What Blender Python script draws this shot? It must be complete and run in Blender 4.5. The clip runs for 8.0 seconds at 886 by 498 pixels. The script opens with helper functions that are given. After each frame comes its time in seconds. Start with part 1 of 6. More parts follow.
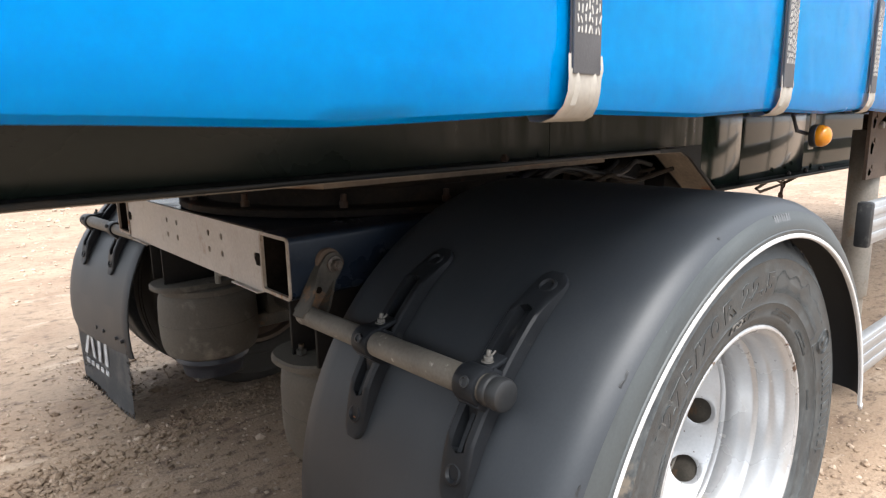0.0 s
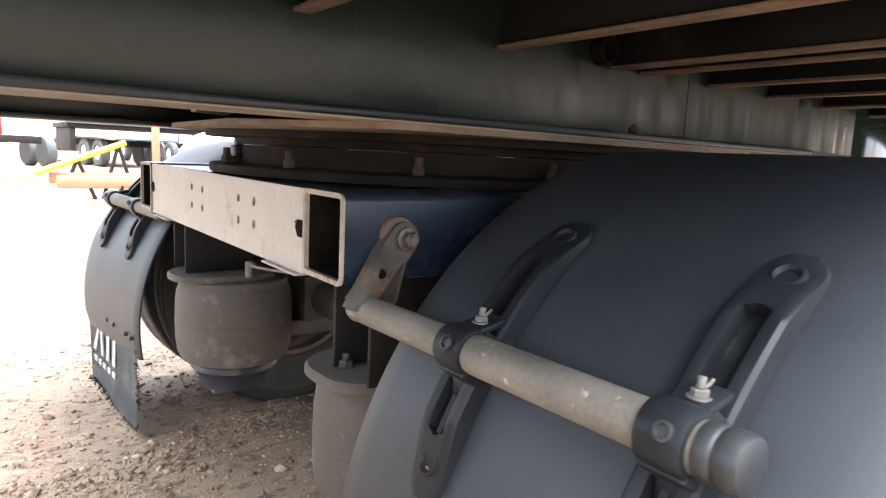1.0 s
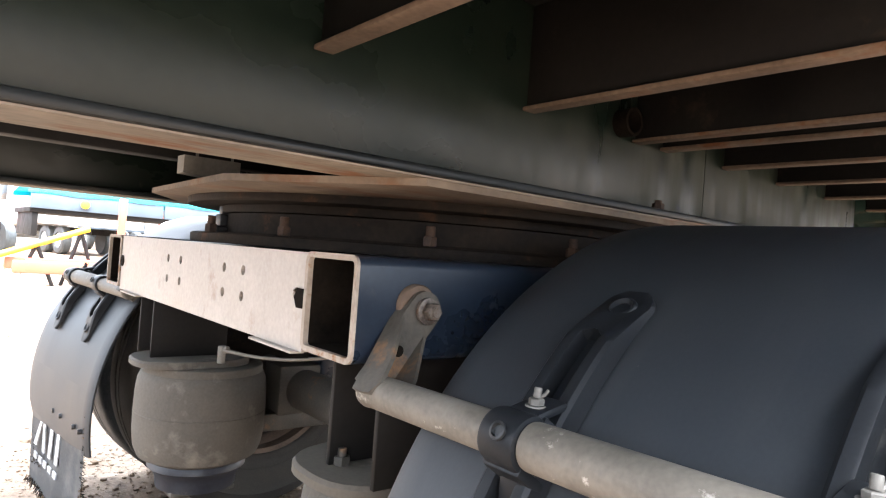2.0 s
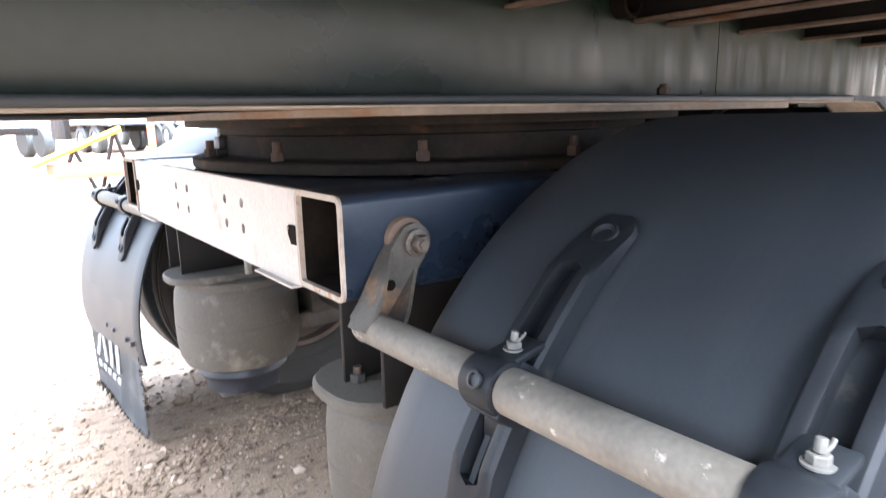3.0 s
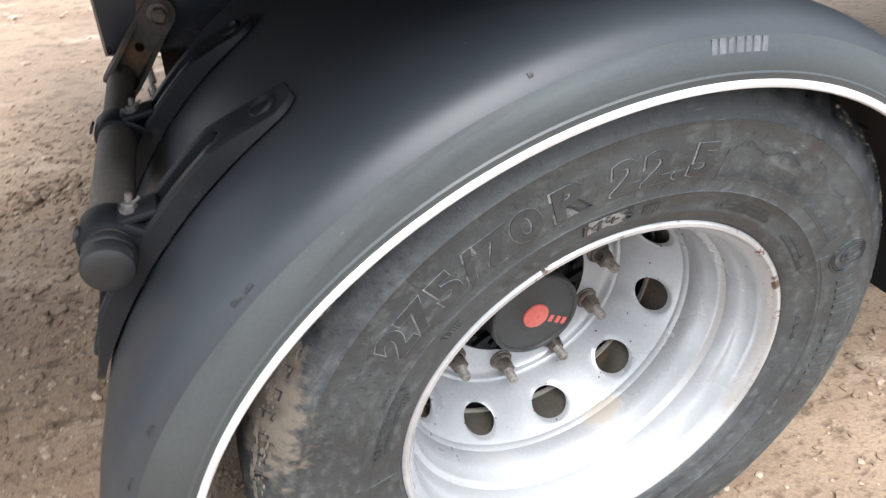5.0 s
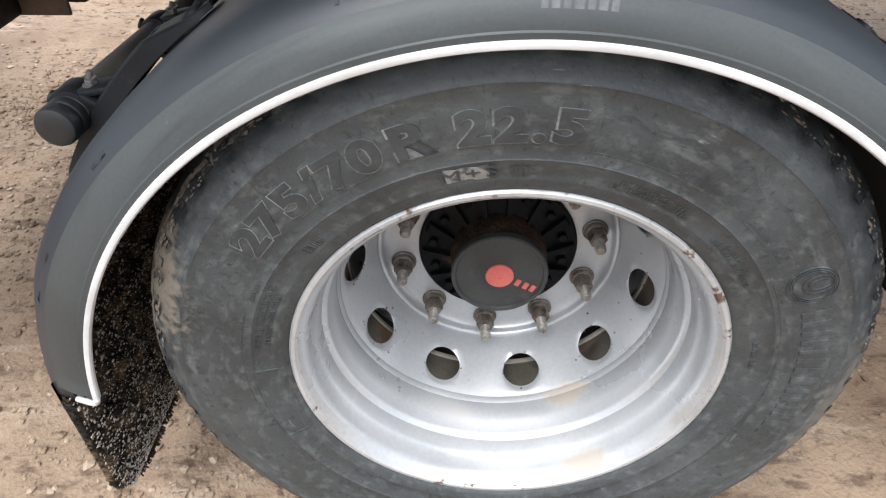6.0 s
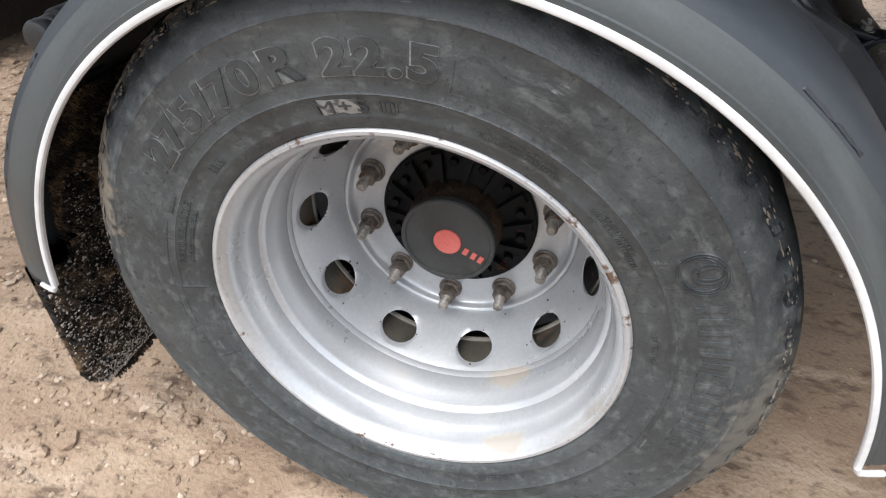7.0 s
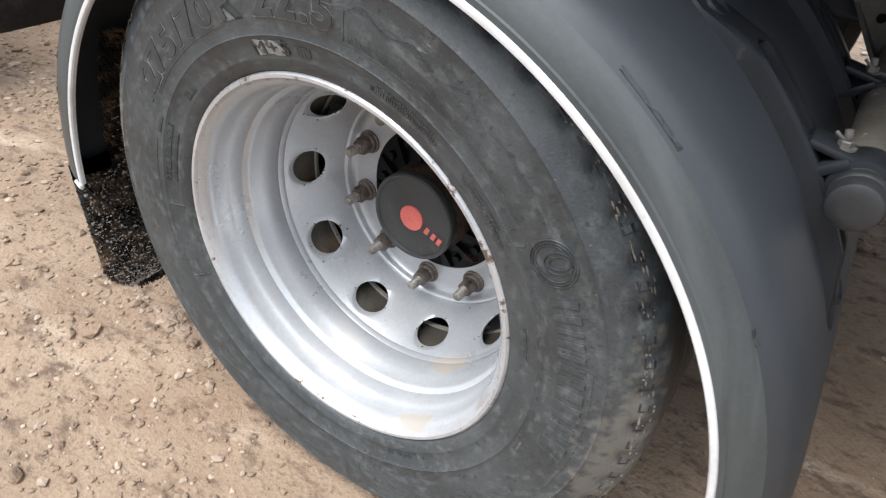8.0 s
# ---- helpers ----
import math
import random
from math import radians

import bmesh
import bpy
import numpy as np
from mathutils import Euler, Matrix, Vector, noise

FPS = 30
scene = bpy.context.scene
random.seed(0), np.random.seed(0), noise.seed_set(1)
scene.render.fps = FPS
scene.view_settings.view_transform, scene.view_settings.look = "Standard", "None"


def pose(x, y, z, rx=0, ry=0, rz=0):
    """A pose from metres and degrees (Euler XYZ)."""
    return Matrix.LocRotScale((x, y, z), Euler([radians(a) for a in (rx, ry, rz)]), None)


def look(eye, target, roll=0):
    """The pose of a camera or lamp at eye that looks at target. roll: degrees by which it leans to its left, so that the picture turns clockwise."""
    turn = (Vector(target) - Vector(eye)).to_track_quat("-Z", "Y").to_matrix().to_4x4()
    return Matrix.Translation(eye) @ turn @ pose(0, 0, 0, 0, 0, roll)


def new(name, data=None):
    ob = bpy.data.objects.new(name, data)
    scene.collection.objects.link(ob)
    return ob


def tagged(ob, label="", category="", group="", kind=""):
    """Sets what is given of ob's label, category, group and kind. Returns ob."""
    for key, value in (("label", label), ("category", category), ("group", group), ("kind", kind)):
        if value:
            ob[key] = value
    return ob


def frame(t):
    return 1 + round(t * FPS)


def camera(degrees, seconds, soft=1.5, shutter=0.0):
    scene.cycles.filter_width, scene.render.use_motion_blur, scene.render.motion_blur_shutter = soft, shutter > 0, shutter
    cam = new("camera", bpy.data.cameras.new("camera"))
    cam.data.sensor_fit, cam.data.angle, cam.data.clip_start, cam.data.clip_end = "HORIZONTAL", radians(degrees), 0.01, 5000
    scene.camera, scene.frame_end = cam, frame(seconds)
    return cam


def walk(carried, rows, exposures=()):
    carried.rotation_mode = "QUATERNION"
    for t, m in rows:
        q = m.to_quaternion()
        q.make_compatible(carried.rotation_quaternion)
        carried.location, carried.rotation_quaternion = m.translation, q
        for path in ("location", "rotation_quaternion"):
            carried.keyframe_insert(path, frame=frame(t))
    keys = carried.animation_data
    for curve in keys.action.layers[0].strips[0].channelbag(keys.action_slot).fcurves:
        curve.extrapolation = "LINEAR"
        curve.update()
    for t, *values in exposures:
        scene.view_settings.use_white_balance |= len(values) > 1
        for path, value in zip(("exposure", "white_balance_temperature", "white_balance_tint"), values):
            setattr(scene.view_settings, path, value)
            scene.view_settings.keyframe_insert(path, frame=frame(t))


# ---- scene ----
cam = camera(69.5, 8.0, soft=1.2, shutter=0.18)
PATH = [
    (0, (-1.19, -0.296, 1.171), (0.082, 1.196, 0.776), -1.2),
    (0.2, (-1.126, -0.238, 1.132), (0.17, 1.225, 0.704), 1.3),
    (0.3, (-1.094, -0.202, 1.105), (0.218, 1.246, 0.68), 3.2),
    (0.5, (-1.052, -0.139, 1.082), (0.224, 1.346, 0.675), 2.2),
    (0.7, (-1.022, -0.05, 1.048), (0.172, 1.509, 0.668), 3.8),
    (0.8, (-1.018, -0.004, 1.039), (0.166, 1.564, 0.665), 3.1),
    (1, (-1.024, 0.089, 0.997), (0.167, 1.67, 0.708), 2.8),
    (1.2, (-1.018, 0.158, 0.962), (0.226, 1.694, 0.66), 1.9),
    (1.3, (-1.02, 0.185, 0.941), (0.236, 1.716, 0.661), 1.9),
    (1.5, (-1.014, 0.219, 0.931), (0.275, 1.738, 0.762), 1.0),
    (1.7, (-1.02, 0.235, 0.935), (0.265, 1.767, 0.969), 4.8),
    (2.8, (-0.96, 0.235, 1.0), (0.219, 1.835, 0.779), -0.2),
    (3, (-0.949, 0.208, 1.03), (0.212, 1.785, 0.624), -1.3),
    (3.2, (-0.931, 0.174, 1.047), (0.146, 1.749, 0.446), -1.3),
    (3.3, (-0.908, 0.153, 1.062), (0.125, 1.734, 0.403), -2.1),
    (3.5, (-0.877, 0.089, 1.083), (0.1, 1.673, 0.35), -2.8),
    (3.8, (-0.847, -0.056, 1.138), (0.049, 1.498, 0.254), -1.9),
    (4, (-0.788, -0.146, 1.166), (0.045, 1.388, 0.189), -2.0),
    (4.2, (-0.761, -0.228, 1.187), (0.066, 1.284, 0.172), -0.2),
    (4.5, (-0.673, -0.285, 1.199), (0.126, 1.239, 0.18), 0.9),
    (4.7, (-0.601, -0.301, 1.174), (0.214, 1.223, 0.166), 0.8),
    (5, (-0.455, -0.273, 1.154), (0.177, 1.251, 0.023), 2.0),
    (5.2, (-0.376, -0.256, 1.151), (0.077, 1.249, -0.086), 3.5),
    (6.3, (-0.011, -0.435, 1.152), (-0.129, 1.145, -0.069), -0.1),
    (6.5, (0.038, -0.452, 1.143), (-0.149, 1.149, -0.041), -0.7),
    (6.8, (0.167, -0.427, 1.117), (-0.153, 1.143, -0.08), 0.6),
    (7, (0.21, -0.39, 1.099), (-0.202, 1.138, -0.123), 1.2),
    (7.3, (0.332, -0.348, 1.1), (-0.259, 1.079, -0.17), 1.9),
    (7.5, (0.36, -0.336, 1.091), (-0.27, 1.075, -0.178), 1.6),
    (8, (0.524, -0.331, 1.055), (-0.331, 1.062, -0.099), 4.2),
]
walk(cam, [(t, look(eye, target, roll)) for t, eye, target, roll in PATH], [(0.0, 1.42, 6350, 10), (0.4, 1.8, 6250, 10), (1.0, 2.8, 6150, 10), (1.5, 3.12, 6100, 10), (2.8, 3.35, 5850, 10), (3.0, 3.6, 5650, 10), (3.5, 3.14, 5650, 10), (4.0, 2.33, 6000, 10), (4.5, 1.56, 6250, 10), (5.0, 1.31, 6200, 10), (6.3, 0.93, 6250, 10), (8.0, 0.95, 6200, 10)])

# ---- world and light ----
world = bpy.data.worlds.new("overcast")
scene.world = world
world.use_nodes = True
wn = world.node_tree.nodes
wl = world.node_tree.links
sky = wn.new("ShaderNodeTexSky")
sky.sky_type = "NISHITA"
sky.sun_disc = False
sky.sun_elevation = radians(64)
sky.sun_rotation = radians(202)
sky.air_density, sky.dust_density = 1.0, 4.0
cloud = wn.new("ShaderNodeMix")
cloud.data_type = "RGBA"
cloud.inputs[0].default_value = 0.8
cloud.inputs[7].default_value = (7.4, 7.7, 8.1, 1)
wl.new(sky.outputs[0], cloud.inputs[6])
wn["Background"].inputs[1].default_value = 0.15
# an overcast sky is about three times brighter overhead than along the horizon
up_dir = wn.new("ShaderNodeTexCoord")
up_sep = wn.new("ShaderNodeSeparateXYZ")
wl.new(up_dir.outputs["Generated"], up_sep.inputs[0])
rise = wn.new("ShaderNodeMapRange")
rise.inputs[3].default_value, rise.inputs[4].default_value = 0.42, 1.36
wl.new(up_sep.outputs[2], rise.inputs[0])
graded = wn.new("ShaderNodeVectorMath")
graded.operation = "SCALE"
wl.new(cloud.outputs[2], graded.inputs[0])
wl.new(rise.outputs[0], graded.inputs["Scale"])
wl.new(graded.outputs[0], wn["Background"].inputs[0])

sun_data = bpy.data.lights.new("sun", "SUN")
sun_data.energy = 2.7
sun_data.angle = radians(45)
sun_data.color = (1.0, 0.97, 0.93)
sun = new("sun", sun_data)
sun.matrix_world = look((-1.4, -3.4, 7.6), (0, 0, 0))


# ---- materials ----
def mat(name, c1, c2, rough=0.5, metal=0.0, scale=6.0, fine=90.0, bump=0.15, depth=0.002, spot=None, spot_at=(0.58, 0.68), spot_scale=9.0,
        spot_rough=0.9, rough_var=0.12, stretch=(1, 1, 1), coat=0.0, per_object=0.0, spec=0.5, polar=False, layers=(), wave=0.0):
    """A surface with broad and fine colour variation, fine relief, and patches of a second colour (dirt, rust)."""
    m = bpy.data.materials.new(name)
    m.use_nodes = True
    n, l = m.node_tree.nodes, m.node_tree.links
    bsdf = n["Principled BSDF"]
    co = n.new("ShaderNodeTexCoord")
    mp = n.new("ShaderNodeMapping")
    mp.inputs["Scale"].default_value = stretch
    where = co.outputs["Object"]
    if polar:
        # along the wheel's round, across it, and outwards
        sx = n.new("ShaderNodeSeparateXYZ")
        l.new(where, sx.inputs[0])
        up = n.new("ShaderNodeMath")
        up.operation = "SUBTRACT"
        l.new(sx.outputs[2], up.inputs[0])
        up.inputs[1].default_value = 0.472
        ang = n.new("ShaderNodeMath")
        ang.operation = "ARCTAN2"
        l.new(up.outputs[0], ang.inputs[0])
        l.new(sx.outputs[0], ang.inputs[1])
        rad = n.new("ShaderNodeMath")
        rad.operation = "MULTIPLY"
        l.new(ang.outputs[0], rad.inputs[0])
        rad.inputs[1].default_value = 0.45
        sq = n.new("ShaderNodeVectorMath")
        sq.operation = "LENGTH"
        flat_v = n.new("ShaderNodeCombineXYZ")
        l.new(sx.outputs[0], flat_v.inputs[0])
        l.new(up.outputs[0], flat_v.inputs[1])
        l.new(flat_v.outputs[0], sq.inputs[0])
        pv = n.new("ShaderNodeCombineXYZ")
        l.new(rad.outputs[0], pv.inputs[0])
        l.new(sx.outputs[1], pv.inputs[1])
        l.new(sq.outputs["Value"], pv.inputs[2])
        where = pv.outputs[0]
    l.new(where, mp.inputs[0])
    big = n.new("ShaderNodeTexNoise")
    big.inputs["Scale"].default_value, big.inputs["Detail"].default_value = scale, 6
    small = n.new("ShaderNodeTexNoise")
    small.inputs["Scale"].default_value, small.inputs["Detail"].default_value = fine, 4
    for t in (big, small):
        l.new(mp.outputs[0], t.inputs[0])
    add = n.new("ShaderNodeMath")
    add.operation = "MULTIPLY_ADD"
    l.new(small.outputs[0], add.inputs[0])
    add.inputs[1].default_value = 0.45
    l.new(big.outputs[0], add.inputs[2])
    rng = n.new("ShaderNodeMapRange")
    rng.inputs[1].default_value, rng.inputs[2].default_value = 0.5, 0.95
    l.new(add.outputs[0], rng.inputs[0])
    mix = n.new("ShaderNodeMix")
    mix.data_type = "RGBA"
    mix.inputs[6].default_value, mix.inputs[7].default_value = (*c1, 1), (*c2, 1)
    l.new(rng.outputs[0], mix.inputs[0])
    colour = mix.outputs[2]
    rr = n.new("ShaderNodeMapRange")
    rr.inputs[1].default_value, rr.inputs[2].default_value = 0.3, 0.7
    rr.inputs[3].default_value, rr.inputs[4].default_value = rough - rough_var, rough + rough_var
    l.new(big.outputs[0], rr.inputs[0])
    roughness = rr.outputs[0]
    if spot:
        sp = n.new("ShaderNodeTexNoise")
        sp.inputs["Scale"].default_value, sp.inputs["Detail"].default_value, sp.inputs["Roughness"].default_value = spot_scale, 8, 0.65
        l.new(mp.outputs[0], sp.inputs[0])
        sr = n.new("ShaderNodeMapRange")
        sr.inputs[1].default_value, sr.inputs[2].default_value = spot_at
        l.new(sp.outputs[0], sr.inputs[0])
        m2 = n.new("ShaderNodeMix")
        m2.data_type = "RGBA"
        l.new(sr.outputs[0], m2.inputs[0])
        l.new(colour, m2.inputs[6])
        m2.inputs[7].default_value = (*spot, 1)
        colour = m2.outputs[2]
        m3 = n.new("ShaderNodeMix")
        l.new(sr.outputs[0], m3.inputs[0])
        l.new(roughness, m3.inputs[2])
        m3.inputs[3].default_value = spot_rough
        roughness = m3.outputs[0]
        if metal:
            inv = n.new("ShaderNodeMath")
            inv.operation = "MULTIPLY_ADD"
            inv.inputs[1].default_value, inv.inputs[2].default_value = -metal, metal
            l.new(sr.outputs[0], inv.inputs[0])
            l.new(inv.outputs[0], bsdf.inputs["Metallic"])
    for lay_colour, lay_at, lay_scale, lay_stretch, lay_rough in layers:
        lm = n.new("ShaderNodeMapping")
        lm.inputs["Scale"].default_value = lay_stretch
        lm.inputs["Location"].default_value = (1.7, 0.3, 2.9)
        l.new(where, lm.inputs[0])
        ln = n.new("ShaderNodeTexNoise")
        ln.inputs["Scale"].default_value, ln.inputs["Detail"].default_value, ln.inputs["Roughness"].default_value = lay_scale, 7, 0.62
        l.new(lm.outputs[0], ln.inputs[0])
        lr = n.new("ShaderNodeMapRange")
        lr.inputs[1].default_value, lr.inputs[2].default_value = lay_at
        l.new(ln.outputs[0], lr.inputs[0])
        lx_mix = n.new("ShaderNodeMix")
        lx_mix.data_type = "RGBA"
        l.new(lr.outputs[0], lx_mix.inputs[0])
        l.new(colour, lx_mix.inputs[6])
        lx_mix.inputs[7].default_value = (*lay_colour, 1)
        colour = lx_mix.outputs[2]
        lq = n.new("ShaderNodeMix")
        l.new(lr.outputs[0], lq.inputs[0])
        l.new(roughness, lq.inputs[2])
        lq.inputs[3].default_value = lay_rough
        roughness = lq.outputs[0]
    if metal and not spot:
        bsdf.inputs["Metallic"].default_value = metal
    if per_object:
        info = n.new("ShaderNodeObjectInfo")
        geo = n.new("ShaderNodeNewGeometry")
        s = n.new("ShaderNodeMath")
        l.new(info.outputs["Random"], s.inputs[0])
        l.new(geo.outputs["Random Per Island"], s.inputs[1])
        v = n.new("ShaderNodeMapRange")
        v.inputs[2].default_value = 2.0
        v.inputs[3].default_value, v.inputs[4].default_value = 1 - per_object, 1 + per_object
        l.new(s.outputs[0], v.inputs[0])
        hs = n.new("ShaderNodeHueSaturation")
        l.new(v.outputs[0], hs.inputs["Value"])
        l.new(colour, hs.inputs["Color"])
        colour = hs.outputs[0]
    l.new(colour, bsdf.inputs["Base Color"])
    l.new(roughness, bsdf.inputs["Roughness"])
    bsdf.inputs["Specular IOR Level"].default_value = spec
    if coat:
        bsdf.inputs["Coat Weight"].default_value = coat
        bsdf.inputs["Coat Roughness"].default_value = 0.15
    bp = n.new("ShaderNodeBump")
    bp.inputs["Strength"].default_value, bp.inputs["Distance"].default_value = bump, depth
    l.new(add.outputs[0], bp.inputs["Height"])
    if wave:
        wv = n.new("ShaderNodeTexNoise")
        wv.inputs["Scale"].default_value, wv.inputs["Detail"].default_value = 7, 2
        l.new(mp.outputs[0], wv.inputs[0])
        b2 = n.new("ShaderNodeBump")
        b2.inputs["Strength"].default_value, b2.inputs["Distance"].default_value = 1.0, wave
        l.new(wv.outputs[0], b2.inputs["Height"])
        l.new(b2.outputs[0], bp.inputs["Normal"])
    l.new(bp.outputs[0], bsdf.inputs["Normal"])
    return m


M_GROUND = mat("packed_dirt", (0.185, 0.128, 0.083), (0.3, 0.222, 0.155), 0.9, scale=1.6, fine=110, bump=0.9, depth=0.012, spot=(0.18, 0.115, 0.074), spot_at=(0.5, 0.72), spot_scale=2.5, layers=(((0.4, 0.32, 0.24), (0.58, 0.75), 7.0, (0.35, 1, 1), 0.9), ((0.105, 0.069, 0.045), (0.53, 0.66), 26.0, (0.5, 1, 1), 0.85), ((0.12, 0.08, 0.053), (0.56, 0.68), 60.0, (0.7, 1, 1), 0.8), ((0.55, 0.48, 0.4), (0.68, 0.74), 120.0, (1, 1, 1), 0.9)))
M_STONE = mat("stone", (0.26, 0.19, 0.133), (0.45, 0.36, 0.275), 0.85, scale=30, fine=200, bump=0.4, per_object=0.35)
M_CURTAIN = mat("blue_tarpaulin", (0.0, 0.3, 0.72), (0.0, 0.36, 0.8), 0.2, scale=2.5, fine=40, bump=0.05, depth=0.002, spec=0.2, wave=0.006, layers=(((0.3, 0.52, 0.72), (0.68, 0.84), 7.0, (1, 1, 0.35), 0.4),))
M_WEB = mat("grey_webbing", (0.06, 0.06, 0.065), (0.1, 0.1, 0.105), 0.8, scale=20, fine=500, bump=0.5, depth=0.001)
M_STITCH = mat("pale_stitching", (0.35, 0.34, 0.32), (0.5, 0.49, 0.46), 0.8, scale=40, fine=500)
M_BUCKLE = mat("grey_steel_hook", (0.3, 0.28, 0.245), (0.43, 0.405, 0.36), 0.5, scale=14, fine=150, spot=(0.3, 0.22, 0.15), spot_at=(0.62, 0.75), spot_scale=18)
M_RAIL = mat("dark_green_paint", (0.0052, 0.0098, 0.0072), (0.0112, 0.0185, 0.0138), 0.27, scale=4, fine=60, bump=0.08, rough_var=0.08, wave=0.0015, spec=0.3, stretch=(0.8, 1, 1), layers=(((0.026, 0.025, 0.019), (0.55, 0.85), 4.0, (0.4, 1, 1.5), 0.6), ((0.07, 0.06, 0.048), (0.7, 0.8), 22.0, (1, 1, 0.5), 0.8)))
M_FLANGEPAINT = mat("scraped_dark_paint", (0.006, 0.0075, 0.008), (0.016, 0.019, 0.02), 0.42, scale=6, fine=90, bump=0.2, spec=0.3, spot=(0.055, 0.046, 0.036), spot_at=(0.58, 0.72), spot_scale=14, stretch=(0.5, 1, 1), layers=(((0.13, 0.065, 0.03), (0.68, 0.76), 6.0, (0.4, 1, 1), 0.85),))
M_RAILGLOSS = mat("polished_dark_green_paint", (0.008, 0.017, 0.013), (0.015, 0.027, 0.021), 0.1, scale=4, fine=80, bump=0.05, rough_var=0.05, coat=0.35, spot=(0.06, 0.05, 0.035), spot_at=(0.66, 0.9), spot_scale=5, spot_rough=0.7, stretch=(0.5, 1, 1))
M_FLANGE = mat("dusty_rail_flange", (0.14, 0.115, 0.088), (0.32, 0.265, 0.205), 0.75, scale=9, fine=100, spot=(0.2, 0.085, 0.035), spot_at=(0.56, 0.66), spot_scale=7, stretch=(0.4, 1, 1))
M_PLATETOP = mat("rusty_brown_plate", (0.1, 0.075, 0.053), (0.23, 0.175, 0.125), 0.8, scale=9, fine=100, spot=(0.16, 0.075, 0.035), spot_at=(0.56, 0.7), spot_scale=7, stretch=(0.5, 1, 1))
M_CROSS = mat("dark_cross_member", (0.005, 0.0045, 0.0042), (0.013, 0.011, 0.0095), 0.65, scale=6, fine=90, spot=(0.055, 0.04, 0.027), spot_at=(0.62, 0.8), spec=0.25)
M_RUSTLIP = mat("rusty_flange", (0.1, 0.066, 0.044), (0.22, 0.155, 0.108), 0.85, scale=9, fine=120, spot=(0.16, 0.07, 0.03), spot_at=(0.55, 0.66))
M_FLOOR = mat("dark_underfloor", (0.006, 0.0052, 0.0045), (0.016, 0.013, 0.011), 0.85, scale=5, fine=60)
M_DOLLY = mat("dark_blue_black_paint", (0.0068, 0.0119, 0.0221), (0.0153, 0.0238, 0.03825), 0.3, scale=5, fine=100, bump=0.1, spot=(0.1, 0.085, 0.07), spot_at=(0.62, 0.9), spot_scale=8, spot_rough=0.7)
M_PLATE = mat("dusty_steel_plate", (0.31, 0.27, 0.235), (0.46, 0.415, 0.37), 0.5, scale=7, fine=120, bump=0.15, spot=(0.26, 0.17, 0.11), spot_at=(0.6, 0.8), spot_scale=10, spot_rough=0.8)
M_EDGE = mat("weathered_tube_rim", (0.27, 0.22, 0.175), (0.4, 0.34, 0.28), 0.75, scale=20, fine=160, spot=(0.22, 0.1, 0.04), spot_at=(0.56, 0.66), spot_scale=25)
# Near-black paint for the shade in hollows, holes and the open beam ends.
M_INSIDE = mat("dirty_shaded_hollow", (0.004, 0.0035, 0.003), (0.016, 0.012, 0.009), 0.9, scale=20, fine=120, spec=0.05)
M_RING = mat("greasy_turntable", (0.008, 0.0065, 0.0055), (0.03, 0.022, 0.016), 0.8, scale=9, fine=90, bump=0.5, depth=0.004, spec=0.15, spot=(0.09, 0.045, 0.024), spot_at=(0.58, 0.7), spot_scale=12)
M_RUST = mat("rusty_bolt", (0.17, 0.07, 0.03), (0.32, 0.15, 0.075), 0.9, scale=40, fine=250, bump=0.6)
M_BOLT = mat("dull_rusty_bolt", (0.03, 0.018, 0.012), (0.09, 0.05, 0.03), 0.85, scale=40, fine=250, bump=0.5)
M_PLASTIC = mat("black_mudguard_plastic", (0.0185, 0.022, 0.0265), (0.029, 0.0335, 0.039), 0.48, spec=0.45, scale=3, fine=260, bump=0.15, depth=0.0008, rough_var=0.07, polar=True, layers=(((0.04, 0.043, 0.046), (0.47, 0.95), 2.4, (1, 1, 1), 0.55), ((0.046, 0.049, 0.052), (0.55, 0.85), 3.0, (0.5, 4, 2), 0.6), ((0.1, 0.1, 0.102), (0.74, 0.8), 22.0, (0.3, 3, 3), 0.6), ((0.16, 0.155, 0.145), (0.735, 0.8), 60.0, (1, 1, 1), 0.8)))
# Same plastic as the shell, made paler to stand in for side light.
M_SKIRT = mat("scuffed_plastic_lit_side", (0.0279, 0.033, 0.03465), (0.0465, 0.054, 0.05544), 0.5, spec=0.6, scale=4, fine=260, bump=0.2, depth=0.0008, polar=True, layers=(((0.06975, 0.078, 0.0792), (0.5, 0.8), 5.0, (0.5, 4, 4), 0.6), ((0.0186, 0.022, 0.02376), (0.6, 0.75), 7.0, (0.3, 5, 5), 0.45), ((0.1395, 0.15, 0.1485), (0.72, 0.78), 30.0, (0.5, 2, 2), 0.8)))
M_TRIM = mat("white_edge_trim", (0.44, 0.44, 0.44), (0.6, 0.6, 0.595), 0.5, scale=12, fine=160, spot=(0.36, 0.34, 0.31), spot_at=(0.5, 0.8), spot_scale=10, polar=True, layers=(((0.3, 0.26, 0.22), (0.66, 0.76), 30.0, (0.5, 1, 1), 0.8),))
M_CLIP = mat("black_moulded_strap", (0.008, 0.0092, 0.011), (0.016, 0.018, 0.021), 0.5, scale=12, fine=260, bump=0.15, depth=0.0008, spec=0.25, spot=(0.07, 0.067, 0.063), spot_at=(0.64, 0.85), spot_scale=20)
M_GALV = mat("dusty_galvanised_tube", (0.08925, 0.07905, 0.06375), (0.1742, 0.1547, 0.1275), 0.62, scale=16, fine=150, bump=0.35, depth=0.0015, spot=(0.42, 0.39, 0.34), spot_at=(0.62, 0.7), spot_scale=45)
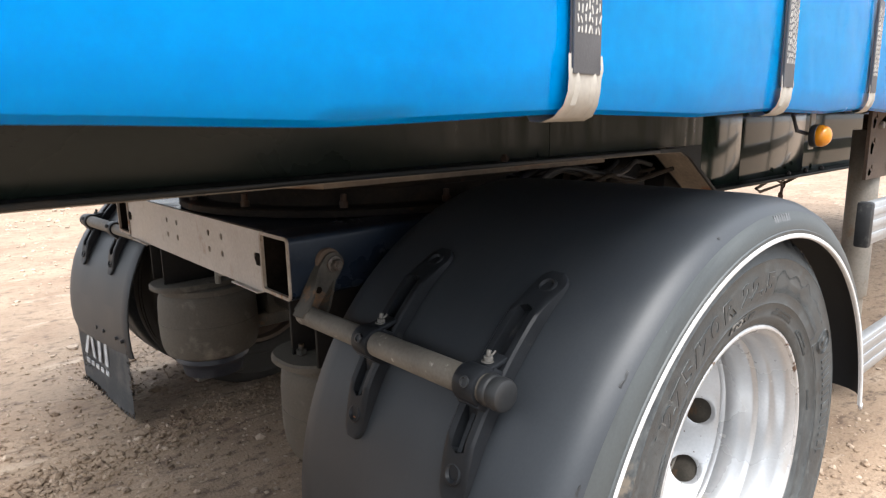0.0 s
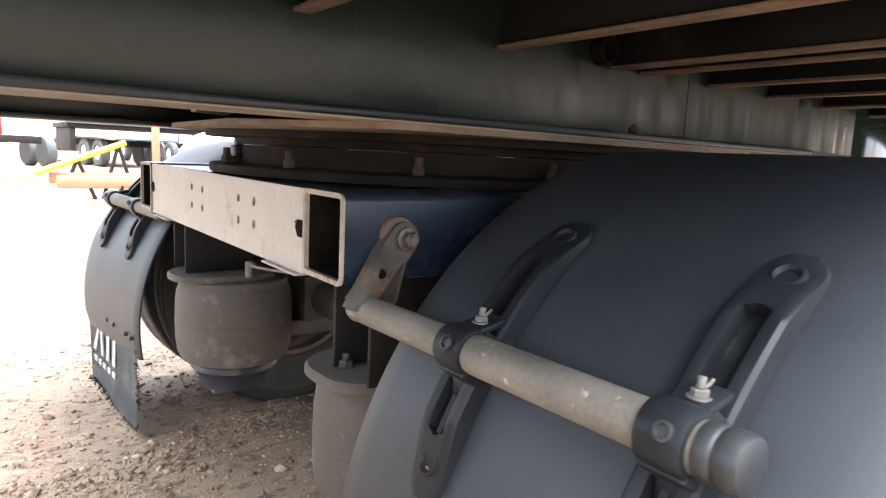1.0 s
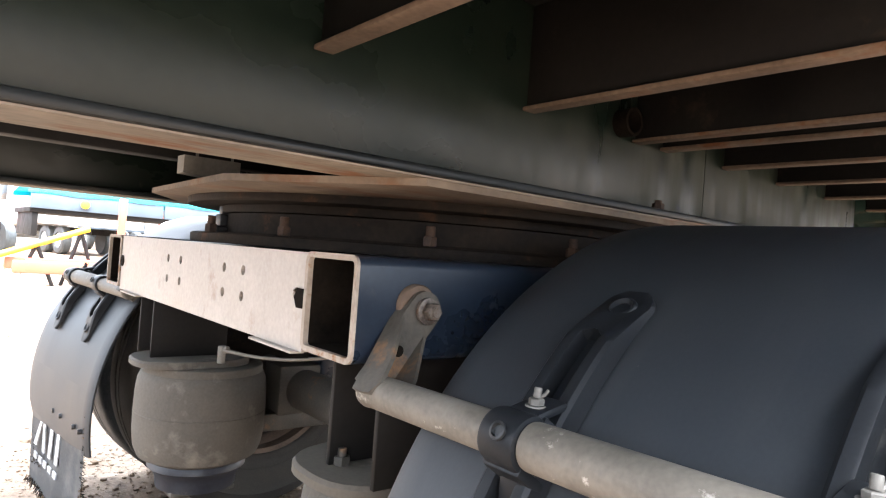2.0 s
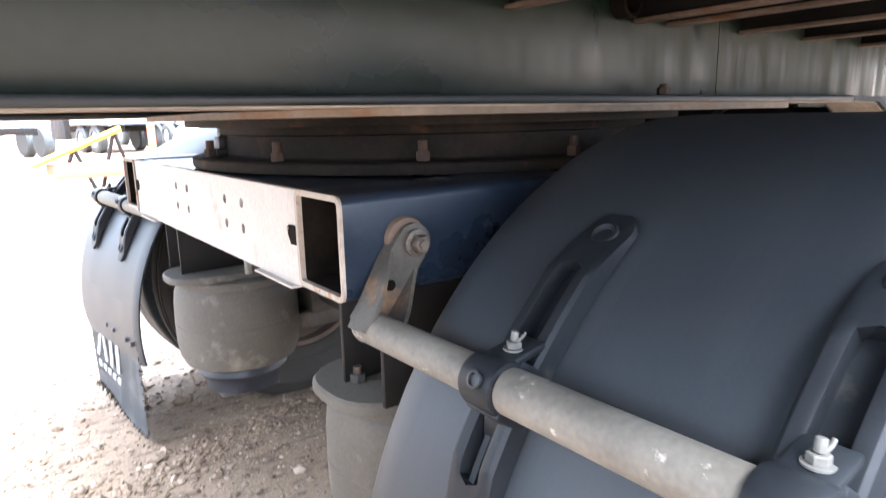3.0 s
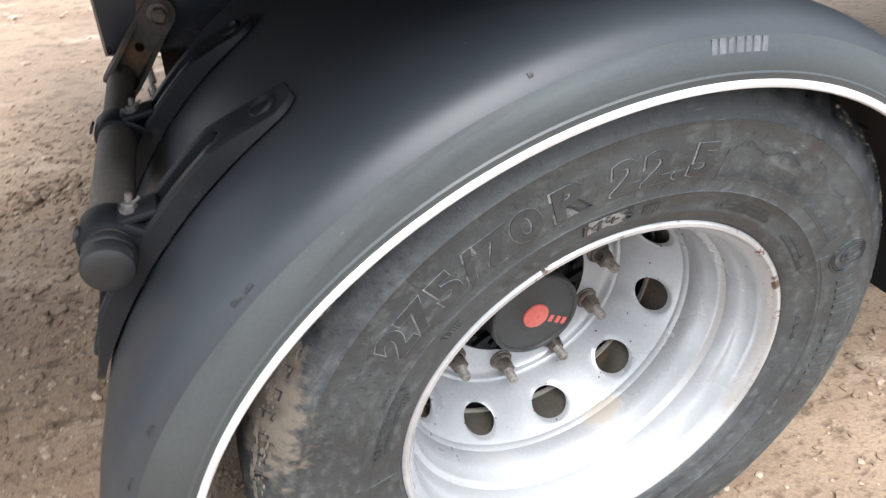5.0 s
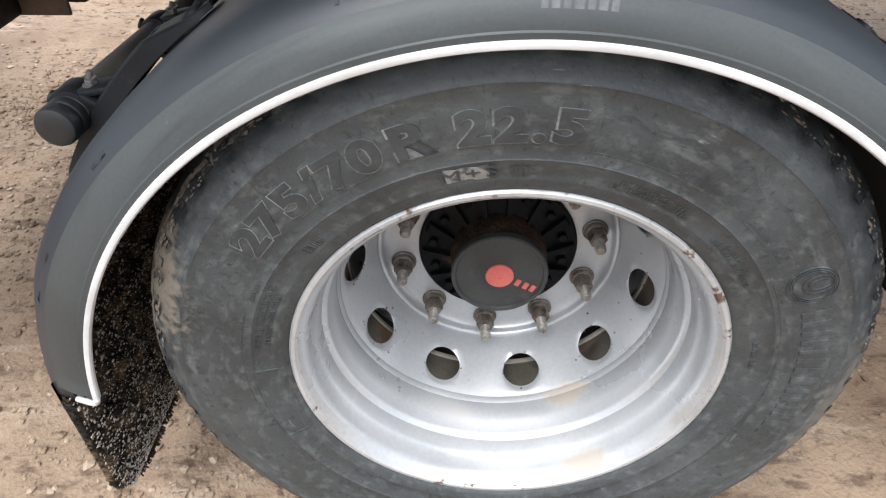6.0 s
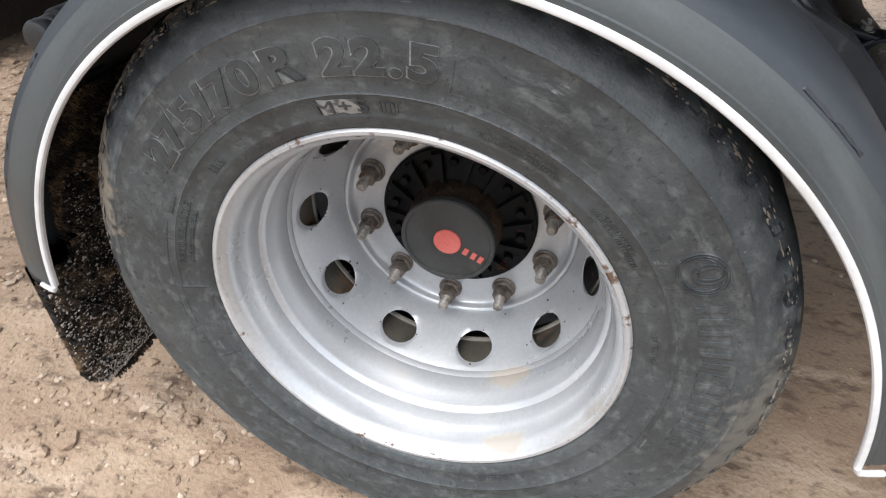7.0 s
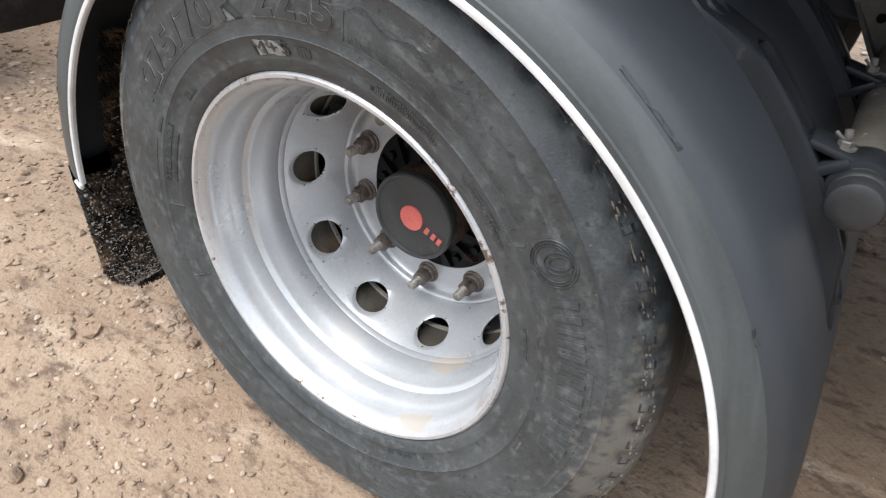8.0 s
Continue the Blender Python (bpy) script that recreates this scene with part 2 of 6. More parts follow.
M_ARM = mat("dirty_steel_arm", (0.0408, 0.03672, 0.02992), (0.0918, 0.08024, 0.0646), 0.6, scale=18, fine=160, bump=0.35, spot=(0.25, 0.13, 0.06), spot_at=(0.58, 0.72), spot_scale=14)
M_CAP = mat("black_rubber_cap", (0.011, 0.0118, 0.0128), (0.024, 0.0255, 0.027), 0.48, scale=14, fine=180, spot=(0.11, 0.105, 0.098), spot_at=(0.58, 0.8), spot_scale=22)
M_ZINC = mat("zinc_bolt", (0.1, 0.094, 0.083), (0.19, 0.18, 0.162), 0.6, metal=0.2, scale=40, fine=200, spot=(0.3, 0.26, 0.2), spot_at=(0.6, 0.75), spot_scale=40)
M_AIR = mat("dusty_rubber_bellows", (0.068, 0.05916, 0.04692), (0.1122, 0.09656, 0.07684), 0.8, scale=7, fine=140, bump=0.15, spot=(0.27, 0.235, 0.19), spot_at=(0.58, 0.82), spot_scale=9)
M_PISTON = mat("dark_piston", (0.012, 0.014, 0.021), (0.03, 0.033, 0.042), 0.45, scale=14, fine=120, spot=(0.25, 0.22, 0.18), spot_at=(0.6, 0.8))
M_TYRE = mat("worn_tyre_rubber", (0.025, 0.02914, 0.03154), (0.05, 0.05687, 0.05967), 0.5, scale=9, fine=330, bump=1.0, depth=0.0015, rough_var=0.1, polar=True, layers=(((0.07589, 0.08084, 0.07762), (0.5, 0.85), 1.6, (1.2, 1, 1.6), 0.8), ((0.09374, 0.1006, 0.09799), (0.5, 0.78), 70.0, (0.6, 1, 1.2), 0.85), ((0.01607, 0.01786, 0.0194), (0.56, 0.72), 120.0, (1.2, 1, 0.8), 0.5), ((0.1027, 0.109, 0.1067), (0.6, 0.78), 30.0, (0.5, 1, 2), 0.8), ((0.1518, 0.1551, 0.1455), (0.68, 0.74), 170.0, (1, 1, 1), 0.8), ((0.1339, 0.1429, 0.1436), (0.68, 0.74), 110.0, (0.2, 1, 1), 0.75)))
M_LETTER = mat("raised_rubber_lettering", (0.01696, 0.02021, 0.02231), (0.0375, 0.04277, 0.0456), 0.46, scale=9, fine=330, bump=0.8, depth=0.0012, rough_var=0.1, polar=True, layers=(((0.06696, 0.07144, 0.06985), (0.5, 0.85), 1.6, (1.2, 1, 1.6), 0.8), ((0.05803, 0.06204, 0.06112), (0.5, 0.8), 70.0, (0.6, 1, 1.2), 0.85), ((0.1428, 0.1466, 0.1406), (0.67, 0.74), 170.0, (1, 1, 1), 0.8)))
M_LETTERDUST = mat("dust_in_the_lettering", (0.05, 0.053, 0.054), (0.23, 0.232, 0.23), 0.8, scale=40, fine=260, bump=0.3)
M_SCUFF = mat("grey_scuffed_rubber", (0.17, 0.17, 0.165), (0.32, 0.315, 0.3), 0.6, scale=60, fine=300, bump=0.5, spot=(0.07, 0.072, 0.072), spot_at=(0.5, 0.58), spot_scale=60)
M_TYREDIRT = mat("dusty_tyre_shoulder", (0.06, 0.055, 0.046), (0.24, 0.21, 0.17), 0.85, scale=30, fine=160, bump=0.5)
M_WHEEL = mat("silver_wheel_paint", (0.37, 0.383, 0.395), (0.48, 0.49, 0.5), 0.32, metal=0.4, scale=5, fine=160, bump=0.03, spot=(0.42, 0.36, 0.3), spot_at=(0.64, 0.86), spot_scale=5, spot_rough=0.7, layers=(((0.3, 0.27, 0.235), (0.64, 0.8), 9.0, (1, 1, 1), 0.75), ((0.09, 0.06, 0.04), (0.735, 0.76), 30.0, (1, 1, 1), 0.9), ((0.66, 0.66, 0.65), (0.68, 0.8), 16.0, (1, 1, 1), 0.5)))
M_LIP = mat("chipped_rim_edge", (0.36, 0.365, 0.37), (0.5, 0.505, 0.51), 0.35, metal=0.4, scale=12, fine=160, spot=(0.1, 0.06, 0.04), spot_at=(0.58, 0.63), spot_scale=34, layers=(((0.33, 0.28, 0.23), (0.6, 0.8), 12.0, (1, 1, 1), 0.7),))
M_HUB = mat("black_hub_paint", (0.0025, 0.0028, 0.003), (0.0065, 0.007, 0.0078), 0.4, scale=16, fine=140, bump=0.4, spec=0.1, spot=(0.085, 0.036, 0.018), spot_at=(0.63, 0.7), spot_scale=16)
M_GREASE = mat("greasy_rusty_hub_neck", (0.008, 0.006, 0.0045), (0.05, 0.028, 0.015), 0.55, scale=30, fine=140, bump=1.0, depth=0.004, spec=0.3, spot=(0.14, 0.085, 0.05), spot_at=(0.62, 0.7), spot_scale=60)
M_HUBCAP = mat("grey_plastic_hub_cap", (0.026, 0.028, 0.029), (0.047, 0.05, 0.05), 0.42, scale=14, fine=200, spec=0.35, spot=(0.1, 0.095, 0.085), spot_at=(0.6, 0.85), spot_scale=16)
M_RED = mat("faded_red_plastic", (0.46, 0.085, 0.07), (0.58, 0.15, 0.125), 0.55, scale=30, fine=250)
M_NUT = mat("rust_brown_wheel_nut", (0.035, 0.025, 0.019), (0.22, 0.185, 0.155), 0.45, metal=0.3, scale=45, fine=260, bump=0.5, spot=(0.1, 0.045, 0.022), spot_at=(0.56, 0.66), spot_scale=60)
M_STUD = mat("dull_steel_stud", (0.07, 0.06, 0.05), (0.36, 0.33, 0.29), 0.45, metal=0.25, scale=60, fine=260, bump=0.5, spot=(0.12, 0.055, 0.028), spot_at=(0.58, 0.68), spot_scale=60)
M_FADED = mat("faded_grey_print", (0.05, 0.054, 0.057), (0.12, 0.125, 0.13), 0.6, scale=60, fine=260)
M_FLAP = mat("rubber_mud_flap", (0.06, 0.065, 0.07), (0.14, 0.145, 0.148), 0.6, scale=7, fine=150, bump=0.3, spot=(0.27, 0.255, 0.235), spot_at=(0.5, 0.75), spot_scale=7)
M_PRINT = mat("worn_white_print", (0.3, 0.3, 0.3), (0.55, 0.55, 0.545), 0.7, scale=30, fine=200)
M_BRISTLE = mat("muddy_black_bristle", (0.007, 0.0062, 0.0055), (0.034, 0.027, 0.021), 0.85, scale=14, fine=160, bump=0.9, depth=0.006, spec=0.2, spot=(0.17, 0.115, 0.07), spot_at=(0.48, 0.62), spot_scale=24)
M_TAIL = mat("muddy_black_steel", (0.014, 0.0125, 0.0115), (0.034, 0.03, 0.027), 0.75, scale=9, fine=110, bump=0.6, depth=0.004, spec=0.25, spot=(0.075, 0.058, 0.043), spot_at=(0.55, 0.72), spot_scale=12)
M_SCRAPE = mat("dull_scraped_plastic", (0.012, 0.0135, 0.015), (0.024, 0.026, 0.028), 0.6, scale=90, fine=260, bump=0.5)
M_GRIT = mat("pale_grit", (0.16, 0.12, 0.09), (0.6, 0.55, 0.49), 0.85, scale=260, fine=300, bump=0.3)
M_ALU = mat("dull_aluminium_rail", (0.34, 0.35, 0.36), (0.46, 0.47, 0.48), 0.45, metal=0.6, scale=5, fine=120, stretch=(0.3, 1, 1), spot=(0.3, 0.26, 0.21), spot_at=(0.6, 0.85))
M_LEG = mat("dirty_grey_leg", (0.2, 0.185, 0.16), (0.34, 0.315, 0.275), 0.65, scale=7, fine=120, spot=(0.24, 0.13, 0.06), spot_at=(0.6, 0.76), spot_scale=9)
M_BROWN = mat("brown_rusty_plate", (0.075, 0.05, 0.035), (0.15, 0.105, 0.075), 0.75, scale=8, fine=120, bump=0.3, spot=(0.2, 0.15, 0.1), spot_at=(0.6, 0.8))
M_HOSE = mat("pale_air_hose", (0.15, 0.134, 0.11), (0.25, 0.225, 0.19), 0.6, scale=20, fine=200)
M_BLACK = mat("black_cable", (0.015, 0.015, 0.016), (0.03, 0.03, 0.032), 0.5, scale=20, fine=200)
M_GRASS = mat("dry_grass_verge", (0.2, 0.2, 0.09), (0.42, 0.38, 0.22), 0.95, scale=2, fine=30, bump=0.9, depth=0.05)


def plain(name, base, rough=0.5, metal=0.0):
    c2 = tuple(min(1, v * 1.18 + 0.004) for v in base)
    return mat(name, base, c2, rough, metal, scale=3, fine=60, bump=0.08)


M_DUSTYTYRE = mat("dust_caked_rubber", (0.022, 0.0195, 0.016), (0.048, 0.042, 0.034), 0.85, scale=12, fine=160, bump=0.4)


def dusty_rail(m):
    """Pale road dust that lies on the rail's stretch over the wheel, with runs down the web."""
    n, l = m.node_tree.nodes, m.node_tree.links
    bsdf = n["Principled BSDF"]
    co, sep, run = n.new("ShaderNodeTexCoord"), n.new("ShaderNodeSeparateXYZ"), n.new("ShaderNodeMapping")
    l.new(co.outputs["Object"], sep.inputs[0])
    l.new(co.outputs["Object"], run.inputs[0])
    run.inputs["Scale"].default_value = (9, 1, 1.2)
    ns = n.new("ShaderNodeTexNoise")
    ns.inputs["Scale"].default_value, ns.inputs["Detail"].default_value = 2.2, 6
    l.new(run.outputs[0], ns.inputs[0])
    along = n.new("ShaderNodeMapRange")
    along.inputs[1].default_value, along.inputs[2].default_value = -0.45, 0.2
    l.new(sep.outputs[0], along.inputs[0])
    mul = n.new("ShaderNodeMath")
    mul.operation = "MULTIPLY"
    l.new(along.outputs[0], mul.inputs[0])
    rng = n.new("ShaderNodeMapRange")
    rng.inputs[1].default_value, rng.inputs[2].default_value, rng.inputs[4].default_value = 0.36, 0.66, 0.7
    l.new(ns.outputs[0], rng.inputs[0])
    l.new(rng.outputs[0], mul.inputs[1])
    for socket, value in (("Base Color", (0.034, 0.04, 0.026, 1)), ("Roughness", 0.8)):
        mix = n.new("ShaderNodeMix")
        mix.data_type = "RGBA" if socket == "Base Color" else "FLOAT"
        a, b, out = (6, 7, 2) if socket == "Base Color" else (2, 3, 0)
        l.new(mul.outputs[0], mix.inputs[0])
        l.new(bsdf.inputs[socket].links[0].from_socket, mix.inputs[a])
        mix.inputs[b].default_value = value
        l.new(mix.outputs[out], bsdf.inputs[socket])


dusty_rail(M_RAIL)


def stain(m, at, size, colour, rough=0.85, ragged=0.5, scale=40.0):
    """A patch of dried dirt with a ragged outline round a point; size: its reach in metres along x, y and z."""
    n, l = m.node_tree.nodes, m.node_tree.links
    bsdf = n["Principled BSDF"]
    co, mp, ln, ns = n.new("ShaderNodeTexCoord"), n.new("ShaderNodeMapping"), n.new("ShaderNodeVectorMath"), n.new("ShaderNodeTexNoise")
    mp.inputs["Scale"].default_value = [1 / v for v in size]
    mp.inputs["Location"].default_value = [-p / v for p, v in zip(at, size)]
    ln.operation = "LENGTH"
    ns.inputs["Scale"].default_value, ns.inputs["Detail"].default_value = scale, 7
    l.new(co.outputs["Object"], mp.inputs[0])
    l.new(co.outputs["Object"], ns.inputs[0])
    l.new(mp.outputs[0], ln.inputs[0])
    add, rng = n.new("ShaderNodeMath"), n.new("ShaderNodeMapRange")
    add.operation = "MULTIPLY_ADD"
    l.new(ns.outputs[0], add.inputs[0])
    add.inputs[1].default_value = ragged * 2
    l.new(ln.outputs["Value"], add.inputs[2])
    rng.inputs[1].default_value, rng.inputs[2].default_value = 1.0 + ragged, 0.62 + ragged
    rng.inputs[4].default_value = 0.85
    l.new(add.outputs[0], rng.inputs[0])
    for socket, value, (a, b, out) in (("Base Color", (*colour, 1), (6, 7, 2)), ("Roughness", rough, (2, 3, 0))):
        mix = n.new("ShaderNodeMix")
        mix.data_type = "RGBA" if a == 6 else "FLOAT"
        l.new(rng.outputs[0], mix.inputs[0])
        l.new(bsdf.inputs[socket].links[0].from_socket, mix.inputs[a])
        mix.inputs[b].default_value = value
        l.new(mix.outputs[out], bsdf.inputs[socket])


# dried mud on the rim's ledge, on its well and by two of the hand holes
stain(M_WHEEL, (0.135, 0.352, 0.256), (0.055, 0.026, 0.045), (0.4, 0.355, 0.3))
stain(M_WHEEL, (0.15, 0.232, 0.24), (0.05, 0.02, 0.04), (0.41, 0.37, 0.32))
stain(M_WHEEL, (0.1, 0.495, 0.615), (0.045, 0.03, 0.03), (0.16, 0.1, 0.065), ragged=0.7)
# dust dried on the tyre's shoulder, and mud low on its other side
stain(M_TYRE, (0.45, 0.222, 0.36), (0.05, 0.05, 0.24), (0.125, 0.117, 0.1), ragged=0.9, scale=60)
stain(M_TYRE, (0.33, 0.222, 0.12), (0.12, 0.05, 0.05), (0.12, 0.112, 0.096), ragged=0.9, scale=60)
stain(M_TYRE, (-0.44, 0.22, 0.66), (0.045, 0.05, 0.16), (0.16, 0.135, 0.105), ragged=0.9, scale=80)
M_WATER = mat("muddy_water", (0.16, 0.12, 0.085), (0.2, 0.15, 0.11), 0.05, scale=2, fine=20, bump=0.02, rough_var=0.02)
M_AMBER = plain("amber_lens", (0.75, 0.27, 0.01), 0.15)
M_AMBER.node_tree.nodes["Principled BSDF"].inputs["Transmission Weight"].default_value = 0.35
M_PAINTRED = plain("red_lorry_paint", (0.45, 0.03, 0.025), 0.35)
M_PAINTWHITE = plain("white_lorry_paint", (0.74, 0.74, 0.73), 0.4)
M_PAINTORANGE = plain("orange_red_frame_paint", (0.55, 0.1, 0.05), 0.55)
M_PAINTYELLOW = plain("yellow_boom_paint", (0.7, 0.46, 0.02), 0.5)
M_TURQ = plain("turquoise_tarpaulin", (0.02, 0.33, 0.38), 0.5)
M_STEELBLUE = plain("blue_grey_side_board", (0.075, 0.1, 0.125), 0.5)
M_GLASS = plain("dark_window_glass", (0.02, 0.025, 0.03), 0.08)


# ---- building blocks ----
MID = 1.59          # the trailer's middle line, along x
HUB = 0.472         # height of the wheel's axis
FZ = 0.384          # height of the mudguard's centre
TURNED = Matrix.Translation((0.03, 2.34, 0)) @ pose(0, 0, 0, 0, 0, 5) @ Matrix.Translation((0, -2.34, 0))
FAR = [False]       # whether parts are built on the trailer's other side


def empty(name, at=(0, 0, 0)):
    ob = new(name)
    ob.empty_display_size = 0.1
    ob.location = (at[0], 2 * MID - at[1], at[2]) if FAR[0] else at
    return ob


def part(name, bm, material, parent=None, label="", sharp=35, kind=""):
    """Links a bmesh as one mesh object, given in world places, under a thing or a part."""
    me = bpy.data.meshes.new(name)
    if FAR[0]:
        bmesh.ops.transform(bm, matrix=TURNED @ Matrix.Translation((0, 2 * MID, 0)) @ Matrix.Diagonal((1, -1, 1, 1)), verts=bm.verts)
    bmesh.ops.recalc_face_normals(bm, faces=bm.faces)
    bm.to_mesh(me)
    bm.free()
    me.materials.append(material)
    for p in me.polygons:
        p.use_smooth = True
    me.set_sharp_from_angle(angle=radians(sharp))
    ob = new(name, me)
    if parent:
        base = Matrix.Identity(4)
        up = parent
        while up:
            base = up.matrix_basis @ base
            up = up.parent
        ob.parent = parent
        ob.matrix_basis = base.inverted()
    return tagged(ob, label=label, kind=kind)


def bm_new():
    return bmesh.new()


def box(bm, x0, x1, y0, y1, z0, z1, bevel=0.0, m=None, seg=2):
    c = Matrix.Translation(((x0 + x1) / 2, (y0 + y1) / 2, (z0 + z1) / 2)) @ Matrix.Diagonal((abs(x1 - x0), abs(y1 - y0), abs(z1 - z0), 1))
    got = bmesh.ops.create_cube(bm, size=1, matrix=c)["verts"]
    if bevel:
        edges = list({e for v in got for e in v.link_edges})
        out = bmesh.ops.bevel(bm, geom=edges, offset=bevel, segments=seg, affect="EDGES", profile=0.5)
        got = list({v for f in out["faces"] for v in f.verts} | {v for v in got if v.is_valid})
    if m is not None:
        bmesh.ops.transform(bm, matrix=m, verts=got)
    return got


def frame_to(p0, p1):
    d = Vector(p1) - Vector(p0)
    return Matrix.Translation(p0) @ d.to_track_quat("Z", "Y").to_matrix().to_4x4(), d.length


def spin(bm, p0, p1, profile, n=32, cap0=False, cap1=False):
    """A turned shape round the line from p0 to p1; profile: (radius, distance along the line)."""
    m, _ = frame_to(p0, p1)
    rings = []
    for r, h in profile:
        rings.append([bm.verts.new(m @ Vector((r * math.cos(2 * math.pi * i / n), r * math.sin(2 * math.pi * i / n), h))) for i in range(n)])
    for a, b in zip(rings, rings[1:]):
        for i in range(n):
            bm.faces.new((a[i], a[(i + 1) % n], b[(i + 1) % n], b[i]))
    if cap0:
        bm.faces.new(rings[0])
    if cap1:
        bm.faces.new(rings[-1])
    return rings


def rod(bm, p0, p1, r, n=20, bevel=0.0, r1=None):
    length = (Vector(p1) - Vector(p0)).length
    r1 = r if r1 is None else r1
    if bevel:
        prof = [(r - bevel, 0), (r - bevel * 0.3, bevel * 0.3), (r, bevel), (r1, length - bevel), (r1 - bevel * 0.3, length - bevel * 0.3), (r1 - bevel, length)]
    else:
        prof = [(r, 0), (r1, length)]
    spin(bm, p0, p1, prof, n, True, True)


def sweep(bm, pts, r, n=12):
    """A round bar along a line of points."""
    pts = [Vector(p) for p in pts]
    rings = []
    up = Vector((0.13, 0.2, 0.97))
    for i, p in enumerate(pts):
        d = (pts[min(i + 1, len(pts) - 1)] - pts[max(i - 1, 0)]).normalized()
        a = d.cross(up).normalized()
        b = d.cross(a)
        rings.append([bm.verts.new(p + r * (math.cos(2 * math.pi * k / n) * a + math.sin(2 * math.pi * k / n) * b)) for k in range(n)])
    for q, s in zip(rings, rings[1:]):
        for k in range(n):
            bm.faces.new((q[k], q[(k + 1) % n], s[(k + 1) % n], s[k]))
    bm.faces.new(rings[0])
    bm.faces.new(rings[-1])


def arc(bm, profile, cx, cz, a0, a1, n, closed_profile=True, caps=True, wobble=None):
    """A shape swept round a line along y at (cx, cz); profile: (radius, y); angles in degrees, 90 is up."""
    full = abs(a1 - a0) >= 359.9
    cols = []
    for i in range(n if full else n + 1):
        a = radians(a0 + (a1 - a0) * i / n)
        row = []
        for j, (r, y) in enumerate(profile):
            if wobble:
                r, y = wobble(i, j, r, y, a)
            row.append(bm.verts.new((cx + r * math.cos(a), y, cz + r * math.sin(a))))
        cols.append(row)
    k = len(profile)
    for i in range(len(cols) if full else len(cols) - 1):
        p, q = cols[i], cols[(i + 1) % len(cols)]
        for j in range(k if closed_profile else k - 1):
            bm.faces.new((p[j], p[(j + 1) % k], q[(j + 1) % k], q[j]))
    if closed_profile and caps and not full:
        bm.faces.new(cols[0])
        bm.faces.new(list(reversed(cols[-1])))


def hexnut(bm, p0, p1, across, n=6):
    _, length = frame_to(p0, p1)
    r = across / math.sqrt(3)
    spin(bm, p0, p1, [(r * 0.9, 0), (r, length * 0.12), (r, length * 0.86), (r * 0.88, length)], n, True, True)


def plate_holes(bm, us, vs, holes, place, thick, n=16):
    """A flat plate over the grid lines us x vs; holes: {(column, row): radius}. place(u, v, depth) gives the point."""
    def ring(u0, u1, v0, v1, d, r=None):
        out = []
        for k in range(n):
            a = 2 * math.pi * k / n + math.pi / 4
            c, s = math.cos(a), math.sin(a)
            if r is None:
                f = 1 / max(abs(c), abs(s))
                out.append(bm.verts.new(place((u0 + u1) / 2 + c * f * (u1 - u0) / 2, (v0 + v1) / 2 + s * f * (v1 - v0) / 2, d)))
            else:
                out.append(bm.verts.new(place((u0 + u1) / 2 + c * r, (v0 + v1) / 2 + s * r, d)))
        return out
    for i in range(len(us) - 1):
        for j in range(len(vs) - 1):
            c = (us[i], us[i + 1], vs[j], vs[j + 1])
            if (i, j) in holes:
                for d in (0, thick):
                    o, q = ring(*c, d), ring(*c, d, holes[i, j])
                    for k in range(n):
                        bm.faces.new((o[k], o[(k + 1) % n], q[(k + 1) % n], q[k]))
                    if d == 0:
                        first = q
                for k in range(n):
                    bm.faces.new((first[k], first[(k + 1) % n], q[(k + 1) % n], q[k]))
            else:
                for d in (0, thick):
                    bm.faces.new([bm.verts.new(place(u, v, d)) for u, v in ((c[0], c[2]), (c[1], c[2]), (c[1], c[3]), (c[0], c[3]))])
    ring4 = [(us[0], vs[0]), (us[-1], vs[0]), (us[-1], vs[-1]), (us[0], vs[-1])]
    for k in range(4):
        a, b = ring4[k], ring4[(k + 1) % 4]
        bm.faces.new([bm.verts.new(place(*p, d)) for p, d in ((a, 0), (b, 0), (b, thick), (a, thick))])
    bmesh.ops.remove_doubles(bm, verts=bm.verts, dist=1e-5)


# ---- ground ----
def ground_height(x, y):
    near = math.exp(-((x / 5) ** 2 + ((y - 1) / 5) ** 2))
    h = 0.018 * noise.noise((x * 1.3, y * 1.3, 0.3)) + 0.011 * noise.noise((x * 5, y * 5, 2.1)) + 0.006 * noise.noise((x * 14, y * 14, 5.0)) + 0.0035 * noise.noise((x * 33, y * 33, 9.0))
    return h * (0.3 + 0.7 * near)


def make_ground():
    k = 400
    line = [0.55 * math.sinh(6.2 * (2 * i / k - 1)) for i in range(k + 1)]
    xs, ys = [v - 0.6 for v in line], [v + 0.9 for v in line]
    verts = [(x, y, ground_height(x, y)) for y in ys for x in xs]
    faces = [(j * (k + 1) + i, j * (k + 1) + i + 1, (j + 1) * (k + 1) + i + 1, (j + 1) * (k + 1) + i) for j in range(k) for i in range(k)]
    me = bpy.data.meshes.new("ground")
    me.from_pydata(verts, [], faces)
    me.materials.append(M_GROUND)
    for p in me.polygons:
        p.use_smooth = True
    return tagged(new("ground", me), "brown packed dirt yard with loose gravel and wheel ruts", "ground", kind="structure")


make_ground()


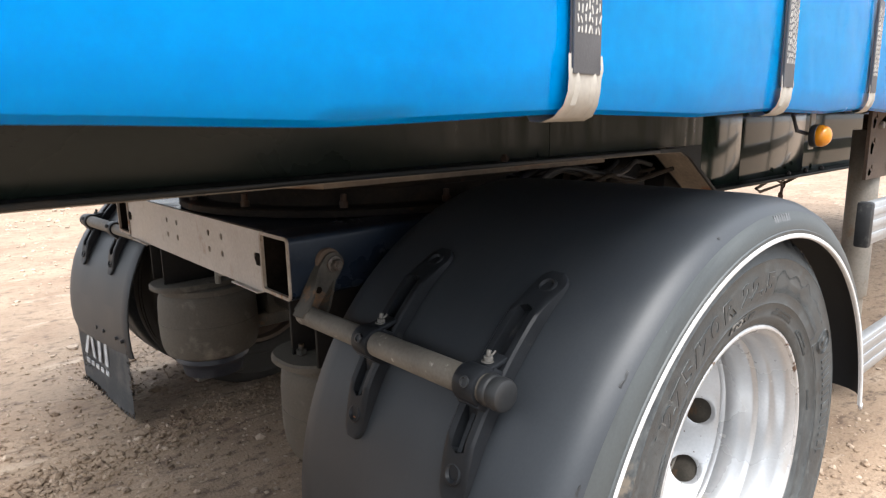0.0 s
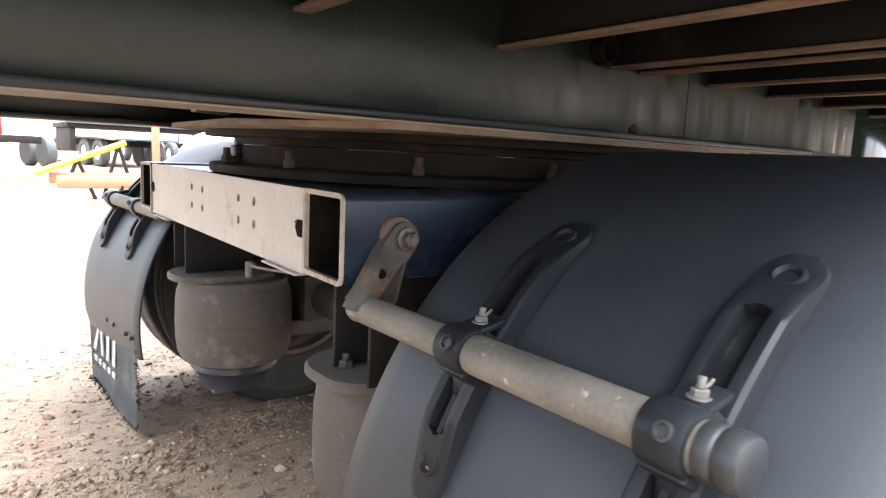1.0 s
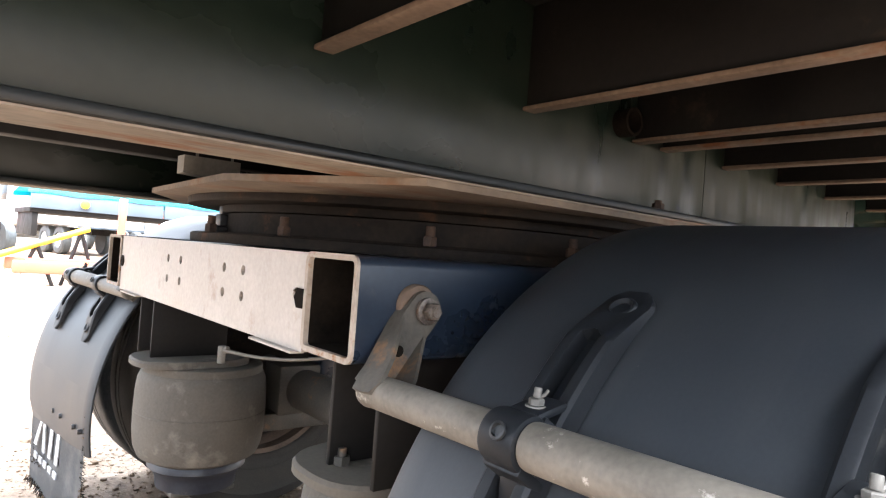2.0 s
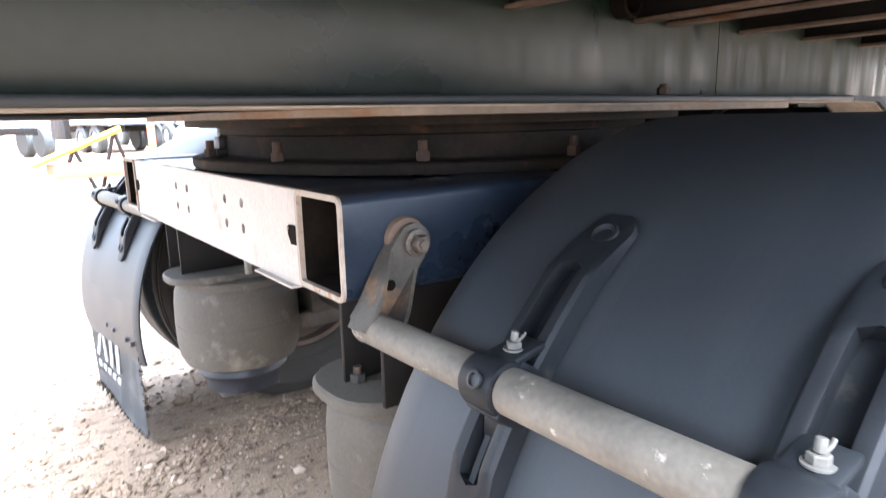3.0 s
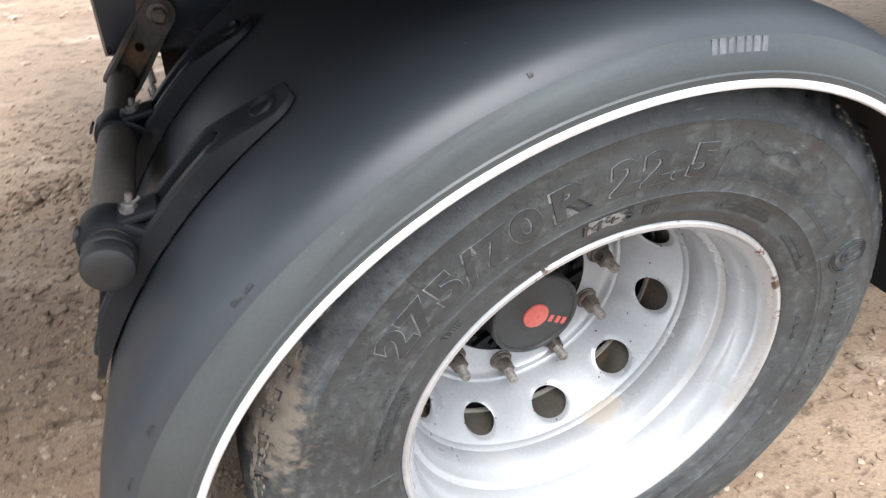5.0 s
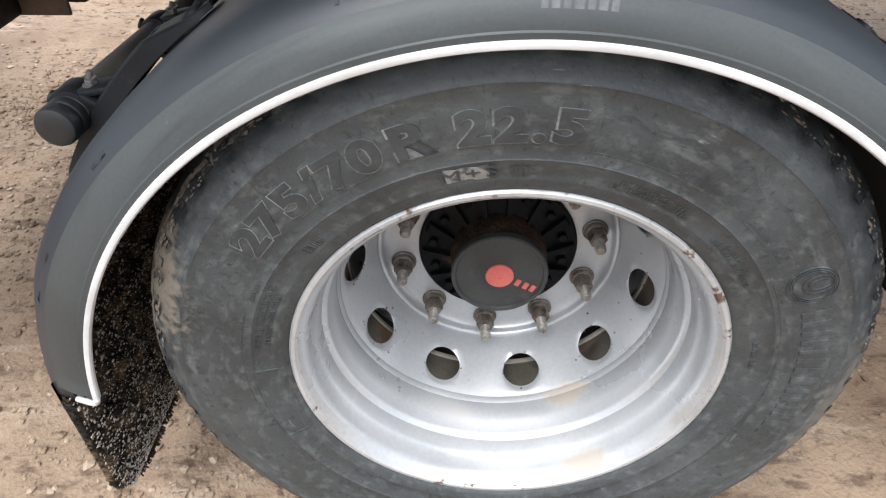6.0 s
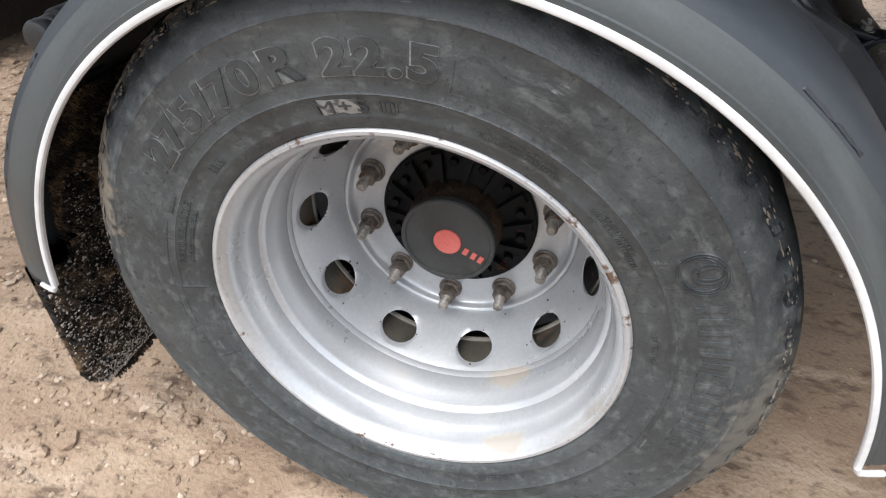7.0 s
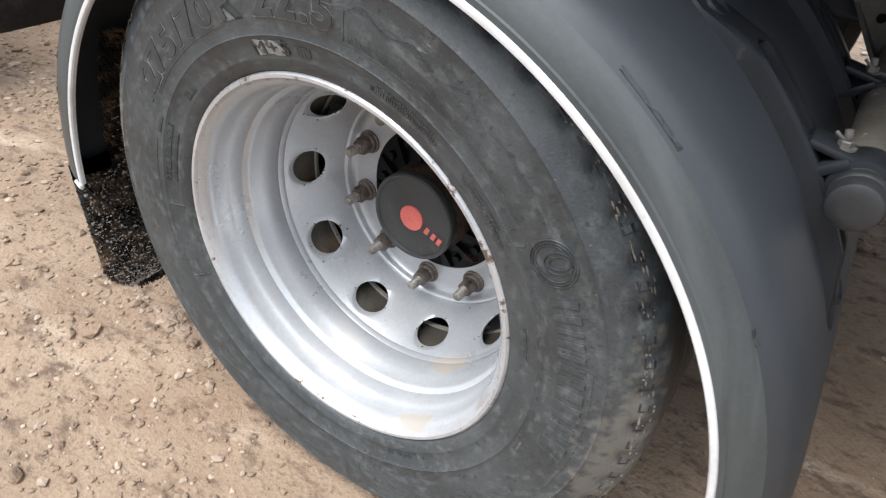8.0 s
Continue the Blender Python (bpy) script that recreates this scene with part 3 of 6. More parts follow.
def scatter(name, count, material, size, area, label, category, seed=3, ridge=None):
    """Many small broken stones lying on the ground, as one mesh. ridge: x, y and slope of a line that they gather along."""
    rnd = np.random.RandomState(seed)
    ico = bmesh.new()
    bmesh.ops.create_icosphere(ico, subdivisions=1, radius=1)
    base = np.array([v.co for v in ico.verts])
    tri = np.array([[v.index for v in f.verts] for f in ico.faces])
    ico.free()
    verts, faces = [], []
    made = 0
    while made < count:
        x, y = rnd.uniform(area[0], area[1]), rnd.uniform(area[2], area[3])
        if noise.noise((x * 0.9, y * 0.9, 7.7)) + 0.35 * noise.noise((x * 3, y * 3, 1.7)) < rnd.uniform(-0.55, 0.4):
            continue
        if ridge:
            y = ridge[1] + (x - ridge[0]) * ridge[2] + rnd.normal(0, 0.055) + 0.05 * noise.noise((x * 2.5, 4, 1))
        s = size * math.exp(rnd.normal(0, 0.5))
        v = base * (1 + 0.28 * rnd.uniform(-1, 1, (len(base), 1))) * np.array([s, s * rnd.uniform(0.6, 1), s * rnd.uniform(0.4, 0.75)])
        a = rnd.uniform(0, 6.28)
        r = np.array([[math.cos(a), -math.sin(a), 0], [math.sin(a), math.cos(a), 0], [0, 0, 1]])
        v = v @ r.T + np.array([x, y, ground_height(x, y) + s * 0.12])
        faces.append(tri + len(verts) * len(base))
        verts.append(v)
        made += 1
    me = bpy.data.meshes.new(name)
    me.from_pydata(np.concatenate(verts).tolist(), [], np.concatenate(faces).tolist())
    me.materials.append(material)
    return tagged(new(name, me), label, category, kind="stuff")


scatter("gravel", 21000, M_STONE, 0.0045, (-3.2, 2.6, -1.2, 4.6), "loose pale gravel scattered over the dirt", "gravel", seed=3)
scatter("pebbles", 700, M_STONE, 0.0095, (-3.2, 2.6, -1.2, 5.5), "larger pale pebbles lying on the dirt", "pebbles", seed=5)
scatter("clods", 13000, M_GROUND, 0.005, (-2.6, 1.3, -0.3, 3.4), "crumbly clods of loose brown dirt", "dirt clods", seed=21)
scatter("clods", 2300, M_GROUND, 0.0075, (-3.0, 0.4, 1.88, 2.32), "ridge of loose clods pushed up beside a wheel rut", "dirt clods", seed=31, ridge=(-1.2, 1.98, 0.26))
scatter("clods", 420, M_GROUND, 0.0075, (-2.8, -0.3, 0.1, 1.4), "larger lumps of loose brown dirt", "dirt clods", seed=33)
scatter("distant_gravel", 2500, M_STONE, 0.014, (-5, 5, 3.5, 14), "loose gravel further off on the yard", "gravel", seed=8)


# ---- the road wheel ----
TYRE_OUT = [(0.296, 0.226), (0.2985, 0.214), (0.305, 0.207), (0.316, 0.2045), (0.318, 0.2037), (0.3205, 0.2045), (0.335, 0.2), (0.3445, 0.1965), (0.346, 0.1953), (0.348, 0.1965),
            (0.365, 0.192), (0.39, 0.189), (0.41, 0.1885), (0.428, 0.19), (0.4295, 0.189), (0.431, 0.191), (0.441, 0.1955), (0.448, 0.2), (0.4535, 0.204), (0.459, 0.208), (0.466, 0.2135), (0.472, 0.2215), (0.4765, 0.236),
            (0.478, 0.262)]
TYRE_OUT = [(r + max(0, r - 0.4) * 0.128, y) for r, y in TYRE_OUT]
GROOVES = [(0.488, 0.285), (0.478, 0.288), (0.478, 0.294), (0.488, 0.297), (0.488, 0.318), (0.478, 0.321), (0.478, 0.327), (0.488, 0.33)]


def tyre_profile(y0):
    half = [(r, y - 0.189 + y0) for r, y in TYRE_OUT]
    mid = [(r, y - 0.189 + y0) for r, y in GROOVES]
    back = [(r, 2 * (y0 + 0.1375) - y) for r, y in reversed(half)]
    inner = [(0.288, y0 + 0.24), (0.288, y0 + 0.035)]
    return half + mid + back + inner


def shoulder(i, j, r, y, a):
    if j in (19, 20, 21) and i % 6 in (0, 1):
        return r - 0.004, y + 0.004
    return r, y


def tyre_y(r):
    """The sidewall's outer face at a radius."""
    for (ra, ya), (rb, yb) in zip(TYRE_OUT, TYRE_OUT[1:]):
        if r <= rb:
            return ya + (yb - ya) * (r - ra) / (rb - ra)
    return TYRE_OUT[-1][1]


def glyphs(text, height, parent, material, radius, y, centre, spacing=1.0, name="lettering", depth=0.002, label="", squeeze=1.0, bold=0.0):
    """Raised characters bent round the wheel's axis, upright towards its outside, centred on an angle (degrees, 90 is up)."""
    bm = bmesh.new()
    adv, items = 0.0, []
    for ch in text:
        cu = bpy.data.curves.new("glyph", "FONT")
        cu.body, cu.size, cu.extrude, cu.offset = ch, height * 1.38, depth / 2, (height * 0.05 if height > 0.03 else 0.0) + bold
        ob = new("glyph", cu)
        bpy.context.view_layer.update()
        me = bpy.data.meshes.new_from_object(ob.evaluated_get(bpy.context.evaluated_depsgraph_get()))
        xs = [v.co.x for v in me.vertices]
        w = (max(xs) - min(xs)) if xs else height * 0.3
        items.append((me, min(xs) if xs else 0, w, adv))
        adv += (w + height * 0.16) * spacing * squeeze
        bpy.data.objects.remove(ob)
        bpy.data.curves.remove(cu)
    for me, x0, w, at in items:
        for v in me.vertices:
            u = at + (v.co.x - x0) * squeeze - adv / 2
            rr = radius + v.co.y
            ang = radians(centre) - u / radius
            v.co = (rr * math.cos(ang), tyre_y(rr) + v.co.z * (1 if v.co.z < 0 else 2), HUB + rr * math.sin(ang))
        bm.from_mesh(me)
        bpy.data.meshes.remove(me)
    return part(name, bm, material, parent, label)


def bars(bm, radius, y, centre, widths, height, gap, depth=0.0025):
    """A row of plain raised bars bent round the wheel's axis."""
    total = sum(widths) + gap * (len(widths) - 1)
    u = -total / 2
    for w in widths:
        m = max(1, int(w / 0.012))
        a0, a1 = math.degrees(-u / radius) + centre, math.degrees(-(u + w) / radius) + centre
        arc(bm, [(radius, tyre_y(radius) + 0.001), (radius + height, tyre_y(radius + height) + 0.001), (radius + height, tyre_y(radius + height) - depth), (radius, tyre_y(radius) - depth)], 0, HUB, a0, a1, m)
        u += w + gap


def rim_barrel(bm, y0, n=96):
    """The steel rim's well, with the front flange at y0 and a wall 6 mm thick."""
    prof = [(0.2985, 0.0), (0.2975, 0.006), (0.288, 0.01), (0.286, 0.03), (0.286, 0.055), (0.262, 0.085), (0.262, 0.13), (0.286, 0.165), (0.287, 0.205), (0.298, 0.212), (0.2985, 0.218), (0.296, 0.22),
            (0.283, 0.212), (0.28, 0.17), (0.258, 0.15), (0.2562, 0.145), (0.2555, 0.13), (0.257, 0.104), (0.2595, 0.1), (0.2602, 0.083), (0.2625, 0.078), (0.268, 0.072), (0.2695, 0.05), (0.272, 0.044), (0.2755, 0.036), (0.2765, 0.02), (0.2785, 0.011), (0.283, 0.003), (0.29, -0.004), (0.296, -0.005)]
    arc(bm, [(r, y0 + y) for r, y in prof], 0, HUB, 0, 360, n)


def wheel_disc(bm, turn=0.0):
    """The dished disc: a steep cone with ten round hand holes, and the flat ring of the studs."""
    def prof(r):
        pts = [(0.125, 0.495), (0.195, 0.495), (0.2, 0.492), (0.206, 0.482), (0.248, 0.3815), (0.2535, 0.37), (0.257, 0.366)]
        for (ra, ya), (rb, yb) in zip(pts, pts[1:]):
            if r <= rb:
                return ya + (yb - ya) * max(0, (r - ra)) / (rb - ra)
        return pts[-1][1]
    r0, r1 = 0.206, 0.2535
    slope = math.hypot(0.0475, 0.108) / 0.0475
    n = 40
    hole = 0.0335

    def pt(r, a, d):
        return bm.verts.new((r * math.cos(a), prof(r) + d, HUB + r * math.sin(a)))
    for k in range(10):
        c = radians(turn + 36 * k)
        rc = 0.236
        loops = []
        for d in (0.0, 0.011):
            rows = []
            for f in (0, 0.06, 0.25, 0.5, 0.75, 1):
                row = []
                for i in range(n):
                    t = 2 * math.pi * i / n + math.pi / 4
                    ct, st = math.cos(t), math.sin(t)
                    g = 1 / max(abs(ct), abs(st))
                    oa, orr = c + radians(18) * ct * g, (r0 + r1) / 2 + st * g * (r1 - r0) / 2
                    ha, hr = c + hole * ct / rc, rc + hole * st / slope
                    row.append(pt(hr + (orr - hr) * f, ha + (oa - ha) * f, d + (0.0025 if f == 0 and d == 0 else 0)))
                rows.append(row)
            for p, q in zip(rows, rows[1:]):
                for i in range(n):
                    bm.faces.new((p[i], p[(i + 1) % n], q[(i + 1) % n], q[i]))
            loops.append(rows[0])
        for i in range(n):
            bm.faces.new((loops[0][i], loops[0][(i + 1) % n], loops[1][(i + 1) % n], loops[1][i]))
    bmesh.ops.remove_doubles(bm, verts=bm.verts, dist=1e-4)
    # the stud ring with a raised bead round it, and the outer weld
    arc(bm, [(0.206, 0.482), (0.2065, 0.4805), (0.2058, 0.4785), (0.2035, 0.4775), (0.2005, 0.4788), (0.1985, 0.482), (0.1965, 0.488), (0.193, 0.4925), (0.187, 0.495), (0.18, 0.4955), (0.13, 0.4955), (0.127, 0.5), (0.127, 0.51), (0.19, 0.51), (0.206, 0.494)], 0, HUB, 0, 360, 96)
    arc(bm, [(0.253, 0.37), (0.2537, 0.364), (0.2558, 0.359), (0.2575, 0.36), (0.2575, 0.384), (0.2535, 0.384)], 0, HUB, 0, 360, 96)


def wheel_nut(wheel, a):
    c, s = math.cos(a), math.sin(a)
    x, z = 0.1675 * c, HUB + 0.1675 * s
    bm = bm_new()
    spin(bm, (x, 0.4955, z), (x, 0.4, z), [(0.0205, 0), (0.0218, 0.0012), (0.0218, 0.0042), (0.0205, 0.0052), (0.0188, 0.0055), (0.0195, 0.0075), (0.0175, 0.0115), (0.0155, 0.0125)], 28, False, True)
    nut = part("wheel_nut", bm, M_NUT, wheel)
    bm = bm_new()
    hexnut(bm, (x, 0.484, z), (x, 0.464, z), 0.0285)
    spin(bm, (x, 0.4645, z), (x, 0.4, z), [(0.0135, 0), (0.0128, 0.0022), (0.01, 0.0028)], 24, False, True)
    part("nut_head", bm, M_NUT, nut)
    bm = bm_new()
    prof = [(0.0085, 0)]
    h = 0.002
    while h < 0.024:
        prof += [(0.0092, h), (0.008, h + 0.0012)]
        h += 0.0024
    spin(bm, (x, 0.463, z), (x, 0.4, z), prof + [(0.0085, 0.0262), (0.006, 0.0285), (0.003, 0.0288)], 18, False, True)
    part("stud", bm, M_STUD, nut, "dull threaded steel stud")


def hub_parts(wheel):
    bm = bm_new()
    arc(bm, [(0.05, 0.53), (0.136, 0.53), (0.136, 0.489), (0.133, 0.4865), (0.1, 0.484), (0.084, 0.476), (0.05, 0.476)], 0, HUB, 0, 360, 72)
    ribs = []
    for k in range(14):
        a = 360 / 14 * k + 5
        m = Matrix.Translation((0, 0, HUB)) @ pose(0, 0, 0, 0, -a, 0)
        ribs.append(m)
    hub = part("hub", bm, M_HUB, wheel, "black painted cast hub with radial ribs and rust streaks")
    for m in ribs:
        b2 = bm_new()
        lo8 = [b2.verts.new(m @ Vector(p)) for p in ((0.078, 0.489, -0.004), (0.131, 0.489, -0.0105), (0.131, 0.489, 0.0105), (0.078, 0.489, 0.004))]
        hi8 = [b2.verts.new(m @ Vector(p)) for p in ((0.08, 0.466, -0.003), (0.127, 0.478, -0.0085), (0.127, 0.478, 0.0085), (0.08, 0.466, 0.003))]
        for p, q in ((0, 1), (1, 2), (2, 3), (3, 0)):
            b2.faces.new((lo8[p], lo8[q], hi8[q], hi8[p]))
        b2.faces.new(hi8)
        part("rib", b2, M_HUB, hub)
    for k in range(14):
        a = radians(360 / 14 * (k + 0.5) + 5)
        x, z = 0.112 * math.cos(a), HUB + 0.112 * math.sin(a)
        b2 = bm_new()
        hexnut(b2, (x, 0.486, z), (x, 0.475, z), 0.014)
        part("hub_bolt", b2, M_HUB, hub)
    bm = bm_new()
    arc(bm, [(0.04, 0.48), (0.082, 0.478), (0.0805, 0.455), (0.077, 0.44), (0.0765, 0.428), (0.04, 0.428)], 0, HUB, 0, 360, 64, wobble=lambda i, j, r, y, a: (r + (0.0014 * noise.noise((a * 9, y * 90, 1)) if r > 0.06 else 0), y))
    part("hub_neck", bm, M_GREASE, wheel, "greasy rust-brown hub neck")
    bm = bm_new()
    arc(bm, [(0.0, 0.43), (0.0785, 0.43), (0.0795, 0.426), (0.0795, 0.416), (0.0775, 0.4135), (0.0725, 0.4135), (0.0705, 0.4165), (0.066, 0.417), (0.03, 0.4155), (0.0, 0.4155)], 0, HUB, 0, 360, 64)
    cap = part("hub_cap", bm, M_HUBCAP, wheel, "scuffed dark grey plastic hub cap")
    bm = bm_new()
    spin(bm, (0, 0.418, HUB), (0, 0.4, HUB), [(0.0235, 0), (0.0235, 0.004), (0.0225, 0.0055), (0.012, 0.0062), (0.004, 0.0062), (0.0035, 0.0054)], 40, False, True)
    part("badge", bm, M_RED, cap, "faded red round badge")
    bm = bm_new()
    m = Matrix.Translation((0.0, 0, HUB)) @ pose(0, 0, 0, 0, 25, 0)
    for u in (0.03, 0.045, 0.058):
        box(bm, u, u + 0.0085, 0.4145, 0.4175, -0.007, 0.007, 0.001, m)
    part("printed_mark", bm, M_RED, cap, "small red printed mark")


def make_wheel():
    wheel = empty("road_wheel", (0, 0.33, HUB))
    tagged(wheel, "dusty black lorry tyre on a silver steel wheel with ten studs", "wheel", "trailer wheels")
    bm = bm_new()
    arc(bm, tyre_profile(0.189), 0, HUB, 0, 360, 324, wobble=shoulder)
    tyre = part("tyre", bm, M_TYRE, wheel, "worn dusty black rubber tyre", sharp=50)
    if not FAR[0]:
        for ch, ang in (("2", 142.6), ("7", 137.0), ("5", 131.2), ("/", 126.4), ("7", 121.6), ("0", 116.2), ("R", 108.3), ("2", 99.2), ("2", 93.6), (".", 89.3), ("5", 85.0)):
            glyphs(ch, 0.038, tyre, M_LETTER, 0.3715, 0.1895, ang, label="raised tyre size lettering", depth=0.0042, squeeze=1.25)
            glyphs(ch, 0.038, tyre, M_LETTERDUST, 0.3708, 0.1895, ang + 0.12, name="dust_line", label="pale dust caught round the lettering", depth=0.0012, squeeze=1.25, bold=0.0011)
        glyphs("REGROOVABLE", 0.0088, tyre, M_LETTER, 0.3335, 0.2, 162.2, 1.05, label="small raised lettering", depth=0.0022, squeeze=1.25)
        bm = bm_new()
        arc(bm, [(0.3215, tyre_y(0.3215) - 0.0009), (0.331, tyre_y(0.331) - 0.0009), (0.3405, tyre_y(0.3405) - 0.0009), (0.3405, 0.2), (0.3215, 0.206)], 0, HUB, 106.2, 98.0, 14, wobble=lambda i, j, r, y, a: (r + 0.003 * noise.noise((a * 25, r * 60, 3)), y))
        part("scuff", bm, M_SCUFF, tyre, "pale scuffed patch")
        # short slots moulded round the shoulder
        bm = bm_new()
        for k in range(92):
            a = 360 / 92 * k
            for r0, r1, w in ((0.4665, 0.4685, 1.7), (0.4685, 0.4755, 0.22), (0.4752, 0.4768, 1.2)):
                arc(bm, [(r0, tyre_y(r0) + 0.001), (r1, tyre_y(r1) + 0.001), (r1, tyre_y(r1) - 0.0004), (r0, tyre_y(r0) - 0.0004)], 0, HUB, a, a + w, 2)
        part("shoulder_slot", bm, M_PISTON, tyre, "short dark slots round the tyre shoulder", kind="stuff")
        rnd = random.Random(9)
        bm = bm_new()
        for _ in range(520):
            a = radians(rnd.choice((rnd.uniform(95, 215), rnd.uniform(95, 175), rnd.uniform(-40, 60))))
            r = rnd.uniform(0.466, 0.481)
            y = tyre_y(r)
            m = Matrix.Translation((r * math.cos(a), y, HUB + r * math.sin(a))) @ pose(0, 0, 0, 0, -math.degrees(a), 0) @ Matrix.Diagonal((rnd.uniform(0.5, 1.2), 0.5, rnd.uniform(1, 5), 1))
            q = rnd.uniform(0.0006, 0.0019)
            tip = [bm.verts.new(m @ Vector(p) ) for p in ((q, 0, 0), (-q, 0, 0), (0, 0, q), (0, 0, -q), (0, -q, 0))]
            for f in ((0, 2, 4), (2, 1, 4), (1, 3, 4), (3, 0, 4)):
                bm.faces.new([tip[k] for k in f])
        for _ in range(110):
            a = rnd.uniform(88, 250)
            w, r = rnd.uniform(0.5, 3.2), rnd.uniform(0.474, 0.4775)
            h = rnd.uniform(0.0012, 0.004)
            arc(bm, [(r, tyre_y(r) + 0.0006), (r + h, tyre_y(r + h) + 0.0006), (r + h, tyre_y(r + h) - 0.0007), (r, tyre_y(r) - 0.0007)], 0, HUB, a, a + w, 3)
        part("torn_shoulder_edge", bm, M_TYREDIRT, tyre, "torn dusty shoulder edge", kind="stuff")
        glyphs("M+S", 0.017, tyre, M_LETTER, 0.323, 0.202, 101.2, 1.1, label="raised season lettering", depth=0.0044, squeeze=1.4)
        bm = bm_new()
        # a broad ribbed ring followed by upright bars
        bars(bm, 0.375, 0.19, 4.8, [0.008, 0.008, 0.006, 0.008, 0.006, 0.008, 0.008, 0.013, 0.008, 0.008, 0.006, 0.008, 0.013, 0.007], 0.034, 0.0095, 0.0018)
        bars(bm, 0.372, 0.19, 148.2, [0.006, 0.006], 0.036, 0.012, 0.0012)
        part("moulded_name", bm, M_TYRE, tyre, "row of plain raised bars", kind="stuff")
        bm = bm_new()
        for k, (ru, rv, w) in enumerate(((0.0275, 0.0275, 0.0016), (0.0245, 0.0245, 0.0012), (0.021, 0.0215, 0.0012), (0.0165, 0.012, 0.0016), (0.012, 0.007, 0.0012))):
            rows = []
            for q in range(48):
                t = 2 * math.pi * q / 48
                row = []
                for dw, dy in ((0, 0.001), (0.3 * w, -0.0016), (0.7 * w, -0.0016), (w, 0.001)):
                    rr = 0.392 + (ru + dw) * math.sin(t) + (0.002 * k if k > 2 else 0)
                    aa = radians(29.6) - (rv + dw) * math.cos(t) / 0.392
                    row.append(bm.verts.new((rr * math.cos(aa), tyre_y(rr) + dy, HUB + rr * math.sin(aa))))
                rows.append(row)
            for q in range(48):
                p, n2 = rows[q], rows[(q + 1) % 48]
                for c in range(3):
                    bm.faces.new((p[c], p[c + 1], n2[c + 1], n2[c]))
        part("moulded_ring", bm, M_TYRE, tyre, "raised ribbed ring moulded on the sidewall")
        # thin raised frames round plain fields
        bm = bm_new()
        for r0, a0, a1 in ((0.3475, 180.5, 203), (0.3055, 182, 204), (0.363, 82, 36.5), (0.363, 112, 146), (0.4165, 10, -30), (0.352, 33, -42), (0.357, 160, 196)):
            arc(bm, [(r0, tyre_y(r0) + 0.0006), (r0 + 0.0012, tyre_y(r0 + 0.0012) + 0.0006), (r0 + 0.0009, tyre_y(r0) - 0.0005), (r0 + 0.0003, tyre_y(r0) - 0.0005)], 0, HUB, a0, a1, 30)
        for a0, ra, rb in ((180, 0.308, 0.345), (204, 0.308, 0.345), (81, 0.365, 0.4), (36.4, 0.352, 0.364), (33, 0.352, 0.365), (-42, 0.352, 0.36)):
            arc(bm, [(ra, tyre_y(ra) + 0.0006), (rb, tyre_y(rb) + 0.0006), (rb, tyre_y(rb) - 0.0011), (ra, tyre_y(ra) - 0.0011)], 0, HUB, a0, a0 + 0.25, 1)
        part("moulded_line", bm, M_TYRE, tyre, "thin raised moulded lines", kind="stuff")
        bm = bm_new()
        # rows of small moulded characters too worn to read
        for r, c, ln, h in ((0.3225, 66, 0.1, 0.0055), (0.3305, 66, 0.085, 0.0045), (0.3225, 41, 0.09, 0.0055), (0.33, 42, 0.06, 0.0045), (0.3225, 138, 0.03, 0.011), (0.3225, 163, 0.1, 0.006),
                            (0.3325, 161, 0.08, 0.0075), (0.3225, 298, 0.08, 0.006), (0.3225, 10, 0.05, 0.006), (0.3225, 235, 0.09, 0.006), (0.352, 155, 0.03, 0.0045)):
            widths, total = [], 0.0
            while total < ln:
                w = rnd.choice((0.0012, 0.0018, 0.0028, 0.0036, 0.0022))
                widths.append(w)
                total += w + 0.0014
            bars(bm, r, 0, c, widths, h, 0.0014, 0.0011)
        part("moulded_marking", bm, M_TYRE, tyre, "small raised moulded marks", kind="stuff")
        bm = bm_new()
        bars(bm, 0.324, 0.2035, 92.2, [0.003, 0.004, 0.005, 0.004, 0.003], 0.012, 0.0006, 0.0012)
        part("mountain_mark", bm, M_TYRE, tyre, "small raised mountain mark")
        # ribbed fields between the lettering, and fine circular lines
        bm = bm_new()
        for k in range(150):
            a = 37.2 + k * 0.288
            r1 = 0.404 - 0.016 * noise.noise((a * 0.2, 1, 5))
            arc(bm, [(0.3665, tyre_y(0.3665) + 0.0005), (r1, tyre_y(r1) + 0.0005), (r1, tyre_y(r1) - 0.0004), (0.3665, tyre_y(0.3665) - 0.0006)], 0, HUB, a, a + 0.13, 1)
        part("ribbed_field", bm, M_TYRE, tyre, "fine ribbed field moulded on the sidewall", kind="stuff")
    bm = bm_new()
    rim_barrel(bm, 0.216)
    rim = part("rim", bm, M_WHEEL, wheel, "silver painted steel rim")
    bm = bm_new()
    arc(bm, [(0.2985, 0.2165), (0.2992, 0.2125), (0.296, 0.2095), (0.2915, 0.2098), (0.2878, 0.2135), (0.287, 0.2175), (0.292, 0.2185)], 0, HUB, 0, 360, 120)
    part("rim_edge", bm, M_LIP, rim, "chipped pale rim edge")
    bm = bm_new()
    arc(bm, [(0.2993, 0.2145), (0.3015, 0.2125), (0.302, 0.216), (0.2993, 0.218)], 0, HUB, 0, 360, 120, wobble=lambda i, j, r, y, a: (r + (0.0012 * noise.noise((i * 0.35, j, 2)) if r > 0.3 else 0), y))
    part("dirt_line", bm, M_BROWN, rim, "brown dirt caught between rim and tyre")
    bm = bm_new()
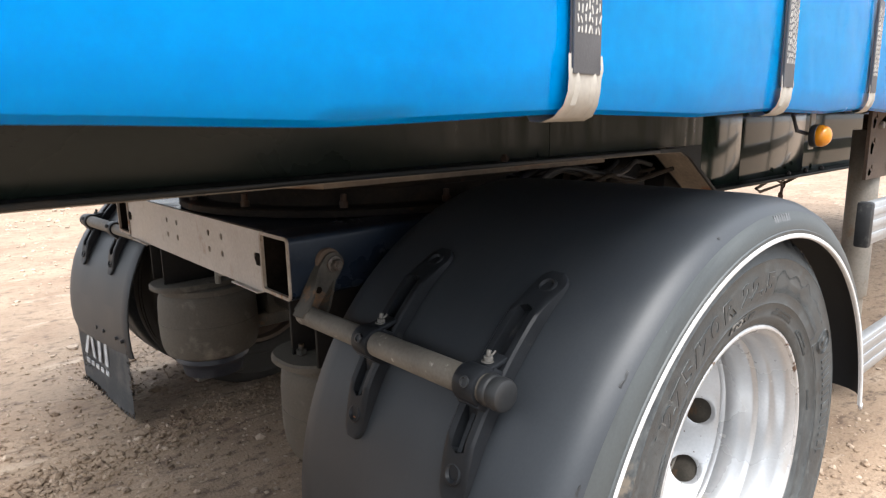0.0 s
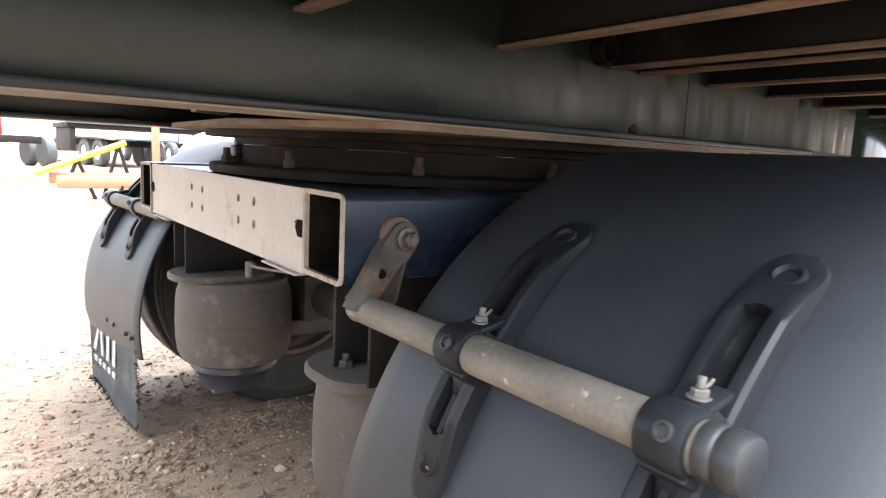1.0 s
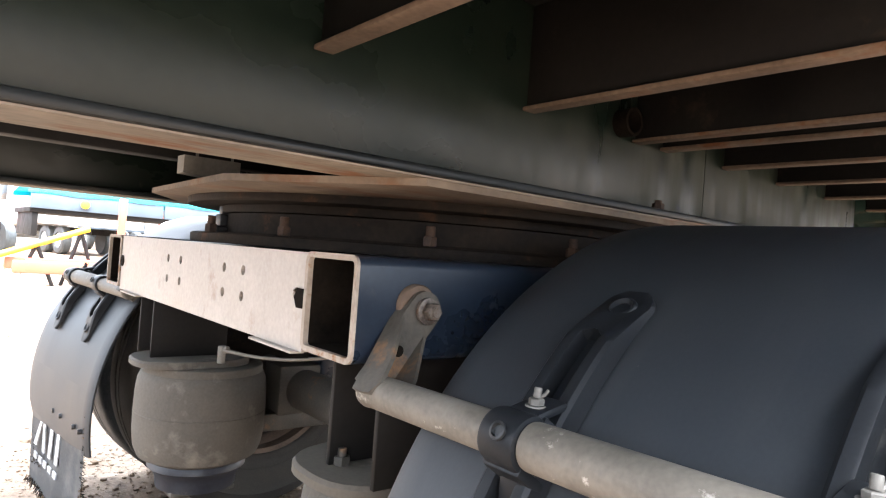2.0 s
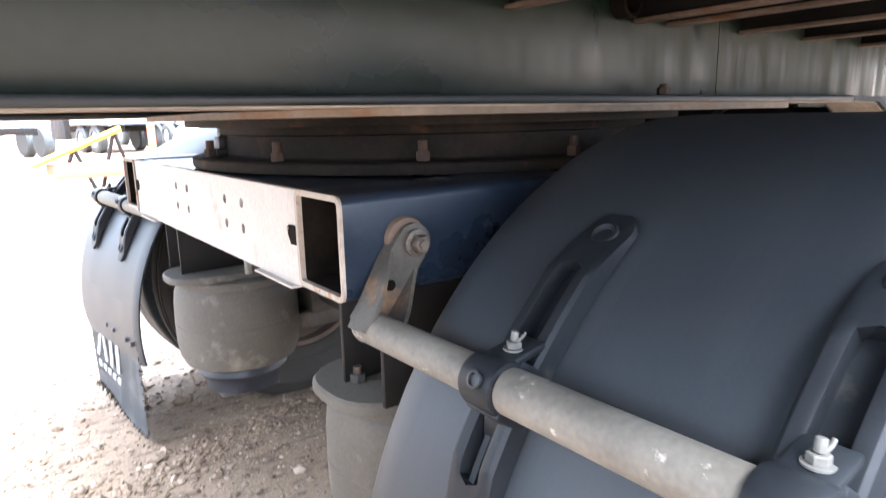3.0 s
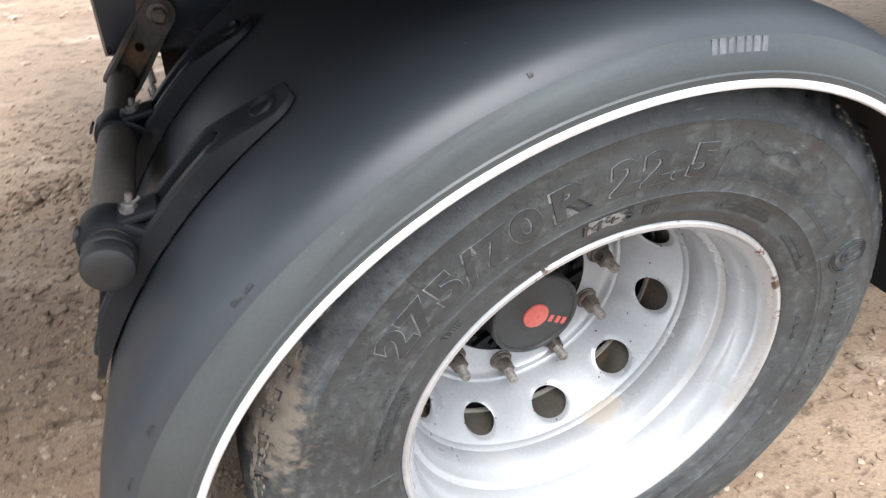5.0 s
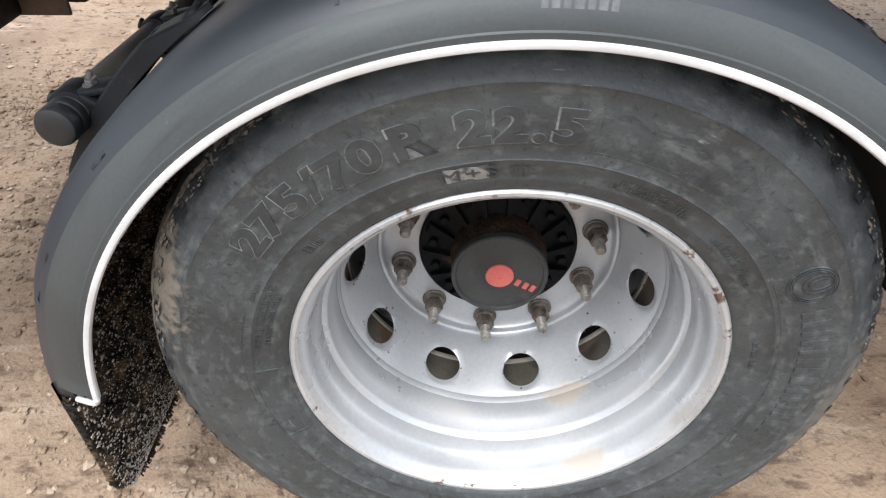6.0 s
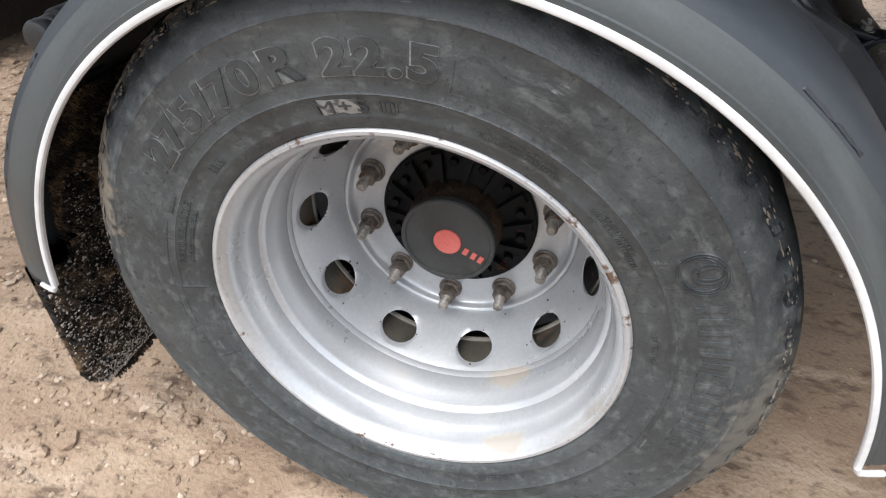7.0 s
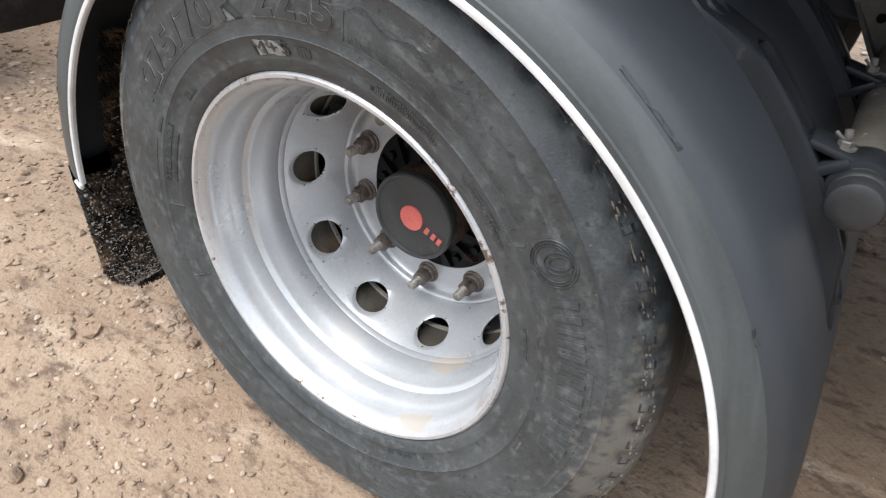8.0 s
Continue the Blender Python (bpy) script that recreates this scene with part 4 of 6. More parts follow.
    wheel_disc(bm, 32)
    disc = part("wheel_disc", bm, M_WHEEL, wheel, "silver dished disc with ten round hand holes", sharp=40)
    # Part of the silver rim, coloured dull grey for the shade behind the disc.
    bm = bm_new()
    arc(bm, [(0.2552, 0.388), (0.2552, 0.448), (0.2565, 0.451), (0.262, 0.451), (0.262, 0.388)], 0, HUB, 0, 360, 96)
    gutter = part("rim_gutter", bm, M_ARM, rim, "gutter of the rim behind the disc, dulled for its shade")
    # Its edge is coloured paler, as if it caught the light.
    bm = bm_new()
    arc(bm, [(0.2532, 0.452), (0.2532, 0.459), (0.2545, 0.461), (0.262, 0.461), (0.262, 0.452)], 0, HUB, 0, 360, 96)
    part("gutter_edge", bm, M_LEG, gutter, "edge of the gutter, painted pale as if lit")
    rnd = random.Random(6)
    bm = bm_new()
    for k in range(75):
        if k < 50:
            t, rr = rnd.uniform(0, 6.283), 0.0335 + abs(rnd.gauss(0, 0.004))
            a = radians(32 + 36 * rnd.randrange(10)) + rr * math.cos(t) / 0.236
            r = min(0.2475, max(0.2065, 0.236 + rr * math.sin(t) / 2.48))
        else:
            a, r = rnd.uniform(0, 6.283), rnd.uniform(0.207, 0.2475)
        y = 0.482 + (r - 0.206) / 0.042 * (0.3815 - 0.482)
        nrm = Vector((-math.cos(a) * 0.92, -0.39, -math.sin(a) * 0.92))
        c = Vector((r * math.cos(a), y, HUB + r * math.sin(a)))
        rad = rnd.uniform(0.0006, 0.0024)
        spin(bm, c, c + nrm, [(rad, -0.0004), (rad * rnd.uniform(0.6, 1), 0.0006)], 6, False, True)
    part("rust_chip", bm, M_BOLT, disc, "small rust chips", kind="stuff")
    for k in range(10):
        wheel_nut(wheel, radians(162 - 4 + 36 * k))
    hub_parts(wheel)
    # the inner wheel of the pair
    bm = bm_new()
    arc(bm, tyre_profile(0.505), 0, HUB, 0, 360, 120)
    part("inner_tyre", bm, M_DUSTYTYRE, wheel, "inner tyre of the pair")
    bm = bm_new()
    rim_barrel(bm, 0.532, 64)
    part("inner_rim", bm, M_BROWN if FAR[0] else M_WHEEL, wheel, "dusty inner rim")
    bm = bm_new()
    arc(bm, [(0.05, 0.535), (0.215, 0.535), (0.215, 0.75), (0.2, 0.76), (0.05, 0.76)], 0, HUB, 0, 360, 64)
    part("brake_drum", bm, M_RING, wheel, "rusty brake drum")
    return wheel


make_wheel()
FAR[0] = True
make_wheel()
FAR[0] = False

# the axle between the wheels
axle = empty("axle", (0, MID, HUB))
tagged(axle, "dusty steel trailer axle between the wheels", "axle")
bm = bm_new()
rod(bm, (0, 0.7, HUB), (0, 2 * MID - 0.7, HUB), 0.065, 32)
part("axle_tube", bm, M_ARM, axle)
for yy in (1.0, 2 * MID - 1.0):
    bm = bm_new()
    box(bm, -0.46, 0.5, yy - 0.05, yy + 0.05, HUB - 0.13, HUB - 0.07, 0.012)
    box(bm, -0.09, 0.09, yy - 0.06, yy + 0.06, HUB - 0.08, HUB + 0.08, 0.01)
    part("trailing_arm", bm, M_ARM, axle)


# ---- mudguards ----
LIP_X = 0.006


def flare(a):
    """How far the shell's lower rear stands out from its round, at an angle in degrees."""
    return 0.017 * min(1, max(0, (a - 128) / 30)) ** 1.3


def fade(y):
    return min(1, max(0, (0.6 - y) / 0.35))


def flared(i, j, r, y, a):
    return r + flare(math.degrees(a)) * fade(y) * min(1, max(0, (r - 0.575) / 0.05)), y


def make_mudguard():
    guard = empty("mudguard", (0, 0.5, FZ + 0.6))
    tagged(guard, "scuffed black plastic mudguard with a white edge trim", "mudguard", "mudguards")
    outer = [(0.57, 0.164), (0.577, 0.1638), (0.5785, 0.1662), (0.588, 0.1675), (0.601, 0.173), (0.6065, 0.176), (0.611, 0.178), (0.622, 0.187), (0.632, 0.206), (0.637, 0.23), (0.639, 0.27), (0.64, 0.4), (0.64, 0.8), (0.638, 0.835), (0.632, 0.845)]
    bm = bm_new()
    top, skirt = outer[6:], outer[:7]
    arc(bm, top + [(r - 0.005, y + (0.005 if y < 0.24 else 0)) for r, y in reversed(top)], LIP_X, FZ, 7, 174, 120, wobble=flared)
    back = [p for p in outer if p[1] > 0.175]
    arc(bm, back + [(r - 0.005, y + (0.004 if y < 0.24 else 0)) for r, y in reversed(back)], LIP_X, FZ, 174, 189, 12, wobble=lambda i, j, r, y, a: (r + 0.017 * fade(y) * min(1, (r - 0.575) / 0.05), max(y, 0.178 + 0.1 * (i / 12) ** 1.5)))
    shell = part("shell", bm, M_PLASTIC, guard)
    # The side gets the paler plastic, so its light sits in the colour.
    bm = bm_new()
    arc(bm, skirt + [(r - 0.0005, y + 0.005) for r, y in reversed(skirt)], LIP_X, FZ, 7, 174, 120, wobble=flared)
    part("side_skirt", bm, M_SKIRT, guard, "scuffed side skirt of the mudguard, painted paler for the light on it")
    bm = bm_new()
    tr = [(r + 0.0065, y + 0.0125) for r, y in ((0.5565, 0.158), (0.5555, 0.152), (0.557, 0.1493), (0.5605, 0.1485), (0.5632, 0.1492), (0.5645, 0.1515), (0.5645, 0.154), (0.5635, 0.158))]
    arc(bm, tr, LIP_X, FZ, 6.5, 174, 140)
    for a0, turn in ((174, 1), (6.5, -1)):
        hook = [(0.566, 0), (0.5665, 0.5 * turn), (0.57, 1.0 * turn), (0.577, 1.15 * turn), (0.588, 1.2 * turn), (0.598, 1.2 * turn)]
        sweep(bm, [(LIP_X + q * math.cos(radians(a0 + d)), 0.1635 + (q - 0.566) * 0.25, FZ + q * math.sin(radians(a0 + d))) for q, d in hook], 0.0042, 10)
    part("edge_trim", bm, M_TRIM, guard, "dirty white rubber edge trim")
    # worn print on the side of the shell
    if not FAR[0]:
        bm = bm_new()
        a = 92.0
        for w in (0.55, 0.7, 0.6, 0.8, 0.6, 0.75, 0.6):
            arc(bm, [(0.5955, 0.1721), (0.6082, 0.1772), (0.6082, 0.1757), (0.5955, 0.1706)], LIP_X, FZ, a, a - w, 2)
            a -= w + 0.28
        part("worn_print", bm, M_FADED, shell, "small worn pale print")
        # short dark scrapes along the rounded shoulder
        for a0, a1, rr, yy in ((135.6, 138.6, 0.6195, 0.1845), (108.2, 108.7, 0.622, 0.1865), (151.4, 153.2, 0.619, 0.184), (157.6, 159.8, 0.619, 0.184), (54.8, 45.6, 0.6165, 0.182), (30.4, 28.2, 0.612, 0.179)):
            bm = bm_new()
            arc(bm, [(rr - 0.0016, yy - 0.0018), (rr, yy - 0.0008), (rr + 0.0014, yy + 0.0012), (rr, yy + 0.003)], LIP_X, FZ, a0, a1, 12,
                wobble=lambda i, j, r, y, a: (r + 0.0022 * noise.noise((a * 60, j * 0.6, 1)) - (0.004 if i in (0, 12) else 0) + flare(math.degrees(a)) * 0.8, y + (0.003 if i in (0, 12) else 0)))
            part("scrape", bm, M_SCRAPE, shell, "short dark scrape")
    # moulded straps with slots and a hole at each end, on both slopes
    for lo, hi in ((124.5, 161), (56, 19.5)):
        for yc in (0.372, 0.66):
            strap(guard, yc, lo, hi)
    return guard


def strap(guard, yc, a0, a1):
    """A moulded strap along the shell: raised rims round two slots, rounded ends with a bolt hole."""
    s = 1 if a1 > a0 else -1
    bm = bm_new()
    span = abs(a1 - a0)

    def at(u, v, h):
        # u: degrees from the start, v: across, h: height over the shell
        a = radians(a0 + s * u)
        r = 0.6395 + h + flare(a0 + s * u) * fade(yc)
        return bm.verts.new((r * math.cos(a), yc + v, FZ + r * math.sin(a)))

    def rise(u):
        e = min(u, span - u)
        return 0.008 + 0.017 * min(1, max(0, (e - 2.5) / 6))

    def half(u):
        e = min(u + 0.4, span - u + 0.4)
        w = 0.033 if e > 3 else 0.033 * math.sqrt(max(0.02, 1 - ((3 - e) / 3) ** 2))
        return w * (1 if u < span - 6 else 1 - 0.12 * (u - span + 6) / 6)
    steps = [span * i / 60 for i in range(61)]
    slots = ((7.5, 16.5), (22.5, 29.5))
    for side in (-1, 1):
        rows = []
        for u in steps:
            w, h = half(u), rise(u)
            gap = 0.014 if any(p < u < q for p, q in slots) else 0.0
            rows.append([at(u, side * w, 0), at(u, side * w * 0.93, h * 0.85), at(u, side * w * 0.8, h), at(u, side * max(gap + 0.003, w * 0.45), h),
                         at(u, side * gap, h - (0.001 if gap else 0.0)), at(u, side * gap, (0.003 if gap else h))])
        for p, q in zip(rows, rows[1:]):
            for k in range(5):
                bm.faces.new((p[k], p[k + 1], q[k + 1], q[k]))
        for row in (rows[0], rows[-1]):
            bm.faces.new(row[:5])
    # floors of the slots and their end walls
    for p, q in slots:
        for i in range(6):
            ua, ub = p + (q - p) * i / 6, p + (q - p) * (i + 1) / 6
            bm.faces.new((at(ua, -0.014, 0.003), at(ua, 0.014, 0.003), at(ub, 0.014, 0.003), at(ub, -0.014, 0.003)))
        for u in (p, q):
            bm.faces.new((at(u, -0.014, 0.003), at(u, 0.014, 0.003), at(u, 0.014, rise(u)), at(u, -0.014, rise(u))))
    for i in range(6):
        ua, ub = 22.5 + 7 * i / 6, 22.5 + 7 * (i + 1) / 6
        for (va, ha), (vb, hb) in (((-0.005, 0.003), (-0.004, 0.015)), ((-0.004, 0.015), (0.004, 0.015)), ((0.004, 0.015), (0.005, 0.003))):
            bm.faces.new((at(ua, va, ha), at(ua, vb, hb), at(ub, vb, hb), at(ub, va, ha)))
    bmesh.ops.remove_doubles(bm, verts=bm.verts, dist=1e-5)
    ob = part("moulded_strap", bm, M_CLIP, guard, "black moulded strap with slots", sharp=40)
    for u in (3.0, span - 4.0):
        a = radians(a0 + s * u)
        d = Vector((math.cos(a), 0, math.sin(a)))
        c = Vector((0, yc, FZ))
        bm = bm_new()
        h = 0.6395 + rise(u) + flare(a0 + s * u) * fade(yc)
        spin(bm, c + d * (h - 0.006), c + d, [(0.0095, 0.0015), (0.0095, 0.006), (0.0135, 0.0095), (0.0165, 0.0085), (0.0175, 0.005)], 24)
        part("bolt_seat", bm, M_CLIP, ob)
        bm = bm_new()
        spin(bm, c + d * (h - 0.005), c + d, [(0.0095, 0.0), (0.0095, 0.003), (0.006, 0.0035)], 20, False, True)
        # In the upper seat a black disc takes the place of the hole's shade.
        part("bolt", bm, M_RUST if u > 10 else M_INSIDE, ob)


def flap_edge(z):
    """Where the flap's outer edge runs at a height; its lower corner is rounded."""
    if FAR[0]:
        return 0.19
    return 0.181 + 0.012 * (0.45 - z) + 0.075 * (1 - math.sqrt(max(0, 1 - (max(0, 0.215 - z) / 0.086) ** 2)))


def make_flap():
    flap = empty("mud_flap", (-0.625, 0.5, 0.3))
    tagged(flap, "frayed black rubber mud flap with worn white print", "mud flap", "mud flaps")
    bm = bm_new()
    rows = []
    for i in range(25):
        z = 0.45 - (0.42 if FAR[0] else 0.32) * i / 24
        y0 = flap_edge(z)
        row = []
        for j in range(31):
            y = y0 + (0.82 - y0) * j / 30
            x = -0.626 + 0.012 * math.sin(y * 7) * max(0, 0.4 - z) * 2
            zz = z + (0.002 * noise.noise((y * 60, 0, 3)) + 0.012 * noise.noise((y * 6, 0, 3)) if i == 24 else 0)
            row.append(bm.verts.new((x, y, zz)))
        rows.append(row)
    faces = []
    for p, q in zip(rows, rows[1:]):
        for j in range(30):
            faces.append(bm.faces.new((p[j], p[j + 1], q[j + 1], q[j])))
    bmesh.ops.solidify(bm, geom=faces, thickness=0.006)
    part("sheet", bm, M_FLAP, flap)
    for y in (0.26, 0.34, 0.52, 0.6, 0.74, 0.8):
        bm = bm_new()
        spin(bm, (-0.62, y, 0.352), (-0.7, y, 0.352), [(0.008, 0), (0.008, 0.022), (0.006, 0.025)], 12, False, True)
        part("bolt", bm, M_BLACK, flap)
    # the worn print as plain bars
    bm = bm_new()
    m = Matrix.Translation((-0.6365, 0, 0.2)) @ pose(0, 0, 0, 0, 3, 0)
    for pts in (((0.3, -0.01), (0.335, -0.01), (0.385, 0.105), (0.37, 0.118)), ((0.41, -0.01), (0.44, -0.01), (0.4, 0.118), (0.375, 0.118)), ((0.48, -0.01), (0.512, -0.01), (0.505, 0.118), (0.473, 0.118)), ((0.56, -0.01), (0.592, -0.01), (0.585, 0.118), (0.553, 0.118))):
        f = [bm.verts.new(m @ Vector((0.0, y, z))) for y, z in pts]
        g = [bm.verts.new(m @ Vector((0.0035, y, z))) for y, z in pts]
        bm.faces.new(f)
        bm.faces.new(list(reversed(g)))
        for k in range(4):
            bm.faces.new((f[k], f[(k + 1) % 4], g[(k + 1) % 4], g[k]))
    for k in range(5):
        box(bm, -0.636, -0.632, 0.31 + 0.06 * k, 0.345 + 0.06 * k, 0.145, 0.165)
    part("worn_print", bm, M_PRINT, flap, "worn white printed bars")
    # bristles of the spray-suppressing lining, clogged with mud
    rnd = np.random.RandomState(11 if FAR[0] else 10)
    bm = bm_new()
    count = 1800 if FAR[0] else 22000
    for _ in range(count):
        z = rnd.uniform(0.1 if FAR[0] else 0.132, 0.7)
        y = rnd.uniform(0.262 if z > 0.42 else flap_edge(z) - 0.001, 0.82 if FAR[0] else 0.8)
        if z > 0.44:
            ang = math.asin((z - FZ) / 0.632)
            x = -0.632 * math.cos(ang)
        else:
            x = -0.622
        r = rnd.uniform(0.001, 0.0028)
        p = Vector((x, y, z))
        d = Vector((rnd.uniform(0.004, 0.011), rnd.uniform(-0.005, 0.005), rnd.uniform(-0.008, 0.003)))
        a, b, c, t = (bm.verts.new(p + Vector(o)) for o in ((0, r, 0), (0, -r, r), (0, -r, -r), d))
        for f in ((a, b, t), (b, c, t), (c, a, t)):
            bm.faces.new(f)
    part("bristle_lining", bm, M_BRISTLE, flap, "muddy bristle lining", kind="stuff")
    ico = bmesh.new()
    bmesh.ops.create_icosphere(ico, subdivisions=1, radius=1)
    base = np.array([v.co for v in ico.verts])
    tri = np.array([[v.index for v in f.verts] for f in ico.faces])
    ico.free()
    verts, faces = [], []
    for k in range(60 if FAR[0] else 6500):
        z = 0.14 + 0.42 * rnd.uniform(0, 1) ** 1.9
        at = (-0.612 if z < 0.44 else -0.6, rnd.uniform(0.265 if z > 0.42 else flap_edge(z) + 0.001, 0.8), z)
        size = rnd.uniform(0.0007, 0.0016) * (1.8 if rnd.uniform() < 0.08 else 1)
        flake = np.array([0.7, rnd.uniform(0.6, 2.2), rnd.uniform(0.5, 1.2)])
        verts.append(base * flake * size * (1 + 0.25 * rnd.uniform(-1, 1, (len(base), 1))) + np.array(at))
        faces.append(tri + k * len(base))
    me = bpy.data.meshes.new("grit")
    me.from_pydata(np.concatenate(verts).tolist(), [], np.concatenate(faces).tolist())
    bm = bm_new()
    bm.from_mesh(me)
    bpy.data.meshes.remove(me)
    part("stuck_grit", bm, M_GRIT, flap, "pale grit stuck in the bristles", kind="stuff")
    bm = bm_new()
    for _ in range(count // 12):
        y = rnd.uniform(0.2 if FAR[0] else 0.25, 0.82)
        r = rnd.uniform(0.001, 0.003)
        rod(bm, (-0.627 + rnd.uniform(-0.004, 0.008), y, 0.05 if FAR[0] else 0.135), (-0.63 + rnd.uniform(-0.012, 0.02), y + rnd.uniform(-0.01, 0.01), (0.036 if FAR[0] else 0.122) - rnd.uniform(0.0, 0.006)), r * 0.7, 5)
    for k in range(110 if FAR[0] else 0):
        z = rnd.uniform(0.13, 0.44)
        rod(bm, (-0.627, 0.8, z), (-0.627 + rnd.uniform(-0.008, 0.008), 0.82 + rnd.uniform(0.001, 0.005), z + rnd.uniform(-0.006, 0.006)), rnd.uniform(0.0008, 0.0018), 4)
    part("frayed_edge", bm, M_BRISTLE, flap, "frayed lower edge", kind="stuff")


def make_support(x, z, mx):
    """The tube that carries the mudguard: arm on the frame, tube, sleeve, cap and two clamps. mx: 1 behind the wheel, -1 before it."""
    sup = empty("mudguard_support", (x, 0.6, z))
    tagged(sup, "dusty galvanised support tube with rubber end cap and clamps", "support tube", "mudguard supports")
    top = Vector((x + 0.078 * mx, 0.9, z + 0.098))
    low = Vector((x - 0.002 * mx, 0.872, z - 0.006))
    rise = 0.014 if mx > 0 else 0.0

    def axis(y):
        return Vector((x, y, z + (0.898 - y) * rise))
    d = (top - low).normalized()
    side = Vector((0, 1, 0)).cross(d).normalized()
    # U-shaped arm: two cheeks and a web
    bm = bm_new()

    def slab(c0, c1, w0, w1, y0, y1):
        pts = []
        n = 14
        for k in range(n + 1):
            a = math.pi * k / n
            pts.append(c1 + side * w1 * math.cos(a) + d * w1 * math.sin(a))
        pts += [c0 - side * w0 + d * 0.004, c0 + side * w0 + d * 0.004]
        f = [bm.verts.new((p.x, y0, p.z)) for p in pts]
        g = [bm.verts.new((p.x, y1, p.z)) for p in pts]
        bm.faces.new(f)
        bm.faces.new(list(reversed(g)))
        for k in range(len(pts)):
            bm.faces.new((f[k], f[(k + 1) % len(pts)], g[(k + 1) % len(pts)], g[k]))
    slab(low, top, 0.026, 0.026, 0.899, 0.906)
    ln = (top - low).length
    for s in (-1, 1):
        w = 0.026 * s
        prof = [(-0.008, 0.884), (-0.006, 0.866), (0.012, 0.854), (ln * 0.35, 0.856), (ln * 0.98, 0.886), (ln * 0.98, 0.9005), (-0.008, 0.9005)]
        f = [bm.verts.new((low + d * u + side * w + Vector((0, y - low.y, 0)))) for u, y in prof]
        g = [bm.verts.new((low + d * u + side * (w - 0.006 * s) + Vector((0, y - low.y, 0)))) for u, y in prof]
        bm.faces.new(f)
        bm.faces.new(list(reversed(g)))
        for k in range(7):
            bm.faces.new((f[k], f[(k + 1) % 7], g[(k + 1) % 7], g[k]))
    part("arm", bm, M_ARM, sup, "dirty U-shaped steel arm")
    bm = bm_new()
    spin(bm, top + Vector((-0.004 * mx, 0.036, 0.004)), top - Vector((0, 1, 0)), [(0.03, 0.014), (0.03, 0.024), (0.028, 0.027), (0.02, 0.027)], 28, True, True)
    part("rusty_boss", bm, M_BROWN, sup, "rusty round boss")
    bm = bm_new()
    spin(bm, top - Vector((0, 0.004, 0)), top - Vector((0, 1, 0)), [(0.018, 0), (0.018, 0.005), (0.015, 0.006)], 24, False, True)
    hexnut(bm, top - Vector((0, 0.006, 0)), top - Vector((0, 0.022, 0)), 0.022)
    rod(bm, top - Vector((0, 0.02, 0)), top - Vector((0, 0.026, 0)), 0.0065, 12)
    part("bolt", bm, M_NUT, sup, "dull steel bolt with nut and washer")
    # A black disc paints the shade inside the arm's hole.
    bm = bm_new()
    h = low.lerp(top, 0.5)
    rod(bm, (h.x, 0.902, h.z), (h.x, 0.8975, h.z), 0.0075, 16)
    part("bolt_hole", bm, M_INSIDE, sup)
    bm = bm_new()
    spin(bm, axis(0.898), axis(0), [(0.016, -0.006), (0.021, -0.002), (0.022, 0.004), (0.021, 0.008), (0.021, 0.35), (0.017, 0.35)], 36, True, True)
    part("tube", bm, M_GALV, sup)
    bm = bm_new()
    spin(bm, axis(0.628), axis(0), [(0.019, 0), (0.0228, 0.001), (0.0233, 0.004), (0.0233, 0.294), (0.019, 0.296)], 36, True, True)
    part("sleeve", bm, M_GALV, sup)
    bm = bm_new()
    spin(bm, axis(0.346), axis(0), [(0.021, 0.006), (0.0248, 0.006), (0.0256, 0.008), (0.0256, 0.017), (0.0248, 0.019), (0.0236, 0.0205), (0.0236, 0.0225), (0.0248, 0.0245), (0.0256, 0.027), (0.0256, 0.038), (0.0238, 0.0425), (0.0195, 0.0445), (0.01, 0.045)], 40, True, True)
    part("end_cap", bm, M_CAP, sup, "dusty grey rubber end cap")
    for yc, rr in ((0.368, 0.0236), (0.652, 0.0213)):
        clamp(sup, x, axis(yc).z, yc, rr, mx)


